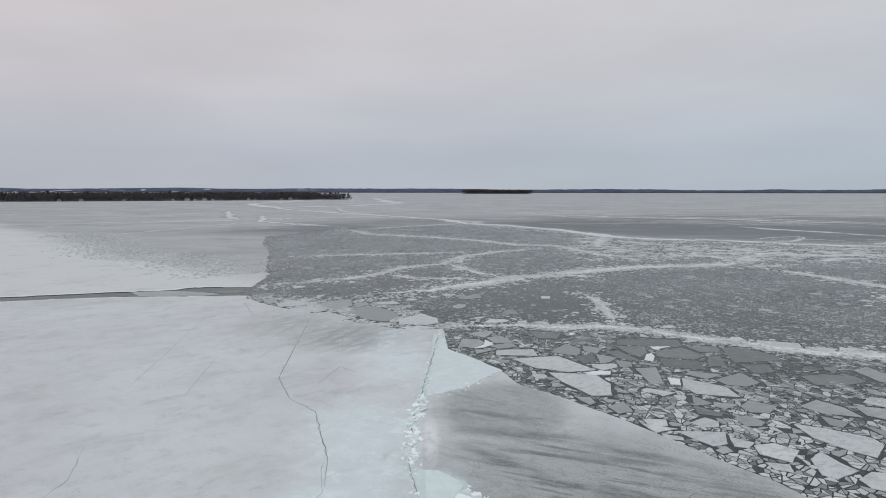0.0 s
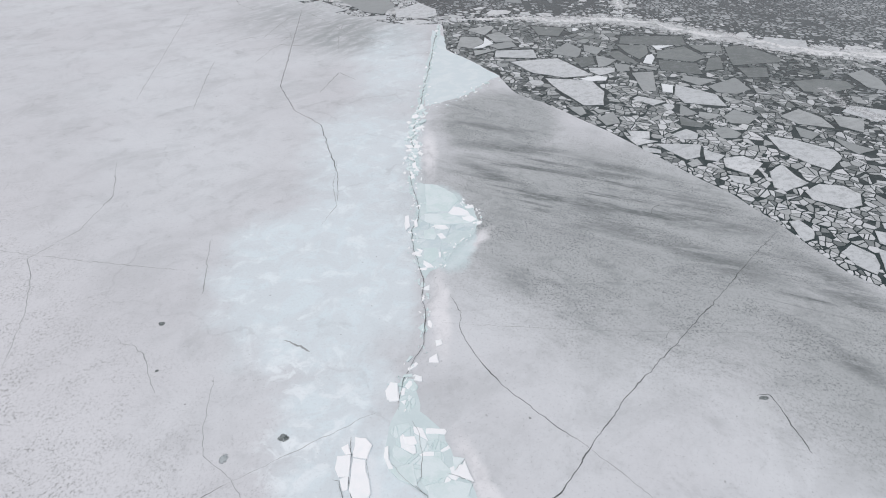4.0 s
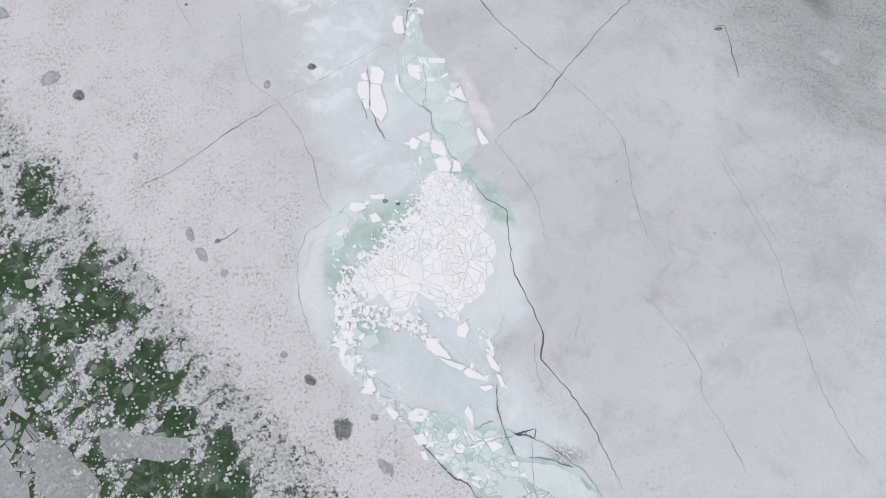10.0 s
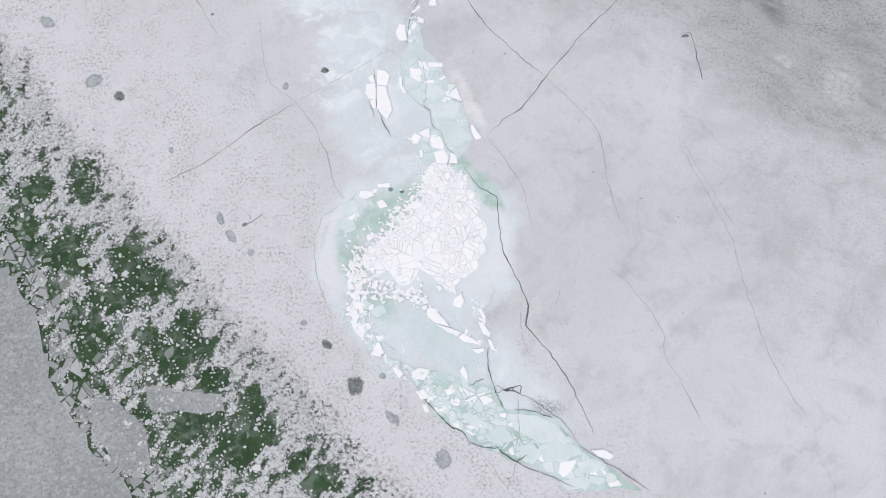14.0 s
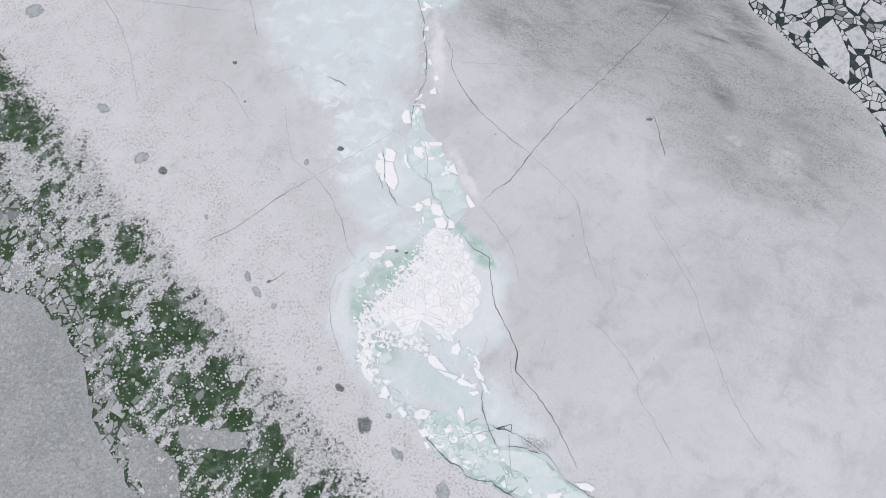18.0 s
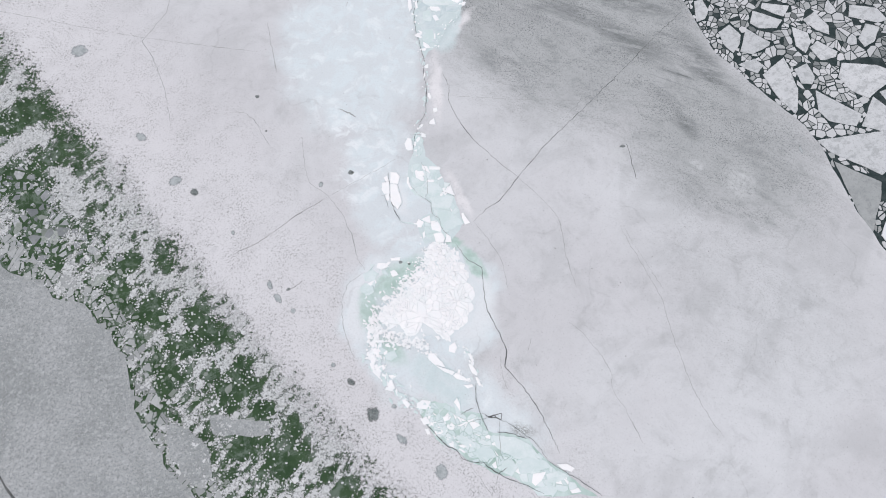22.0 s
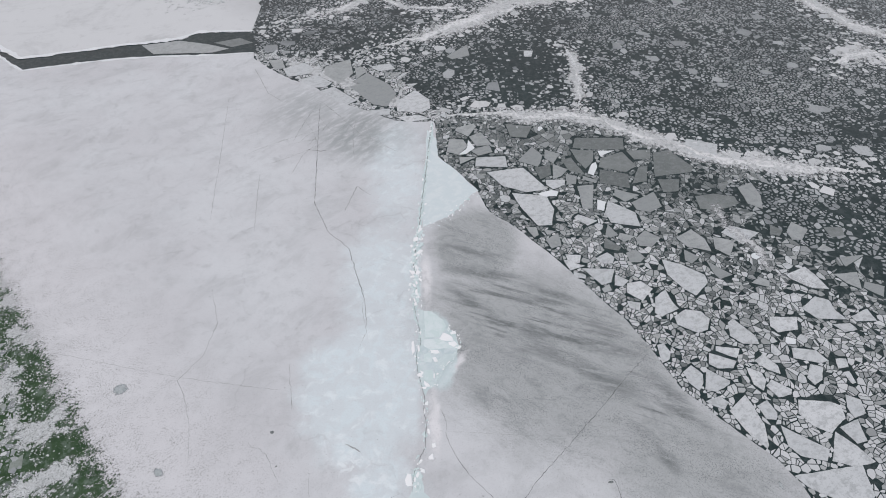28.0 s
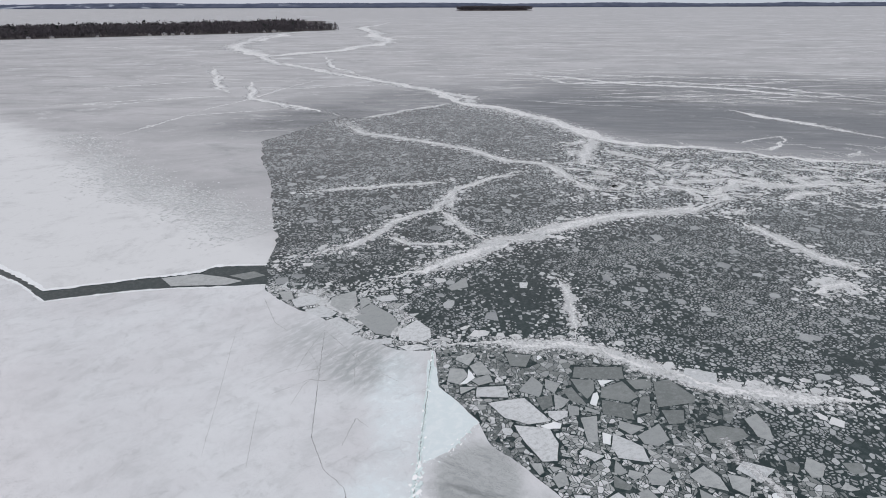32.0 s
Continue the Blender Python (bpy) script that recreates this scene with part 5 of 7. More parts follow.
def band(width, *line, high=0.22, z=-0.04, far=False):
    BANDS.append((width, line))
    width *= 1.35 if far else 1.0
    pts = rough(line, max(0.8, width * 0.35), width * 0.5, seed=width + line[0][0])
    verts, faces, rows = [], [], 7
    for i, (x, y) in enumerate(pts):
        a, b = pts[max(i - 2, 0)], pts[min(i + 2, len(pts) - 1)]
        d = Vector((b[0] - a[0], b[1] - a[1], 0)).normalized()
        f = i / (len(pts) - 1)
        q = Vector((x, y, 0)) / width
        w = width * 0.5 * (0.45 + 0.75 * noise.noise(q * 0.45) + 0.35 * noise.noise(q * 1.7)) * min(1, 5 * f + 0.1, 5 * (1 - f) + 0.1)
        for k in range(rows):
            u = k / (rows - 1) * 2 - 1
            e = w * u + (abs(u) ** 2) * width * 0.28 * noise.noise(Vector((x * 1.3, y * 1.3, k * 5.0)) / width * 2)
            h = z - 0.16 + (high + 0.16) * (1 - u * u) * (0.75 + 0.6 * noise.noise(Vector((x, y, k)) * 1.1))
            verts.append((x - d.y * e, y + d.x * e, h))
        if i:
            o = (i - 1) * rows
            faces += [(o + k, o + k + rows, o + k + rows + 1, o + k + 1) for k in range(rows - 1)]
    tagged(new("brash_ridge", mesh_of("brash_ridge", verts, [q[::-1] for q in faces], BAND, True)),
           "white band of rafted crushed ice on the grey lake ice" if far else "white band of rafted crushed ice in dark water", "ice ridge", "white ice ridges")


band(6, (-21.2, 131.6), (-11.1, 139), (1.6, 147), (15.8, 158.4), (31.2, 167.3), (44.3, 177.2), (62.4, 186.9), (77.5, 189.6), (95.5, 193.5), (114, 206.2), high=0.35)
band(3, (-45, 148.6), (-39.5, 154.2), (-30, 159.1), (-20.4, 169.2), (-14, 183.7), (-0.1, 194.1), (6.6, 215.4), (24.2, 234.9), (43.4, 247.9), high=0.2)
band(2, (-16.9, 170.6), (-9, 162.4), (8.9, 162.1), high=0.2)
band(2.5, (2, 194), (11.2, 172.6), (16.3, 165.2), high=0.2)
band(4.5, (-61.2, 361.4), (-42.9, 327.6), (-22.5, 315.3), (2.7, 298.4), (22.5, 279.6), (34.8, 262.9), (50.1, 257.5), (62.8, 221.9), (74.5, 214.1), high=0.25)
band(13, (-278.1, 899.8), (-217.7, 768.9), (-146.5, 669.1), (-85.3, 591), (-36.7, 535.8), (4, 477), (24.2, 422.1), (50.4, 398.3), (74.2, 357.9), (88.9, 317), (104.7, 296.1), (125.2, 286.8), (150.9, 279.1), (172.9, 267.3), (207.9, 252.1), high=0.3, z=0.05, far=True)
band(4, (-47.9, 370.3), (-20.1, 400.2), (12, 427.3), high=0.2, z=0.05, far=True)
band(7, (-172.1, 551.8), (-143.1, 452.6), (-112.5, 425.9), (-83.1, 401.9), (-64.1, 380.5), high=0.2, z=0.05, far=True)
band(34, (-145.6, 1945.4), (-191.5, 1583.2), (-80.9, 1066.2), (-143.2, 893.5), (-228.2, 808), (-316.4, 954.1), (-331.6, 1079.7), (-320.4, 1383.5), (-250.2, 1587.5), high=0.3, z=0.05, far=True)
band(4, (2.6, 104.3), (11.6, 105.4), (20.3, 103.6), (29.4, 104.4), (36.3, 101.6), (42.4, 97.2), (48.2, 93), (54.7, 89.1), (62.5, 86.3), (71.5, 84.4), (86.6, 83), high=0.3)
band(2.2, (33.9, 138.2), (35, 128.2), (33.9, 116.4), (32.3, 106.2), high=0.15)
band(4.5, (104.5, 181.6), (109.4, 168.4), (114.2, 154.5), (119.6, 144.2), (127.7, 140.3), high=0.2)
band(6, (87.3, 317.1), (68.6, 257.1), (79.1, 247.2), high=0.2)
band(3, (-51.3, 216.6), (-35, 221.5), (-16.7, 225.8), (7, 229.4), high=0.2)
band(9, (63, 609.1), (125.8, 574.9), (175.3, 521.5), (232.6, 502.1), (281.9, 459.8), (328.9, 420.9), high=0.2, z=0.05, far=True)
band(8, (201.7, 394.2), (222.1, 354.1), (246.7, 306.2), high=0.2, z=0.05, far=True)
band(5, (99.4, 127.1), (112.6, 133.5), (114.2, 126.9), high=0.2)
band(3, (6.6, 215.4), (6.1, 193.9), high=0.2)
band(6, (74.5, 214.1), (95.3, 221.2), (109, 209.8), (126.9, 228.6), (146.2, 220.2), (187.3, 223.3), high=0.2)
band(6, (-244.8, 661.6), (-197.3, 533.6), (-170.3, 482.3), high=0.2, z=0.05, far=True)
band(3, (-277.3, 425.7), (-229.9, 447.1), (-167.7, 467.4), high=0.2, z=0.05, far=True)
band(6, (-148.3, 804.5), (-114.7, 667.9), (-74, 590.6), high=0.2, z=0.05, far=True)

band(4, (-305, 512), (-269, 528), (-232, 550), (-192, 556), high=0.12, z=0.05, far=True)
band(3, (-279, 428), (-237, 427), (-212, 446), (-195, 457), (-158, 464), high=0.12, z=0.05, far=True)
band(2.5, (-182, 323), (-172, 355), (-166, 383), (-129, 397), (-104, 409), high=0.12, z=0.05, far=True)
band(2.5, (-167, 387), (-158, 415), (-143, 452), (-129, 513), (-113, 562), high=0.12, z=0.05, far=True)
band(7, (-250, 673), (-198, 533), (-185, 505), (-171, 485), high=0.12, z=0.05, far=True)
band(3, (-156, 497), (-122, 506), (-76, 522), (-36, 528), high=0.12, z=0.05, far=True)
band(5, (49, 661), (132, 606), (233, 567), (299, 556), (410, 532), high=0.12, z=0.05, far=True)
band(9, (92, 608), (117, 531), (212, 539), (271, 511), (309, 468), (337, 431), high=0.12, z=0.05, far=True)
band(4, (243, 455), (258, 433), (284, 427), high=0.12, z=0.05, far=True)
band(5, (161, 295), (172, 304), (193, 312), (189, 301), (170, 281), (160, 286), high=0.12, z=0.05, far=True)


def dust(name, lines, z, material, label, tips=True, hollow=False):
    """Wide strips of strewn crumbs in one mesh; 'across' runs from 0 in the middle to 1 at the rim."""
    verts, faces, across, rows = [], [], [], 9
    for n_, (width, line) in enumerate(lines):
        pts, first = rough(line, max(1.5, width * 0.4), width * 0.3, seed=width), len(verts)
        for i, (x, y) in enumerate(pts):
            a, b = pts[max(i - 2, 0)], pts[min(i + 2, len(pts) - 1)]
            d = Vector((b[0] - a[0], b[1] - a[1], 0)).normalized()
            end = max(0, 1 - 6 * min(i, len(pts) - 1 - i) / len(pts)) if tips else 0
            for k in range(rows):
                u = k / (rows - 1) * 2 - 1
                verts.append((x - d.y * u * width / 2, y + d.x * u * width / 2, z - 0.0003 * (n_ % 40)))
                across.append(0.74 - 0.26 * abs(u) if hollow else max(abs(u), end))
            if i:
                o = first + (i - 1) * rows
                faces += [(o + k + 1, o + k + rows + 1, o + k + rows, o + k) for k in range(rows - 1)]
    me = mesh_of(name, verts, faces, material)
    me.attributes.new("across", "FLOAT", "POINT").data.foreach_set("value", across)
    return tagged(new(name, me), label, "crushed ice", kind="stuff")


# wisps where the bands fray out to the east
for _ in range(190):
    x, y = rng.uniform(55, 240), rng.gauss(240, 28)
    if y < 188 or y > 300:
        continue
    a, leg, line_ = radians(rng.gauss(-14, 42)), rng.uniform(2, 7), [(x, y)]
    for _ in range(rng.choice((2, 3, 4))):
        a += rng.gauss(0, 0.5)
        line_.append((line_[-1][0] + leg * math.cos(a), line_[-1][1] + leg * math.sin(a)))
    band(rng.uniform(1.0, 5.5), *line_, high=0.15)
dust("strewn_ice", [(w * 3.2 if i < 32 else w * 3.4, line) for i, (w, line) in enumerate(BANDS) if min(p[1] for p in line) < 430], -0.035, DUST, "thin strewn crumbs beside the rafted white bands")
dust("strewn_ice", [(w * 4.5, line) for w, line in BANDS if min(p[1] for p in line) >= 170 and max(p[1] for p in line) > 380], 0.03, DUST_FAR, "white snow strewn along the drifts on the far ice")
frayed = []
for w, line in BANDS:
    if min(p[1] for p in line) > 430:
        continue
    for a, b in zip(line, line[1:]):
        l = math.dist(a, b)
        for _ in range(int(l * w * (2.0 if a[1] < 170 else 1.0))):
            f, o = rng.random(), rng.gauss(0, w * 0.42)
            x = a[0] + (b[0] - a[0]) * f - (b[1] - a[1]) / l * o
            y = a[1] + (b[1] - a[1]) * f + (b[0] - a[0]) / l * o
            frayed.append(chip(x, y, rng.uniform(0.14, 0.5)))
out_of_sheet = ~inside(EAST + WEST + RIFT_NEAR + NORTH, np.array([q[0, 0] for q in frayed]), np.array([q[0, 1] for q in frayed]))
frayed = [q for q, ok in zip(frayed, out_of_sheet) if ok]
tagged(new("frayed_brash", plates("frayed_brash", frayed, [rng.uniform(-0.05, 0.04) for _ in frayed], 0.1, BRASH_PALE, 0.12)),
       "loose white crumbs of ice along the rafted bands", "broken ice", kind="stuff")

# small broken ice between the floes
W9_LINE = BANDS[9][1]
FIELD_POLY = [(-4, 103), *W9_LINE[:-1], (50, 80), (56, 70), (66, 60), (84, 46), (118, 22), (120, -20), (30, -4), (-4, 60)]
near_field = Field(-48, -4, 118, 138, 0.12)
NORTH_POLY = [(0, 104.5), (-4, 117.5), (-12, 124), (-19, 128.5), (-31, 132.5), (-46, 135.5), (-46, 130), (-20, 108), (-1, 101)]
near_field.taken |= ~(inside(FIELD_POLY, near_field.gx, near_field.gy) | inside(NORTH_POLY, near_field.gx, near_field.gy))
near_field.block(EAST + WEST + RIFT_NEAR + NORTH)
for q in floe_outlines:
    near_field.block(q)


def near_want(xs, ys):
    rim = off_line(EAST[:17], xs, ys)
    gap = np.maximum(np.exp(-((xs - 24) ** 2 + (ys - 96) ** 2) / 20), np.exp(-((xs - 51) ** 2 + (ys - 34) ** 2) / 8))
    return np.clip(0.95 - 0.9 * gap, 0, 1)


def tone_at(x, y, more=0.0):
    u = rng.random() * 1.1 - 0.05 + more + ((y - 50) * 0.011 if x > 2 or y < 102 else -0.15)
    return "w" if u < 0.62 else ("g" if u < 1.05 else "d")


loose = {"w": [], "g": [], "d": [], "b": []}


many = 90000
sx_, sy_ = nrg.uniform(-48, 118, many), nrg.uniform(-4, 138, many)
open_ = ~near_field.taken[((sy_ + 4) / near_field.cell).astype(int).clip(0, near_field.ny - 1), ((sx_ + 48) / near_field.cell).astype(int).clip(0, near_field.nx - 1)]
fine_ = np.clip(0.3 + 1.2 * np.clip(waves(sx_, sy_, 9, 9.0) - 0.42, 0, 1) + 0.5 * np.exp(-off_line(EAST[:17], sx_, sy_) / 1.2), 0, 1)
open_ &= (nrg.random(many) < fine_ * 0.8) & (nrg.random(many) < near_want(sx_, sy_))
seeds = list(zip(sx_[open_], sy_[open_]))
shores = [p for q in floe_outlines for p in ring_of(q, -0.2, 0.4)]
shores += [p for p in ring_of(EAST + WEST + RIFT_NEAR + NORTH, -0.3, 0.4) if -48 < p[0] < 118 and -4 < p[1] < 138]
cells = [h for q in shatter(seeds, shores, 0.12, 4.5) for h in break_up(q, 0.12, 0.8)]
EAST_RIM = [(50, 80), (56, 70), (66, 60), (84, 46), (118, 22)]
sizes = np.array([np.ptp(q[:, 0]) * np.ptp(q[:, 1]) for q in cells])
big = np.sort(sizes)[-190]
for q, size in zip(cells, sizes):
    cx, cy = q.mean(0)
    fade = math.exp(-float(off_line(EAST_RIM, np.array([cx]), np.array([cy]))[0]) / 7.0)
    if rng.random() < 0.05 + 0.05 * (size < 0.3) + 0.5 * fade * (size < 1.5):
        continue
    t = "b" if rng.random() < 0.035 else tone_at(cx, cy, 0.22 * (size < 0.9) + 0.14 * (size < 0.25) + 0.45 * fade)
    if size >= big:
        ob = new("ice_floe", slab_mesh("ice_floe", [(a - cx, b - cy) for a, b in q], 0, 0.22, FLOE[t]))
        ob.matrix_world = pose(cx, cy, rng.uniform(-0.055, -0.03), rng.uniform(-0.3, 0.3), rng.uniform(-0.3, 0.3))
        tagged(ob, FLOE_LABEL[t], "ice floe", "broken floes beside the ice sheet")
    else:
        loose[t].append(q)
for t, mat_ in (("w", FILL_W), ("g", FILL_G), ("d", FILL_D), ("b", BRASH_PALE)):
    tagged(new("ice_rubble", plates("ice_rubble", loose[t], [rng.uniform(-0.065, -0.035) for _ in loose[t]], 0.1, mat_, 0.012)),
           "small broken pieces of ice between the floes", "broken ice", kind="stuff")

# the wide field of small floes under the far sheet
mid_field = Field(-105, 10, 275, 440, 0.3)
mid_field.taken |= inside(FIELD_POLY, mid_field.gx, mid_field.gy) | inside(NORTH_POLY, mid_field.gx, mid_field.gy)
mid_field.block(RIFT_NEAR[3:] + RIFT_FAR[::-1][:8])
mid_field.block(EAST + WEST + RIFT_NEAR + NORTH)
far_cut = np.array([(-52, 147.5), *LEAD, *BEYOND, (430, 500), (-300, 500), (-300, 140)])
mid_field.taken |= inside(far_cut, mid_field.gx, mid_field.gy)
for q in floe_outlines:
    mid_field.block(q)
OPEN_WATER = [(-26.6, 136.0), (-19.4, 142.6), (-10.6, 144.2), (-14.4, 140.8), (-20.2, 134.4)]
mid_field.block(OPEN_WATER)
for w, line in BANDS:
    lo, hi = np.min(line, 0), np.max(line, 0)
    if lo[1] < 430:
        mid_field.taken |= off_line(line, mid_field.gx, mid_field.gy, w * 0.3) < w * 0.3


def mid_want(xs, ys):
    d = waves(xs, ys, 42, 1.0) * 0.5 + waves(xs, ys, 12, 2.0) * 0.5
    v = 0.42 + 1.6 * np.clip(d - 0.27, 0, 1)
    dark = np.exp(-(((xs - 22) / 20) ** 2 + ((ys - 128) / 17) ** 2))
    pale = np.exp(-(((xs - 85) / 22) ** 2 + ((ys - 120) / 18) ** 2)) + np.exp(-(((xs - 120) / 60) ** 2 + ((ys - 232) / 26) ** 2))
    return np.clip(v * (1 - 0.75 * dark) + 0.35 * pale, 0, 1)


def white_want(xs, ys):
    v = np.zeros_like(xs)
    for w, line in BANDS:
        if min(p[1] for p in line) < 430:
            v = np.maximum(v, np.exp(-(off_line(line, xs, ys, w * 2.4 + 2.6) / (w * 0.9 + 1.0)) ** 2))
    v = np.maximum(v, 0.75 * np.exp(-(((xs - 122) / 60) ** 2 + ((ys - 238) / 24) ** 2)) * waves(xs, ys, 26, 5.0) * 1.4)
    return np.clip(v, 0, 1)


pale_bits, grey_bits = [], []
for count, r0, r1 in ((1200, 1.0, 1.9), (6000, 0.5, 1.0), (14000, 0.35, 0.55)):
    pale_bits += [chip(x, y, r * 1.1) for x, y, r in mid_field.fill(count, r0, r1, white_want, 0.6)]
grey_bits += [chip(x, y, r * 1.12) for x, y, r in mid_field.fill(500, 1.2, 2.4, mid_want, 0.7)]


def tile_of(size, spacing):
    """A square of broken plates that repeats without a seam."""
    n = int((size / spacing) ** 2)
    base = [(nrg.uniform(0, size), nrg.uniform(0, size)) for _ in range(n)]
    wrap = [(x + i * size, y + j * size) for i in (-1, 0, 1) for j in (-1, 0, 1) for x, y in base if (i or j) and -3 < x + i * size < size + 3 and -3 < y + j * size < size + 3]
    return shatter(base, wrap, 0.16, 6.0)


for size, spacing, y0, y1 in ((27.0, 0.9, 10, 185), (40.0, 1.3, 185, 440)):
    tiles = [tile_of(size, spacing) for _ in range(2)]
    for i in range(int(380 / size) + 1):
        for j in range(int((y1 - y0) / size) + 1):
            x0, y0_ = -105 + i * size, y0 + j * size
            flip, turn = rng.choice((1, -1)), rng.choice((0, 1))
            cells_ = []
            for q in rng.choice(tiles):
                c_ = q.mean(0)
                q = c_ + (q - c_) * rng.choice((0.5, 0.65, 0.85, 1.0))
                if turn:
                    q = q[:, ::-1]
                if flip < 0:
                    q = np.stack([size - q[:, 0], q[:, 1]], 1)
                cells_.append((q if (flip > 0) != bool(turn) else q[::-1]) + (x0, y0_))
            xs, ys = np.array([q[:, 0].mean() for q in cells_]), np.array([q[:, 1].mean() for q in cells_])
            ii = ((xs - mid_field.x0) / mid_field.cell).astype(int).clip(0, mid_field.nx - 1)
            jj = ((ys - mid_field.y0) / mid_field.cell).astype(int).clip(0, mid_field.ny - 1)
            ok = ~mid_field.taken[jj, ii] & (nrg.random(len(xs)) < mid_want(xs, ys)) & (ys < y1) & (xs < 272)
            grey_bits += [q for q, k in zip(cells_, ok) if k]
tagged(new("pale_brash", plates("pale_brash", pale_bits, [rng.uniform(-0.06, -0.02) for _ in pale_bits], 0.08, BRASH_PALE, 0.02)),
       "pale small floes crowded along the white ice bands", "broken ice", kind="stuff")
tagged(new("grey_brash", plates("grey_brash", grey_bits, [rng.uniform(-0.073, -0.055) for _ in grey_bits], 0.06, BRASH, 0.004)),
       "countless small grey floes drifting in dark water", "broken ice", kind="stuff")
dust("strewn_ice", [(10, [(x + 3.5, y + 5) for x, y in NORTH])], -0.052, DUST, "thin strewn crumbs over broken plates")
dust("strewn_ice", [(11, [(50.0, 79.4), (51.4, 67.2), (54.4, 57.7), (60.5, 53.8), (66.6, 48.4)])], -0.008, DUST_THIN, "thin snow strewn over broken floes")
# snow lips along the rift
ribbon("snow_lip", [(x + 0.3, y + 0.5) for x, y in RIFT_FAR[1:]], 1.9, 0.02, FLOE["b"], far_sheet, 1.2, 0.5, "white snow lip along the open rift")
ribbon("snow_lip", [(x, y - 0.3) for x, y in RIFT_NEAR[1:]], 1.0, 0.02, FLOE["b"], main_sheet, 1.2, 0.4, "white snow lip along the open rift")

# ---- open water and crushed ice in the south-west ----
strip = Field(-84, -42, 12, 72, 0.08)
edge_line, sw_line = WEST[1:14], SW_EDGE[1:12]
strip.block(SW_EDGE + [(-300, -100)])


def side(xs, ys):
    """Metres from the rim of the main sheet out over the water; negative on the sheet."""
    d = off_line(edge_line, xs, ys)
    return np.where(inside(SHEET_POLY[::3], xs, ys), -d, d)


POCKETS = ((-28.6, 10.7, 1.4, 2.1), (-33.0, 9.8, 1.6, 1.4), (-33.4, 5.7, 1.3, 3.2), (-29.8, 4.8, 2.0, 1.8), (-29.0, 3.5, 1.1, 1.1), (-24.4, 3.4, 1.8, 2.0), (-25.3, 1.3, 1.7, 1.7), (-22.8, 2.1, 1.9, 1.3),
           (-21.0, 1.9, 0.9, 0.7), (-19.9, -1.8, 1.3, 1.5), (-18.5, -3.0, 1.1, 0.8), (-20.6, -3.8, 2.1, 1.2), (-22.8, -2.1, 1.1, 0.6), (-17.5, -5.5, 1.7, 1.0))
POCKETS_SOUTH = ((-14.5, -7.1, 1.0, 1.2), (-14.0, -9.5, 1.6, 2.0), (-15.6, -10.3, 1.2, 1.6), (-18.2, -7.5, 1.9, 1.4), (-19.0, -9.1, 1.4, 1.2), (-10.6, -11.5, 1.0, 0.8), (-9.0, -12.7, 1.0, 1.0),
                 (-26.9, -2.1, 1.1, 1.9), (-27.5, -5.8, 1.0, 1.0), (-30.9, 1.3, 0.9, 0.5), (-28.5, -0.4, 0.6, 1.3), (-5.7, -13.1, 0.8, 0.6))


def cover(xs, ys):
    """How much crushed ice lies over the water, from 0 in open pockets to 1 beside the sheet."""
    s, d = off_line(WEST, xs, ys), off_line(SW_EDGE, xs, ys)
    s = np.where(inside(SHEET_POLY[::3], xs, ys), -0.6 * s, s)
    mid = (waves(xs, ys, 3.0, 4.0) - 0.5) * 0.5 + (waves(xs, ys, 1.3, 7.0) - 0.5) * 0.6
    v = 0.78 + 0.17 * np.minimum(1, np.exp(-s / 2.5)) + mid
    listed = np.clip((xs + 40) / 5, 0, 1) * np.clip((-6 - xs) / 4, 0, 1)
    v += (1 - listed) * ((waves(xs, ys, 9, 3.0) - 0.5) * 1.2 - 0.22)
    hole = np.zeros_like(xs)
    for x, y, rx, ry in POCKETS + POCKETS_SOUTH:
        hole = np.maximum(hole, np.exp(-((((xs - x) / rx) ** 2 + ((ys - y) / ry) ** 2) ** 1.3) * 1.4))
    return np.clip(v - 0.6 * hole, 0, 1)


def chunk_want(xs, ys):
    s = side(xs, ys)
    return np.where(s < 0, np.exp(s / 1.5) * 0.35, np.clip((cover(xs, ys) - 0.46) * 2.5, 0.0, 1))


def slush_want(xs, ys):
    d = off_line(sw_line, xs, ys)
    n = waves(xs, ys, 9, 6.0)
    return np.clip(1.3 * np.exp(-d / 3.6) + 1.2 * np.clip(n - 0.55, 0, 1), 0, 1) * (side(xs, ys) > 0.5)


step_ = 0.45
cx_, cy_ = np.meshgrid(np.arange(-150, 34, step_), np.arange(-66, 108, step_))
keep_ = ~inside(SHEET_POLY[::3], cx_, cy_) | (off_line(WEST, cx_, cy_) < 9)
keep_ &= ~inside(SW_POLY, cx_, cy_) & (off_line(WEST, cx_, cy_) < 26) & (cx_ + cy_ < 10)
number = np.full(cx_.shape, -1)
number[keep_] = np.arange(keep_.sum())
verts = [(x, y, -0.05) for x, y in zip(cx_[keep_], cy_[keep_])]
quads = np.stack([number[:-1, :-1], number[:-1, 1:], number[1:, 1:], number[1:, :-1]], -1).reshape(-1, 4)
me = mesh_of("strewn_ice", verts, [tuple(int(v) for v in q) for q in quads if q.min() >= 0], SLUSH)
me.attributes.new("across", "FLOAT", "POINT").data.foreach_set("value", (1.0 - cover(cx_[keep_], cy_[keep_])).astype(np.float32))
tagged(new("strewn_ice", me), "crushed white ice and slush strewn over green water", "crushed ice", kind="stuff")
broken_rim = []
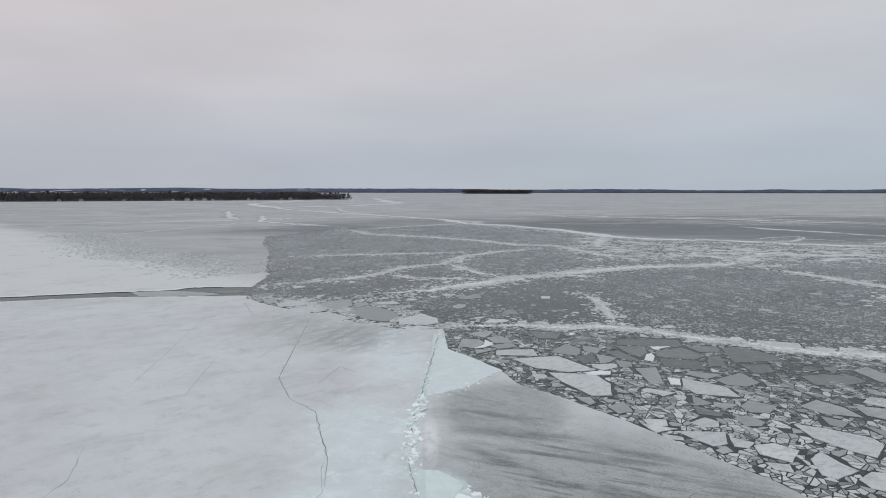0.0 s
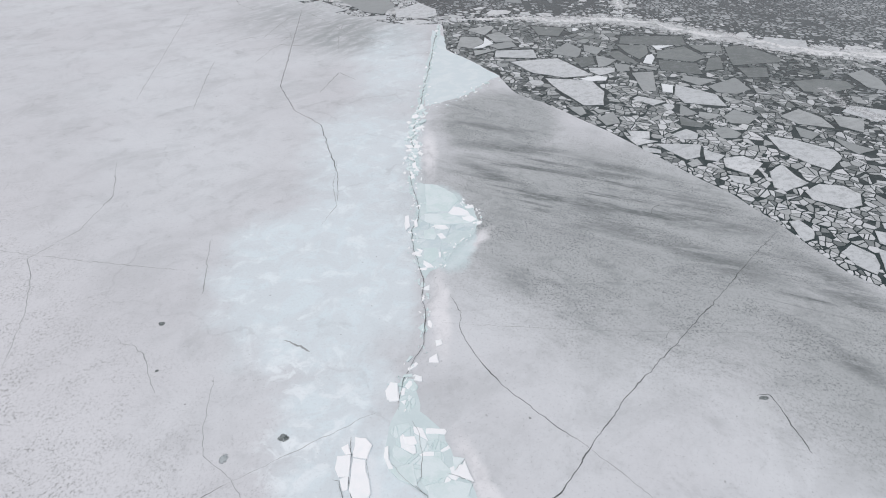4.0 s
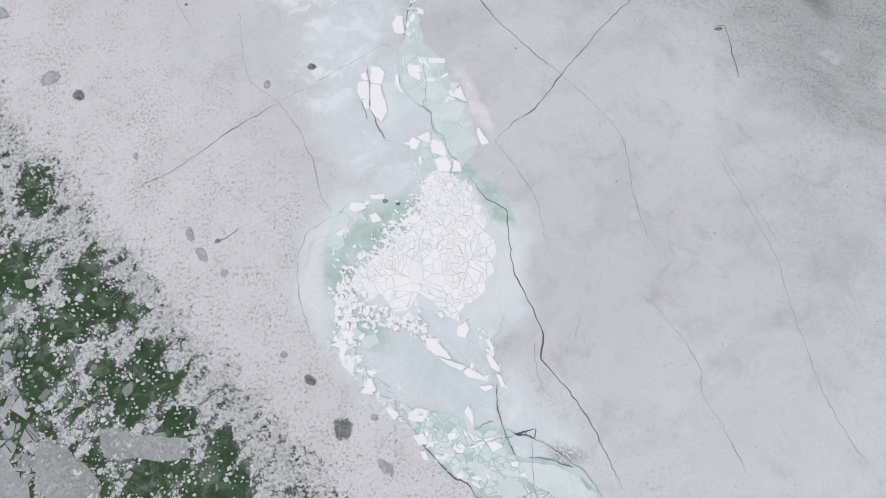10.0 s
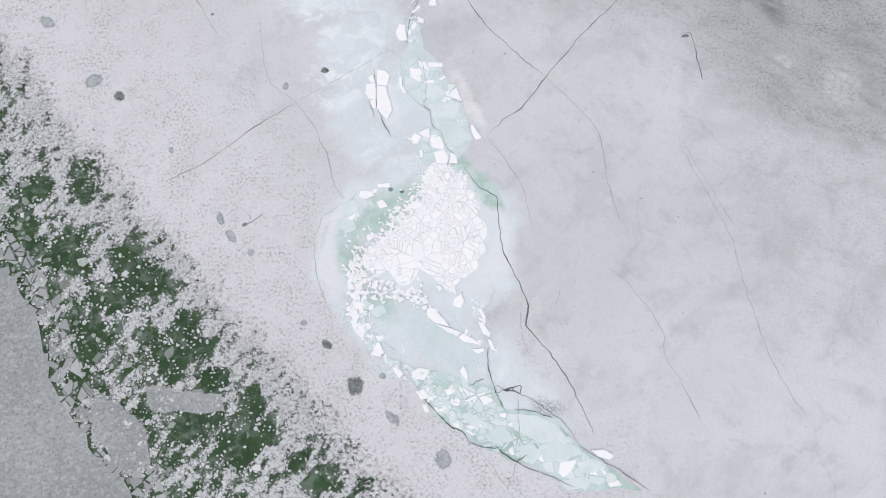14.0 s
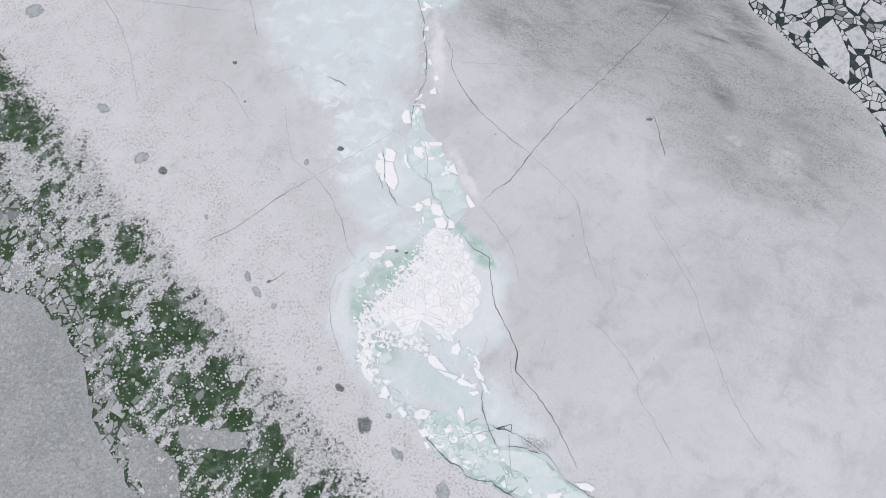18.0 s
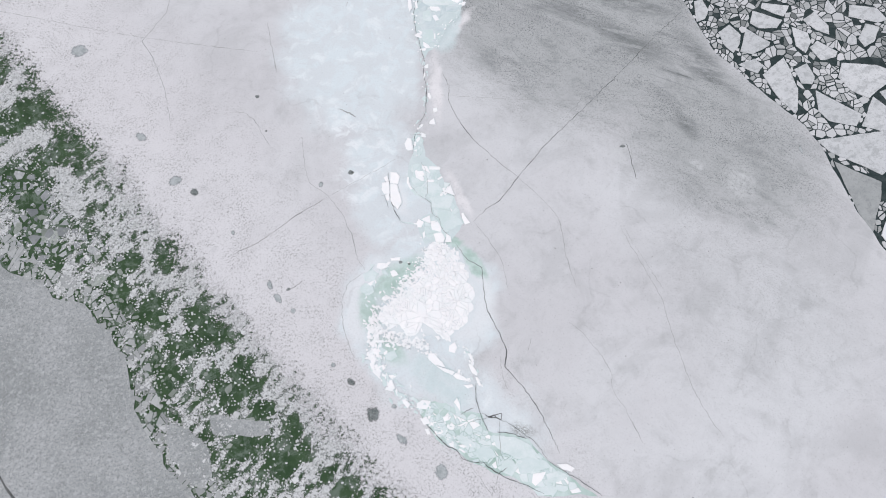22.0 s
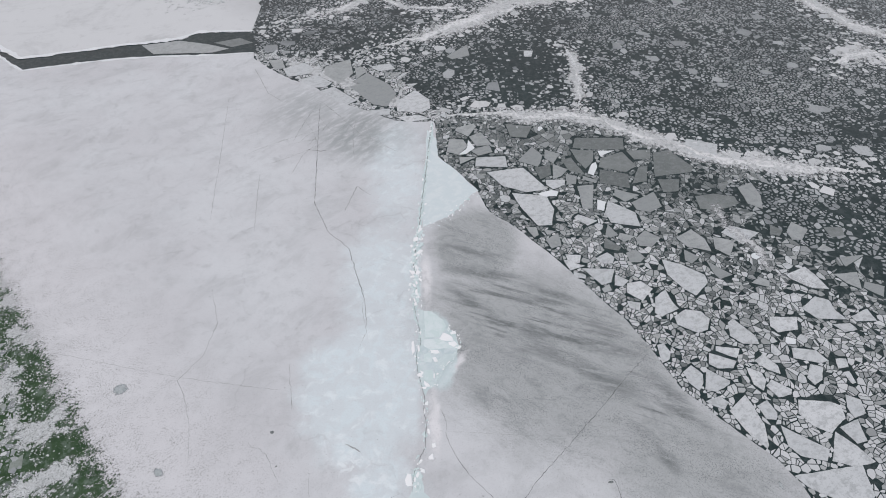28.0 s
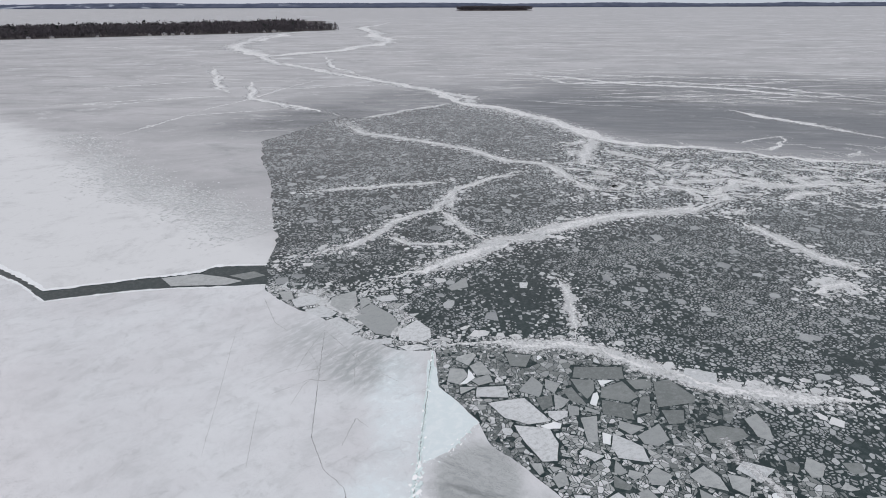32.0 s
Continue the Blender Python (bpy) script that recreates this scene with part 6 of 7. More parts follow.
for (x0, y0), (x1, y1) in zip(SW_EDGE[2:11], SW_EDGE[3:12]):
    for q in splinter([(x0 - 0.4, y0 - 0.4), (x1 - 0.4, y1 - 0.4), (x1 + 1.7, y1 + 1.5), (x0 + 1.7, y0 + 1.5)], lambda x, y: 0.85, []):
        m_ = q.mean(0)
        if rng.random() < 0.6:
            broken_rim.append(m_ + (q - m_) * rng.uniform(0.7, 0.92))
tagged(new("broken_rim", plates("broken_rim", broken_rim, [rng.uniform(-0.05, -0.03) for _ in broken_rim], 0.1, FILL_G, 0.01)),
       "angular grey plates broken from the slushy sheet", "broken ice", kind="stuff")
slush, bits = [], []
pebbles = [chip(x, y, r * 1.1, corners=rng.choice((4, 5, 6)), squash=rng.uniform(0.55, 1)) for x, y, r in strip.fill(6000, 0.08, 0.27, lambda xs, ys: np.exp(-off_line(sw_line, xs, ys) / 1.7) * np.clip(waves(xs, ys, 7, 8.0) * 2.4 - 0.6, 0, 1) * (cover(xs, ys) > 0.5), 0.75)]
for count, r0, r1 in ((20, 0.7, 1.2), (650, 0.3, 0.6), (7000, 0.12, 0.28)):
    slush += [chip(x, y, r * 1.1, corners=rng.choice((4, 5, 5, 6)), squash=rng.uniform(0.5, 0.9)) for x, y, r in strip.fill(count, r0, r1, slush_want)]
for count, r0, r1 in ((160, 0.24, 0.38), (5000, 0.11, 0.22), (60000, 0.05, 0.12)):
    bits += [chip(x, y, r * rng.uniform(1.0, 1.55), corners=rng.choice((3, 4, 4, 5)), squash=rng.uniform(0.4, 0.95)) for x, y, r in strip.fill(count, r0, r1, chunk_want, 0.42)]
for x, y, r in ((-35.5, 8.2, 1.2), (-29.5, 2.2, 0.9), (-41.5, 12.8, 1.2), (-17, -16.5, 1.6)):
    slush.append(chip(x, y, r, corners=6))
for corners_ in ([(-22.5, -5.9), (-20.6, -6.0), (-20.4, -6.3), (-16.6, -6.5), (-16.4, -7.7), (-18.2, -8.0), (-22.0, -7.7)], [(-26.8, -6.6), (-24.7, -6.9), (-22.2, -9.1), (-21.6, -11.8), (-23.4, -12.2), (-25.9, -9.8)]):
    c_ = np.mean(corners_, 0)
    ob = new("ice_floe", slab_mesh("ice_floe", [(x - c_[0], y - c_[1]) for x, y in rough(corners_, 0.3, 0.25, closed=True, seed=c_[0])], 0, 0.15, GREY))
    ob.matrix_world = pose(c_[0], c_[1], -0.025)
    tagged(ob, "mottled grey slush floe in green water", "ice floe")
sides = side(np.array([q[0, 0] for q in bits]), np.array([q[0, 1] for q in bits]))
tagged(new("slush_pebbles", plates("slush_pebbles", pebbles, [rng.uniform(-0.05, -0.03) for _ in pebbles], 0.06, PEBBLE, 0.05)),
       "rounded grey-white lumps of slush along the grey sheet", "slush", kind="stuff")
tagged(new("slush_ice", plates("slush_ice", slush, [rng.uniform(-0.072, -0.055) for _ in slush], 0.05, PANCAKE, 0.004)),
       "rounded green-grey slush floes at the edge of open water", "slush", kind="stuff")
tagged(new("crushed_ice", plates("crushed_ice", bits, [(0.03 if s < 0 else rng.uniform(-0.06, 0.0)) for s in sides], 0.1, CHUNK, 0.22)),
       "dirty white crushed ice at the edge of open water", "crushed ice", kind="stuff")


# ---- pressure ridge and rubble ----
def thing(name, x, y, label, category, group=""):
    ob = tagged(new(name), label, category, group)
    ob.matrix_world = pose(x, y, 0)
    return ob


def ice_piece(parent, q, z, thick, material, tilt, name="ice_slab"):
    cx, cy = q.mean(0)
    ob = part(name, slab_mesh(name, [(a - cx, b - cy) for a, b in q], 0, thick, material, 0.05), parent)
    px_, py_ = parent.matrix_basis.translation.x, parent.matrix_basis.translation.y
    r = max(np.ptp(q[:, 0]), np.ptp(q[:, 1])) / 2
    ax, ay = rng.uniform(-tilt, tilt), rng.uniform(-tilt, tilt)
    ob.matrix_basis = pose(cx - px_, cy - py_, z + 0.6 * r * math.sin(radians(max(abs(ax), abs(ay)))), ax, ay)


RUBBLE = [(-1.0, 10.9), (-0.1, 11.9), (0.9, 11.6), (1.3, 11.0), (2.2, 10.6), (2.8, 9.6), (3.5, 8.4), (3.9, 7.4), (4.5, 7.0), (4.4, 6.0), (4.0, 5.1), (3.8, 3.9), (3.3, 2.8), (2.6, 2.2), (1.7, 1.9), (1.2, 0.9), (0.8, 0.9), (0.0, 1.3), (-0.7, 1.8), (-1.7, 1.3), (-2.4, 1.0), (-3.3, 1.3), (-4.5, 2.1), (-5.2, 2.3), (-5.8, 2.9), (-6.3, 3.6), (-5.8, 4.5), (-4.9, 5.1), (-4.1, 5.7), (-3.4, 6.3), (-2.6, 7.1), (-1.7, 8.1), (-1.3, 8.8), (-1.5, 9.7)]
heap = thing("rubble_heap", -0.5, 5.5, "heap of fresh white ice slabs pushed up in the ridge", "ice heap")


def heap_size(x, y):
    """Large plates on the east flank, middling ones in the south-west, fine shards along the green rim and through the middle."""
    rim = abs((y - 3.2) * 0.73 - (x + 7.0) * 0.68)
    if x > 1.5 + 0.12 * (y - 5) and y > 3.2:
        return 1.25
    if rim < 1.1 or x < -5:
        return 0.3
    if y < 4.8 and x < 0.6:
        return 1.1
    return 0.55


heap_rim = rough(RUBBLE, 0.4, 0.35, closed=True, seed=9)
heap_bits = sorted(cobble(heap_rim, heap_size, 0.016), key=lambda q: -np.ptp(q, 0).prod())
for q in heap_bits[:290]:
    wide = np.ptp(q, 0).max()
    ice_piece(heap, q, rng.uniform(0.10, 0.17), 0.16, SLAB, 1.5 if wide > 0.9 else (4 if wide > 0.5 else 9))
for _ in range(60):
    x, y = rng.uniform(-6.5, 2.2), rng.uniform(1.4, 11)
    if inside(RUBBLE, np.array([x]), np.array([y]))[0]:
        ice_piece(heap, chip(x, y, rng.uniform(0.14, 0.4), corners=rng.choice((3, 4, 4, 5)), squash=rng.uniform(0.5, 0.9)), rng.uniform(0.2, 0.26), 0.1, SLAB, 11)
bed = np.array([(x + 0.5, y - 5.5) for x, y in heap_rim])
part("ice_bed", slab_mesh("ice_bed", [tuple(p) for p in bed], 0.06, 0.07, HEAP_BED), heap, "wet crushed ice under the slabs")
crumbs = [q for q in heap_bits[290:] if rng.random() < 0.9]
for _ in range(640):
    u, o = rng.random(), rng.gauss(-0.25, 0.6)
    x, y = -7.3 + 7.0 * u - 0.68 * o, 2.6 + 8.3 * u + 0.73 * o
    crumbs.append(chip(x, y, rng.uniform(0.06, 0.24), corners=rng.choice((3, 4, 4, 5)), squash=rng.uniform(0.4, 0.9)))
for _ in range(330):
    u, o = rng.random(), rng.gauss(0, 0.45)
    x, y = (-6.6 + 5.6 * u, 1.8 - 1.2 * u + o) if rng.random() < 0.6 else (-7.2 + 1.4 * rng.random(), 3.6 - 4.2 * u)
    crumbs.append(chip(x, y, rng.uniform(0.07, 0.3), corners=rng.choice((3, 4, 4, 5)), squash=rng.uniform(0.4, 0.9)))
part("crushed_ice", plates("crushed_ice", [q - (-0.5, 5.5) for q in crumbs], [rng.uniform(0.06, 0.17) for _ in crumbs], 0.1, SLAB, 0.2), heap, "small white shards along the melting rim", kind="stuff")

MID_PLATES = [(-2.6, 24.6), (-2.6, 22.3), (-2.9, 21.4), (-3.1, 20.1), (-3.3, 19.2), (-2.9, 18.1), (-1.5, 16.8), (-0.6, 16.1), (-0.5, 15.0), (-1.5, 14.7), (-2.2, 13.8), (-1.9, 12.7), (-1.3, 11.5), (1.5, 11.9), (2.5, 13.0), (3.1, 14.0), (2.5, 15.4), (1.9, 17.0), (1.5, 18.3), (0.9, 18.7), (0.3, 20.3), (-1.3, 21.9), (-1.7, 24.6)]
SOUTH_PLATES = [(-2.0, -4.9), (0.7, -5.0), (2.1, -5.8), (4.2, -6.1), (4.8, -7.7), (8.7, -8.5), (10.4, -10.5), (13.0, -12.3), (14.9, -13.7), (9.6, -13.6), (7.3, -12.2), (5.1, -11.6), (2.8, -10.5), (1.9, -9.6), (-0.2, -8.5), (-1.9, -6.0)]
LAGOON = [(-2.6, 49.8), (-0.4, 49.3), (1.6, 46.2), (3.2, 45.3), (3.6, 42.8), (2.9, 40.9), (1.7, 39.7), (1.0, 37.9), (-0.0, 36.5), (-1.2, 34.8), (-1.7, 36.0), (-2.3, 38.6), (-2.6, 41.4), (-2.0, 43.3), (-2.1, 46)]
for name, outline, size, gap, mat_, tilt, share, whole, under, lab in (
        ("broken_plates", MID_PLATES, 1.0, 0.03, AQUA, 1.5, 0.2, 0.93, BED, "wet blue-green plates of sunken ice in the ridge"),
        ("broken_plates", SOUTH_PLATES, 0.85, 0.04, AQUA, 4.0, 0.17, 0.86, POOL, "wet blue-green plates of ice in the ridge"),
        ("broken_plates", LAGOON, 1.7, 0.04, WEDGE, 1.0, 0.07, 0.97, BED, "sunken blue-green plates of ice along the ridge")):
    c = np.mean(outline, 0)
    t_ = thing(name, c[0], c[1], lab, "broken ice")
    rim_ = rough(outline, 0.5, 0.35, closed=True, seed=size * 7)
    if under:
        part("ice_bed", slab_mesh("ice_bed", [(x - c[0], y - c[1]) for x, y in rim_], 0.012, 0.05, under), t_, "green meltwater ice between the plates")
    for q in cobble(rim_, lambda x, y: size, gap):
        if rng.random() < whole:
            ice_piece(t_, q, rng.uniform(0.035, 0.06), 0.07, SLAB if rng.random() < share else mat_, tilt)

# single slabs of the ridge that stand out
ridge_slabs = [thing("ice_slabs", x, y, lab, "ice slabs") for x, y, lab in ((0.5, 42, "white slabs tilted round a sunken pool of ice"), (-1.5, 17, "split white and blue-green slabs of the ridge"),
                                                                       (-4.5, 7, "white slabs round green meltwater"), (3.5, -7, "white and blue-green slabs along the ridge"))]


def slab(tone, *numbers):
    q = np.array(numbers).reshape(-1, 2)
    y = q[:, 1].mean()
    t_ = ridge_slabs[0 if y > 30 else (1 if y > 11.5 else (2 if y > -0.7 else 3))]
    q = np.array(rough([tuple(p) for p in q], 0.3, 0.06, closed=True, seed=q[0, 0]))
    white = tone == "w"
    ice_piece(t_, q, rng.uniform(0.09, 0.14) if white else rng.uniform(0.062, 0.07), 0.13, SLAB if white else AQUA, 3.5 if white else 0.5)


slab("w", -3.59, 23.48, -3.27, 24.17, -2.77, 24.07, -2.67, 22.78, -3.42, 22.79)
slab("w", -0.81, 20.59, 0.33, 20.58, 0.50, 20.40, 0.37, 20.18, -0.81, 20.23)
slab("w", -5.90, 19.29, -5.50, 19.55, -5.24, 18.84, -5.56, 18.76)
slab("w", -6.05, 18.67, -5.24, 18.76, -5.17, 17.35, -5.78, 17.36, -6.07, 17.88)
slab("w", -5.69, 17.18, -5.21, 17.40, -5.16, 16.57, -5.44, 16.49)
slab("w", -5.14, 20.00, -4.45, 19.90, -4.03, 19.41, -4.26, 18.53, -5.12, 18.67)
slab("w", -5.11, 18.58, -4.34, 18.44, -4.25, 17.87, -4.00, 17.21, -3.83, 16.35, -4.22, 15.49, -4.70, 15.92, -5.08, 16.57)
slab("w", 2.69, 14.97, 2.89, 14.97, 3.58, 13.82, 3.06, 13.66, 2.72, 14.46)
slab("w", -3.26, 19.27, -3.05, 19.36, -2.96, 18.52, -2.63, 17.86, -2.92, 17.86, -3.29, 18.65)
slab("w", -2.24, 20.06, -1.51, 20.06, -1.30, 19.52, -1.99, 19.35)
slab("w", -1.69, 14.32, -0.78, 14.74, -0.66, 13.85, -1.30, 14.07)
slab("w", -2.21, 13.99, -1.97, 14.33, -1.41, 13.99, -1.69, 13.36, -2.13, 13.40)
slab("w", -0.70, 13.77, 0.09, 14.06, 0.48, 13.34, 0.40, 12.80, -0.50, 13.06)
slab("w", -1.57, 12.73, -1.33, 12.90, -1.25, 12.31, -1.49, 12.11)
slab("w", -0.39, 12.64, 0.48, 12.80, 0.87, 12.09, 0.67, 11.60, -0.12, 11.68)
slab("w", 1.03, 12.63, 1.46, 12.29, 1.57, 11.67, 0.86, 11.64)
slab("a", -1.10, 18.72, -0.08, 18.72, 0.72, 17.83, 0.80, 17.48, -0.49, 17.06, -1.02, 17.41)
slab("a", 0.81, 18.71, 1.54, 18.57, 0.92, 17.74)
slab("w", 1.54, 18.40, 1.85, 17.39, 2.04, 17.04, 1.00, 17.48)
slab("a", -0.62, 16.89, 0.92, 17.18, 1.96, 16.95, 1.38, 15.45, -0.54, 15.68)
slab("a", -2.92, 17.86, -1.50, 18.29, -1.18, 16.76, -2.31, 17.20)
slab("a", -0.46, 15.51, 1.38, 15.32, 2.56, 14.29, 2.87, 13.74, 0.88, 13.13, 0.29, 14.31)
slab("w", -1.02, -0.14, -0.43, -0.15, 0.38, -1.06, 0.74, -1.60, -0.36, -1.31, -1.02, -0.69)
slab("w", -0.29, -1.38, 0.74, -1.68, 1.65, -2.04, 1.39, -2.33, 0.59, -2.03)
slab("w", 1.76, -2.11, 2.56, -2.51, 3.27, -3.05, 1.82, -2.76, 1.46, -2.40)
slab("w", 3.04, -0.35, 3.27, -0.17, 3.62, -0.90, 3.39, -1.19)
slab("w", 3.02, -1.26, 3.31, -1.26, 3.95, -2.16, 3.87, -2.45, 3.37, -2.16)
slab("w", 3.65, -2.52, 3.94, -2.63, 4.28, -3.41, 3.99, -3.41)
slab("w", 2.47, -3.33, 3.34, -3.26, 3.48, -3.47, 2.90, -3.68)
slab("w", -6.41, -1.56, -5.50, -1.20, -5.27, -1.57, -5.67, -1.92, -6.22, -1.85)
slab("w", -5.08, -3.70, -4.92, -2.82, -4.66, -2.72, -4.29, -3.53, -4.72, -3.81)
slab("w", -2.17, -5.01, -1.63, -4.67, -0.80, -4.85, -1.02, -5.40, -1.27, -5.64, -2.17, -5.46)
slab("w", 1.50, -4.97, 1.80, -4.52, 2.14, -5.32, 2.06, -5.83)
slab("w", 0.34, -6.34, 0.98, -6.24, 0.91, -6.68, 0.51, -6.78)
slab("w", 1.76, -7.20, 2.65, -6.80, 2.90, -6.93, 2.11, -7.27)
slab("a", 1.81, -8.21, 2.17, -8.04, 3.15, -8.55, 3.00, -8.82, 2.26, -8.71)
slab("a", 3.67, -8.72, 4.21, -8.49, 4.73, -8.73, 4.37, -9.06)
slab("w", -7.08, -0.18, -6.64, -0.11, -6.18, -0.66, -6.49, -1.27, -6.79, -1.02)
slab("w", 1.13, 0.58, 1.69, 0.94, 1.94, 0.39, 1.68, -0.16, 1.05, 0.03)
slab("w", -4.99, 9.96, -3.90, 10.04, -3.97, 9.67, -4.90, 9.64)
slab("w", -6.33, 9.41, -5.56, 9.40, -5.16, 9.00, -5.93, 8.68, -6.44, 8.88)
slab("a", -7.84, 8.21, -6.90, 8.77, -6.30, 8.28, -6.67, 7.49, -7.63, 7.50)
slab("a", -8.18, 6.72, -7.62, 7.30, -6.85, 7.10, -6.63, 6.31, -7.19, 5.93, -7.97, 6.25)
slab("w", -5.03, 8.47, -4.57, 8.67, -4.10, 8.11, -4.75, 7.88)
slab("w", -2.48, 8.18, -1.95, 8.49, -1.56, 8.41, -1.63, 7.78, -2.40, 7.94)
slab("a", -6.28, 0.26, -5.73, 0.55, -5.16, 0.18, -5.53, -0.19, -6.19, -0.18)
slab("a", -5.45, -0.12, -4.43, 0.24, -4.12, -0.42, -4.77, -0.85, -5.29, -0.66)
slab("a", 1.50, -5.31, 2.08, -4.52, 2.21, -5.84, 1.77, -6.35)
slab("w", 11.21, -10.84, 12.24, -10.81, 12.95, -11.25, 12.60, -11.56, 11.72, -11.31)
slab("w", 8.93, -11.68, 10.16, -11.50, 9.71, -12.27, 9.08, -12.76, 8.77, -12.45)
slab("a", 1.64, -8.40, 2.14, -8.00, 3.70, -8.89, 3.52, -9.29, 2.25, -8.96)
slab("a", 3.56, -9.48, 4.31, -8.98, 5.12, -9.38, 5.51, -10.09, 4.27, -10.47, 3.59, -10.08)
slab("a", 7.34, -10.50, 8.38, -10.12, 10.21, -10.52, 10.79, -11.11, 8.93, -11.60, 7.71, -11.67)
slab("a", 10.15, -11.69, 11.39, -11.39, 12.38, -11.90, 11.33, -12.47, 10.31, -12.46)
slab("a", 8.87, -13.03, 10.30, -12.66, 11.30, -12.93, 10.86, -13.54, 9.24, -13.60)
slab("w", 12.30, -13.17, 13.12, -12.95, 13.38, -13.33, 12.48, -13.48)
slab("a", 5.16, -8.11, 7.43, -8.33, 8.64, -8.93, 9.81, -10.32, 7.35, -10.30, 5.54, -9.30)
slab("a", 5.91, -10.49, 6.94, -10.30, 7.53, -11.09, 6.88, -11.86, 6.00, -11.50)
slab("w", -3.30, 43.66, -3.00, 43.83, -2.72, 42.05, -3.11, 41.42, -3.31, 42.45)
slab("w", -2.44, 42.85, -2.14, 43.25, -2.06, 42.05, -2.31, 41.89)
slab("w", -3.24, 23.80, -2.75, 23.95, -2.61, 22.70, -3.26, 22.65, -3.41, 23.15)
slab("w", -0.72, 26.27, -0.17, 26.71, -0.04, 25.89, -0.72, 25.94)
slab("w", -1.62, 24.83, -1.20, 24.68, -1.15, 24.26, -1.69, 24.36)
slab("w", -0.32, 27.99, 0.12, 28.10, 0.21, 27.65, -0.22, 27.43)
slab("w", 0.72, 44.24, 1.26, 45.24, 1.78, 45.07, 2.57, 44.48, 2.86, 43.66, 0.98, 43.91)
slab("w", 2.32, 45.24, 3.02, 45.58, 3.22, 45.07, 2.47, 44.90)
slab("w", 2.02, 43.49, 2.97, 43.66, 3.37, 43.09, 2.84, 42.68, 2.12, 43.09)
slab("w", -0.57, 42.21, 0.46, 42.21, 0.77, 41.66, 0.21, 41.50, -0.46, 41.66)
slab("w", -0.30, 40.88, 0.16, 41.03, 0.56, 40.27, 0.06, 40.12)
slab("w", -1.39, 37.18, -0.75, 36.62, -0.50, 36.20, -1.08, 36.20, -1.42, 36.62)
slab("w", -0.13, 38.26, 0.07, 38.33, 0.07, 37.54, -0.12, 37.54)
slab("a", -1.60, 49.49, -0.37, 49.30, 1.44, 47.49, 1.75, 46.44, 0.72, 44.49, -1.33, 44.40)
slab("a", -1.54, 44.07, 0.72, 44.24, 2.94, 42.60, 0.98, 42.45, -0.57, 42.29, -1.46, 42.85)
slab("a", -1.48, 41.50, -0.67, 41.81, -0.30, 40.88, -0.44, 40.12, -1.45, 40.27)
slab("a", -1.42, 38.92, -0.23, 38.92, -0.12, 37.54, -0.70, 36.83, -1.39, 37.33)

RIDGE = [(-0.4, 102), (-1.5, 86.8), (-2.4, 73.1), (-2.8, 67.1), (-3.2, 62.3), (-3.1, 57.7), (-2.8, 53.5), (-3.0, 49.8), (-2.1, 45.2), (-2.6, 41.4), (-2.3, 38.6), (-1.5, 35.2), (-1.1, 31.2), (-1.1, 28.8), (-1.2, 27.4), (-1.9, 25.8), (-2.5, 23.5), (-2.6, 22.0)]
RIDGE_SOUTH = [(-7.1, 1.0), (-6.9, -0.4), (-6.0, -1.7), (-4.6, -3.3), (-2.9, -4.8), (-1.5, -5.9), (0.2, -7.4), (2.4, -8.8)]
MID_RING = [(-7.6, 5.0), (-7.4, 6.4), (-6.6, 8.0), (-5.6, 9.0)]


def string_of_slabs(name, line, count, wide, sizes, share, label):
    pts = rough(line, 0.5, 0.3, seed=count)
    mid_ = pts[len(pts) // 2]
    t_ = thing(name, mid_[0], mid_[1], label, "ice ridge")
    lengths = np.cumsum([0] + [math.dist(a, b) for a, b in zip(pts, pts[1:])])
    for _ in range(count):
        u = rng.uniform(0, lengths[-1])
        i = max(1, int(np.searchsorted(lengths, u)))
        f = (u - lengths[i - 1]) / max(1e-6, lengths[i] - lengths[i - 1])
        x = pts[i - 1][0] + f * (pts[i][0] - pts[i - 1][0]) + rng.gauss(0, 1) * wide(u / lengths[-1])
        y = pts[i - 1][1] + f * (pts[i][1] - pts[i - 1][1]) + rng.gauss(0, 1) * wide(u / lengths[-1])
        r = rng.uniform(*sizes) * rng.choice((0.5, 0.7, 0.9, 1.5))
        way = math.atan2(pts[i][1] - pts[i - 1][1], pts[i][0] - pts[i - 1][0])
        ice_piece(t_, chip(x, y, r, corners=rng.choice((3, 4, 4, 4, 5)), squash=rng.uniform(0.25, 0.7), turn=way + rng.gauss(0, 0.5)), rng.uniform(0.02, 0.09), 0.12, SLAB if rng.random() < share else AQUA, 9)


string_of_slabs("pressure_ridge", RIDGE, 290, lambda u: 0.16 + 0.26 * math.sin(u * 21) ** 2, (0.12, 0.38), 0.4, "low pressure ridge of tilted white and blue-green ice")
string_of_slabs("pressure_ridge", [(-2.7, 69), (-3.1, 63), (-3.2, 58), (-2.8, 53.5), (-2.6, 51)], 190, lambda u: 0.45, (0.16, 0.55), 0.45, "broken pressure ridge with green gaps between blocks")
string_of_slabs("pressure_ridge", RIDGE_SOUTH, 230, lambda u: 0.42, (0.12, 0.42), 0.5, "pressure ridge of tilted blue-green ice slabs")
string_of_slabs("pressure_ridge", [(-1.0, -0.3), (0.8, -1.7), (2.4, -2.6), (3.4, -3.2)], 46, lambda u: 0.2, (0.08, 0.26), 0.9, "line of small split white ice by the ridge")
string_of_slabs("pressure_ridge", [(2.2, 0.6), (3.1, -0.3), (3.7, -1.9), (4.3, -3.5)], 40, lambda u: 0.14, (0.08, 0.24), 0.8, "thin line of split white ice by the ridge")
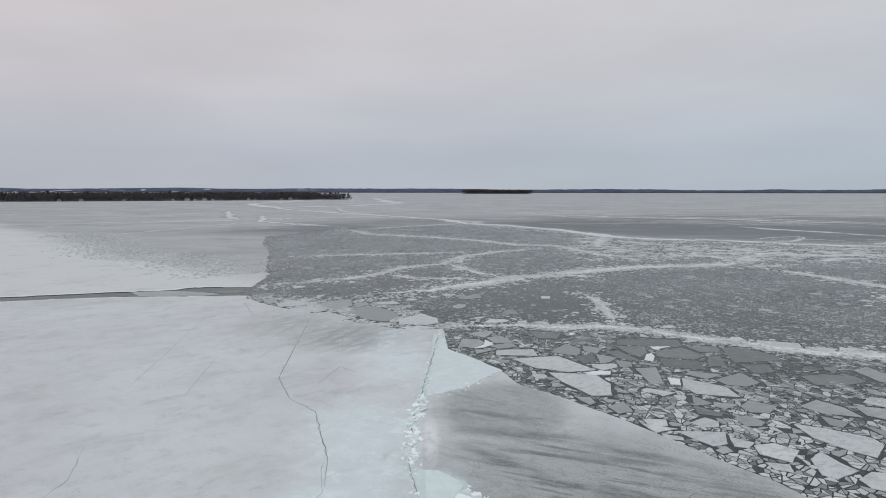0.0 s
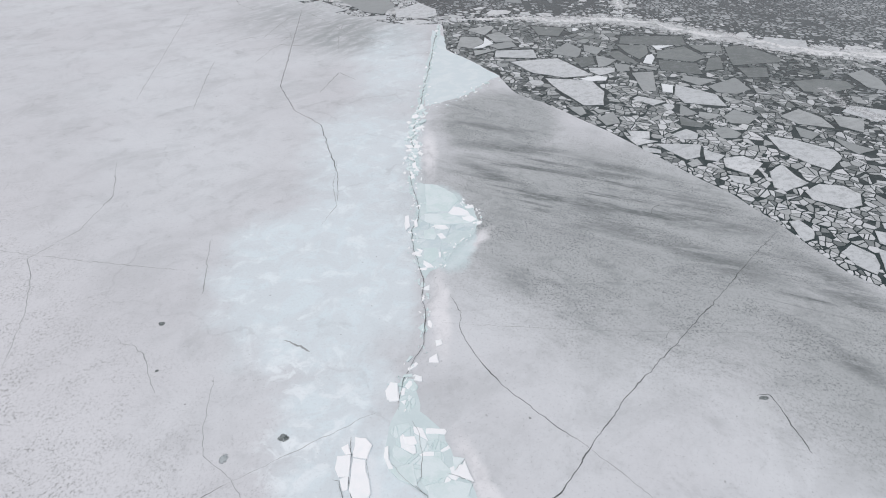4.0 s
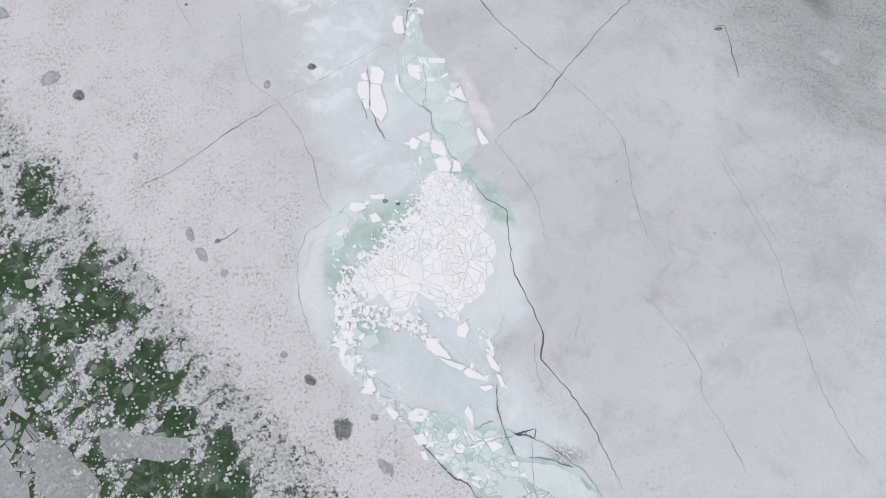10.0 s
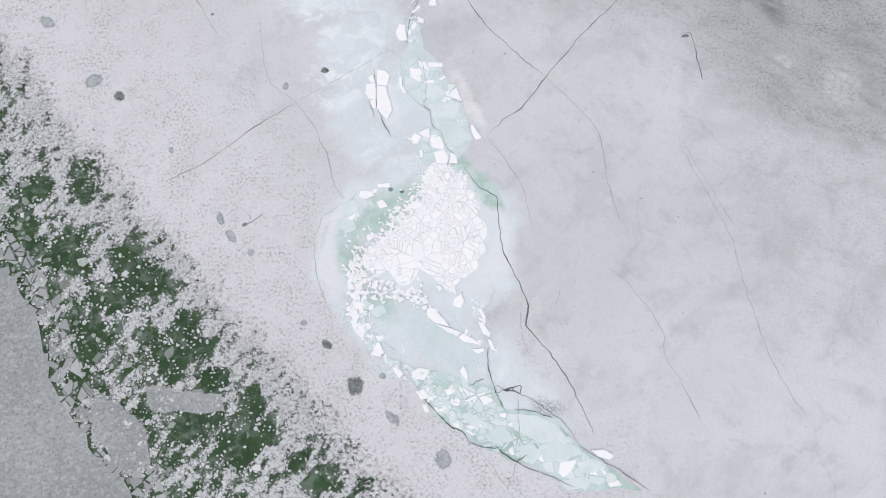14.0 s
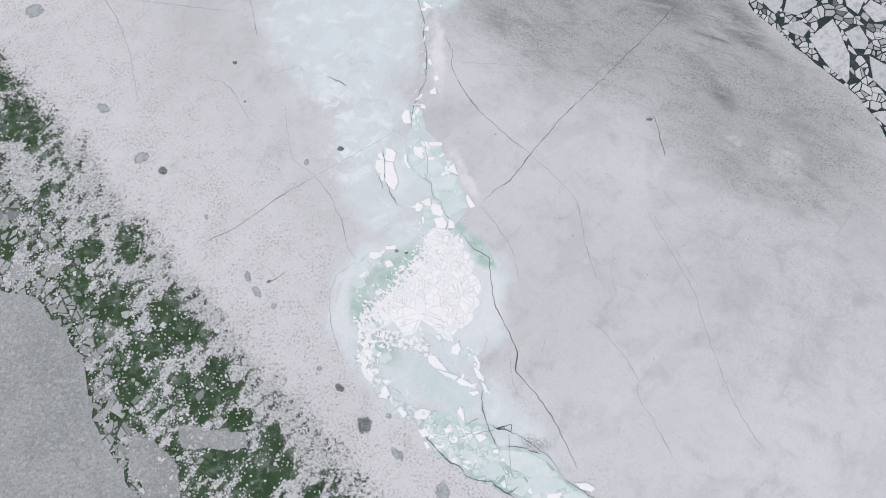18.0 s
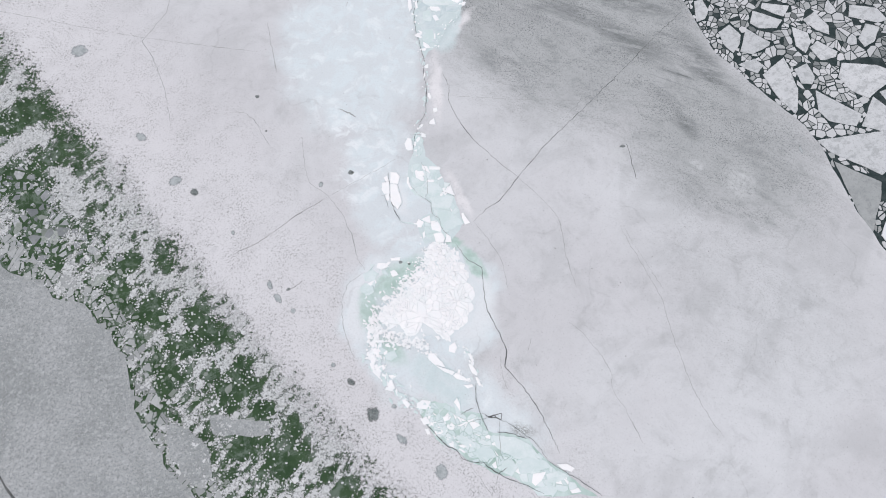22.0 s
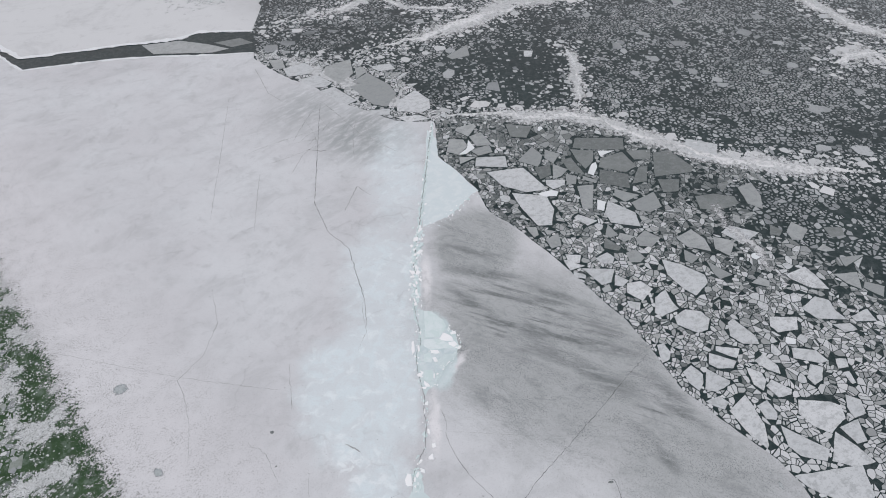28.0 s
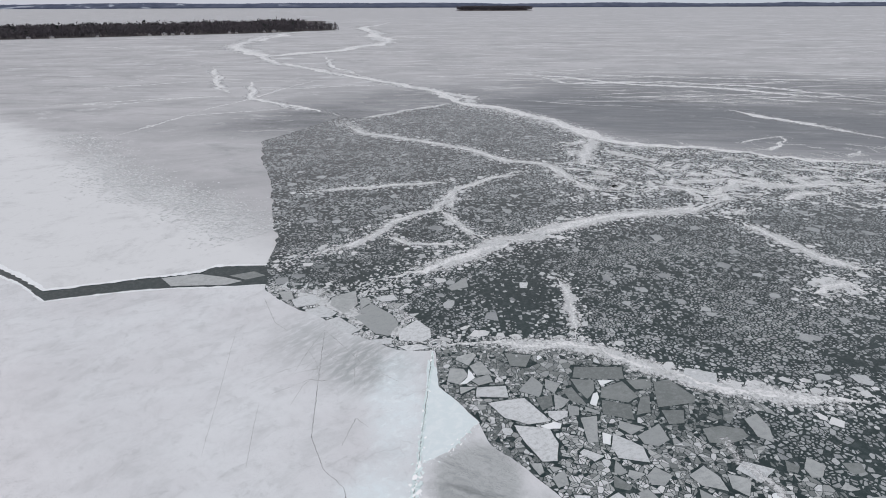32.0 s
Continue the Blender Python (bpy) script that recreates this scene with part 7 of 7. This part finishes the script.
string_of_slabs("pressure_ridge", [(-1.4, 68.6), (2.3, 70.6), (5.0, 74.2), (7.4, 77.6)], 60, lambda u: 0.5, (0.1, 0.32), 0.5, "white crumbs along the rim of a wet wedge")
string_of_slabs("pressure_ridge", MID_RING, 24, lambda u: 0.4, (0.14, 0.5), 0.3, "rim of small white ice blocks round green meltwater")
string_of_slabs("pressure_ridge", [(1.6, 46.6), (3.2, 45.3), (3.5, 42.8), (2.9, 40.9), (1.4, 39), (-0.2, 36.4)], 60, lambda u: 0.22, (0.10, 0.28), 0.7, "edge of a sunken pool with tilted white ice")
ribbon("wet_seam", RIDGE[:9], 1.0, 0.009, BED, main_sheet, 0.5, 0.4, "wet blue-green seam along the ridge")
ribbon("crack", RIDGE[:7], 0.13, 0.012, CRACK, main_sheet, 0.5, 0.4)

# a belt of broken snow crust on the pale far ice
belt = []
for _ in range(5200):
    f = rng.random() ** 0.6
    x, y, o = -216 + 156 * f, 324 - 158 * f + 7 * math.sin(f * 9), rng.gauss(0, 7.5)
    belt.append(chip(x + 0.71 * o, y + 0.70 * o, rng.uniform(0.25, 1.0) * (0.6 + 0.5 * (1 - f)), squash=rng.uniform(0.4, 0.9)))
tagged(new("snow_crust", plates("snow_crust", belt, [rng.uniform(0.03, 0.16) for _ in belt], 0.12, BRASH_PALE, 0.08)), "belt of broken snow crust on pale lake ice", "snow", kind="stuff")

# thin white drift lines on the far ice
verts, faces = [], []
for _ in range(230):
    y = 430 + 2300 * rng.random() ** 1.7
    x = rng.uniform(-0.62, 0.72) * y
    if y < 520 and x < 60:
        continue
    l, a, w0 = rng.uniform(0.08, 0.42) * y, radians(rng.gauss(-6, 11)), y * rng.uniform(0.0008, 0.0034)
    line = rough([(x, y), (x + l * 0.5 * math.cos(a), y + l * 0.5 * math.sin(a) + rng.uniform(-0.02, 0.02) * y), (x + l * math.cos(a), y + l * math.sin(a))], l / 26, l / 40, seed=y)
    for i, (px_, py_) in enumerate(line):
        f = i / (len(line) - 1)
        w = w0 * (0.3 + 1.4 * abs(noise.noise(Vector((px_, py_, 9)) / (l / 9)))) * min(1, 6 * f, 6 * (1 - f))
        verts += [(px_, py_ - w, 0.03), (px_, py_ + w, 0.03)]
        if i:
            k = len(verts)
            faces.append((k - 4, k - 2, k - 1, k - 3))
tagged(new("drift_lines", mesh_of("drift_lines", verts, faces, BAND)), "thin white snow drifts along refrozen cracks far off", "snow", kind="stuff")

# ---- far shores ----
def woods(name, spots, low, high, label, shade):
    """A far wood of bare trees: tapered trunks and ragged crowns, in one mesh."""
    verts, faces = [], []
    for x, y, z in spots:
        h = rng.uniform(low, high)
        w = h * rng.uniform(0.2, 0.34)
        a = len(verts)
        verts += [(x - 0.25, y, z), (x + 0.25, y, z), (x, y + 0.3, z), (x, y, z + h)]
        faces += [(a, a + 1, a + 3), (a + 1, a + 2, a + 3), (a + 2, a, a + 3)]
        for _ in range(8):
            b = len(verts)
            f = rng.uniform(0.08, 0.97)
            rr = w * (1.1 - abs(f - 0.55))
            cx, cy, cz, s = x + rng.uniform(-rr, rr), y + rng.uniform(-rr, rr), z + h * f, h * rng.uniform(0.09, 0.2)
            verts += [(cx + rng.uniform(-s, s), cy + rng.uniform(-s, s), cz + rng.uniform(-s, s * 1.4)) for _ in range(4)]
            faces += [(b, b + 1, b + 2), (b, b + 3, b + 1), (b + 1, b + 3, b + 2), (b, b + 2, b + 3)]
    tagged(new(name, mesh_of(name, verts, faces, shade)), label, "woods", kind="stuff")


POINT = [(-1388, 1045), (-1064, 1101), (-820, 1167), (-684, 1230), (-552, 1284), (-388, 1369), (-305, 1434), (-237, 1473), (-242, 1503), (-305, 1554), (-388, 1665), (-352, 1961), (-365, 2063), (-444, 2063), (-592, 1850), (-740, 1665), (-1018, 1443), (-1388, 1341)]


def land(name, outline, top, label, seed):
    """A low shore that rises from the ice to a gentle back."""
    out = rough(outline, 25, 9, closed=True, seed=seed)
    c = Vector((sum(p[0] for p in out) / len(out), sum(p[1] for p in out) / len(out), 0))
    rings, n = ((1.0, -0.1), (0.985, 0.9), (0.93, top * 0.4), (0.8, top * 0.8), (0.5, top)), len(out)
    verts = [(c.x + (x - c.x) * f, c.y + (y - c.y) * f, h) for f, h in rings for x, y in out] + [(c.x, c.y, top)]
    faces = [(r * n + i, r * n + (i + 1) % n, (r + 1) * n + (i + 1) % n, (r + 1) * n + i) for r in range(len(rings) - 1) for i in range(n)]
    faces += [((len(rings) - 1) * n + i, (len(rings) - 1) * n + (i + 1) % n, len(verts) - 1) for i in range(n)]
    tagged(new(name, mesh_of(name, verts, faces, LAND, True)), label, "land", kind="structure")
    return out


def stand(outline, count, z, front=0):
    q = np.array(outline)
    xs = nrg.uniform(q[:, 0].min(), q[:, 0].max(), count)
    ys = nrg.uniform(q[:, 1].min(), q[:, 1].max(), count)
    ok = inside(q, xs, ys) & (off_line(np.vstack([q, q[:1]]), xs, ys) > 1.5)
    if front:
        ok &= off_line(POINT[:9], xs, ys) < front
    return [(x, y, z) for x, y in zip(xs[ok], ys[ok])]


point_rim = land("ground", POINT, 7.0, "low wooded point with patchy snow", 21)
woods("far_woods", stand(point_rim, 24000, 1.5, 330), 10, 16, "bare grey-brown winter woods on the low point", WOODS)
woods("far_conifers", stand(point_rim, 700, 2.0, 400), 13, 18, "scattered dark conifers above the bare woods", CONIFER)
shore_line = rough(POINT[1:8], 9, 5, seed=31)
woods("shore_trees", [(x + rng.uniform(-3, 3), y + rng.uniform(4, 16), 0.4) for x, y in shore_line for _ in range(3)], 6, 12, "bare trees and brush along the frozen shore", WOODS)

ISLAND = [(110, 3600), (170, 3570), (300, 3555), (430, 3560), (520, 3585), (560, 3600), (500, 3660), (330, 3690), (190, 3670)]
island_rim = land("ground", ISLAND, 9.0, "small wooded island in the ice", 22)
woods("island_woods", stand(island_rim, 2600, 6.0), 13, 20, "dark trees on the small island", WOODS)

verts, faces, cols = [], [], 246
for i in range(cols):
    x = -4900 + 9800 * i / (cols - 1)
    q = Vector((x / 900, 0, 4))
    s = min(1, max(0, (1500 - x) / 3000))
    top = 29 + 9 * noise.noise(q) + 6 * noise.noise(q * 3.1) + 3.0 * noise.noise(q * 17) + 5 * s + rng.uniform(-0.9, 0.9)
    y = 4735 + 30 * noise.noise(q * 2 + Vector((0, 7, 0)))
    verts += [(x, y, -0.1), (x, y + 2, 9 + rng.uniform(-1, 1)), (x, y + 70, top * 0.75 + rng.uniform(-1, 1)), (x, y + 130, top), (x, y + 190, -0.1)]
    if i:
        o = (i - 1) * 5
        faces += [(o + k, o + k + 5, o + k + 6, o + k + 1) for k in range(4)]
tagged(new("far_shore", mesh_of("far_shore", verts, faces, HILLS)), "wooded hills along the far shore, coloured blue for distance haze", "shore", kind="structure")


# houses and sheds along the point
def box(bm, x0, y0, z0, x1, y1, z1):
    m = Matrix.LocRotScale(((x0 + x1) / 2, (y0 + y1) / 2, (z0 + z1) / 2), None, (x1 - x0, y1 - y0, z1 - z0))
    bmesh.ops.create_cube(bm, size=1, matrix=m)


def mesh_from(bm, name, material):
    me = bpy.data.meshes.new(name)
    bm.to_mesh(me)
    bm.free()
    me.materials.append(material)
    return me


def house(x, y, w, d, h, turn, label):
    t_ = tagged(new("house"), label, "house", "houses on the shore")
    t_.matrix_world = pose(x, y, 0.6, 0, 0, turn)
    bm = bmesh.new()
    box(bm, -w / 2, -d / 2, -0.6, w / 2, d / 2, h)
    part("wall", mesh_from(bm, "wall", HOUSE_WALL), t_)
    r = w * 0.28
    roof = [(-w / 2 - 0.4, -d / 2 - 0.4, h), (w / 2 + 0.4, -d / 2 - 0.4, h), (w / 2 + 0.4, d / 2 + 0.4, h), (-w / 2 - 0.4, d / 2 + 0.4, h), (0, -d / 2 - 0.4, h + r), (0, d / 2 + 0.4, h + r)]
    part("roof", mesh_of("roof", roof, [(0, 1, 4), (1, 2, 5, 4), (2, 3, 5), (3, 0, 4, 5), (0, 3, 2, 1)], HOUSE_ROOF), t_, "grey roof with old snow")
    for u in (-0.28, 0.28):
        bm = bmesh.new()
        box(bm, u * w - 0.6, -d / 2 - 0.05, h * 0.4, u * w + 0.6, -d / 2 + 0.02, h * 0.75)
        part("window", mesh_from(bm, "window", DARK_GLASS), t_)
    bm = bmesh.new()
    box(bm, -0.5, -d / 2 - 0.06, -0.5, 0.5, -d / 2 + 0.02, 1.6)
    part("door", mesh_from(bm, "door", HOUSE_ROOF), t_)


def on_shore(x):
    a, b = next((a, b) for a, b in zip(POINT, POINT[1:]) if a[0] <= x <= b[0])
    return a[1] + (x - a[0]) / (b[0] - a[0]) * (b[1] - a[1])


for x, w, h in ((-786, 8, 3), (-751, 10, 3.5), (-680, 7, 3), (-592, 9, 3.2), (-566, 13, 4.5), (-551, 8, 3), (-534, 12, 3.5), (-518, 7, 3), (-450, 9, 4), (-437, 7, 3), (-384, 8, 3.4), (-366, 12, 3.8), (-355, 7, 3)):
    house(x, on_shore(x) + 3, w * 0.75, 6, h * 0.8, rng.uniform(-25, 25) + 22, "small weathered lake house among bare trees on shore")
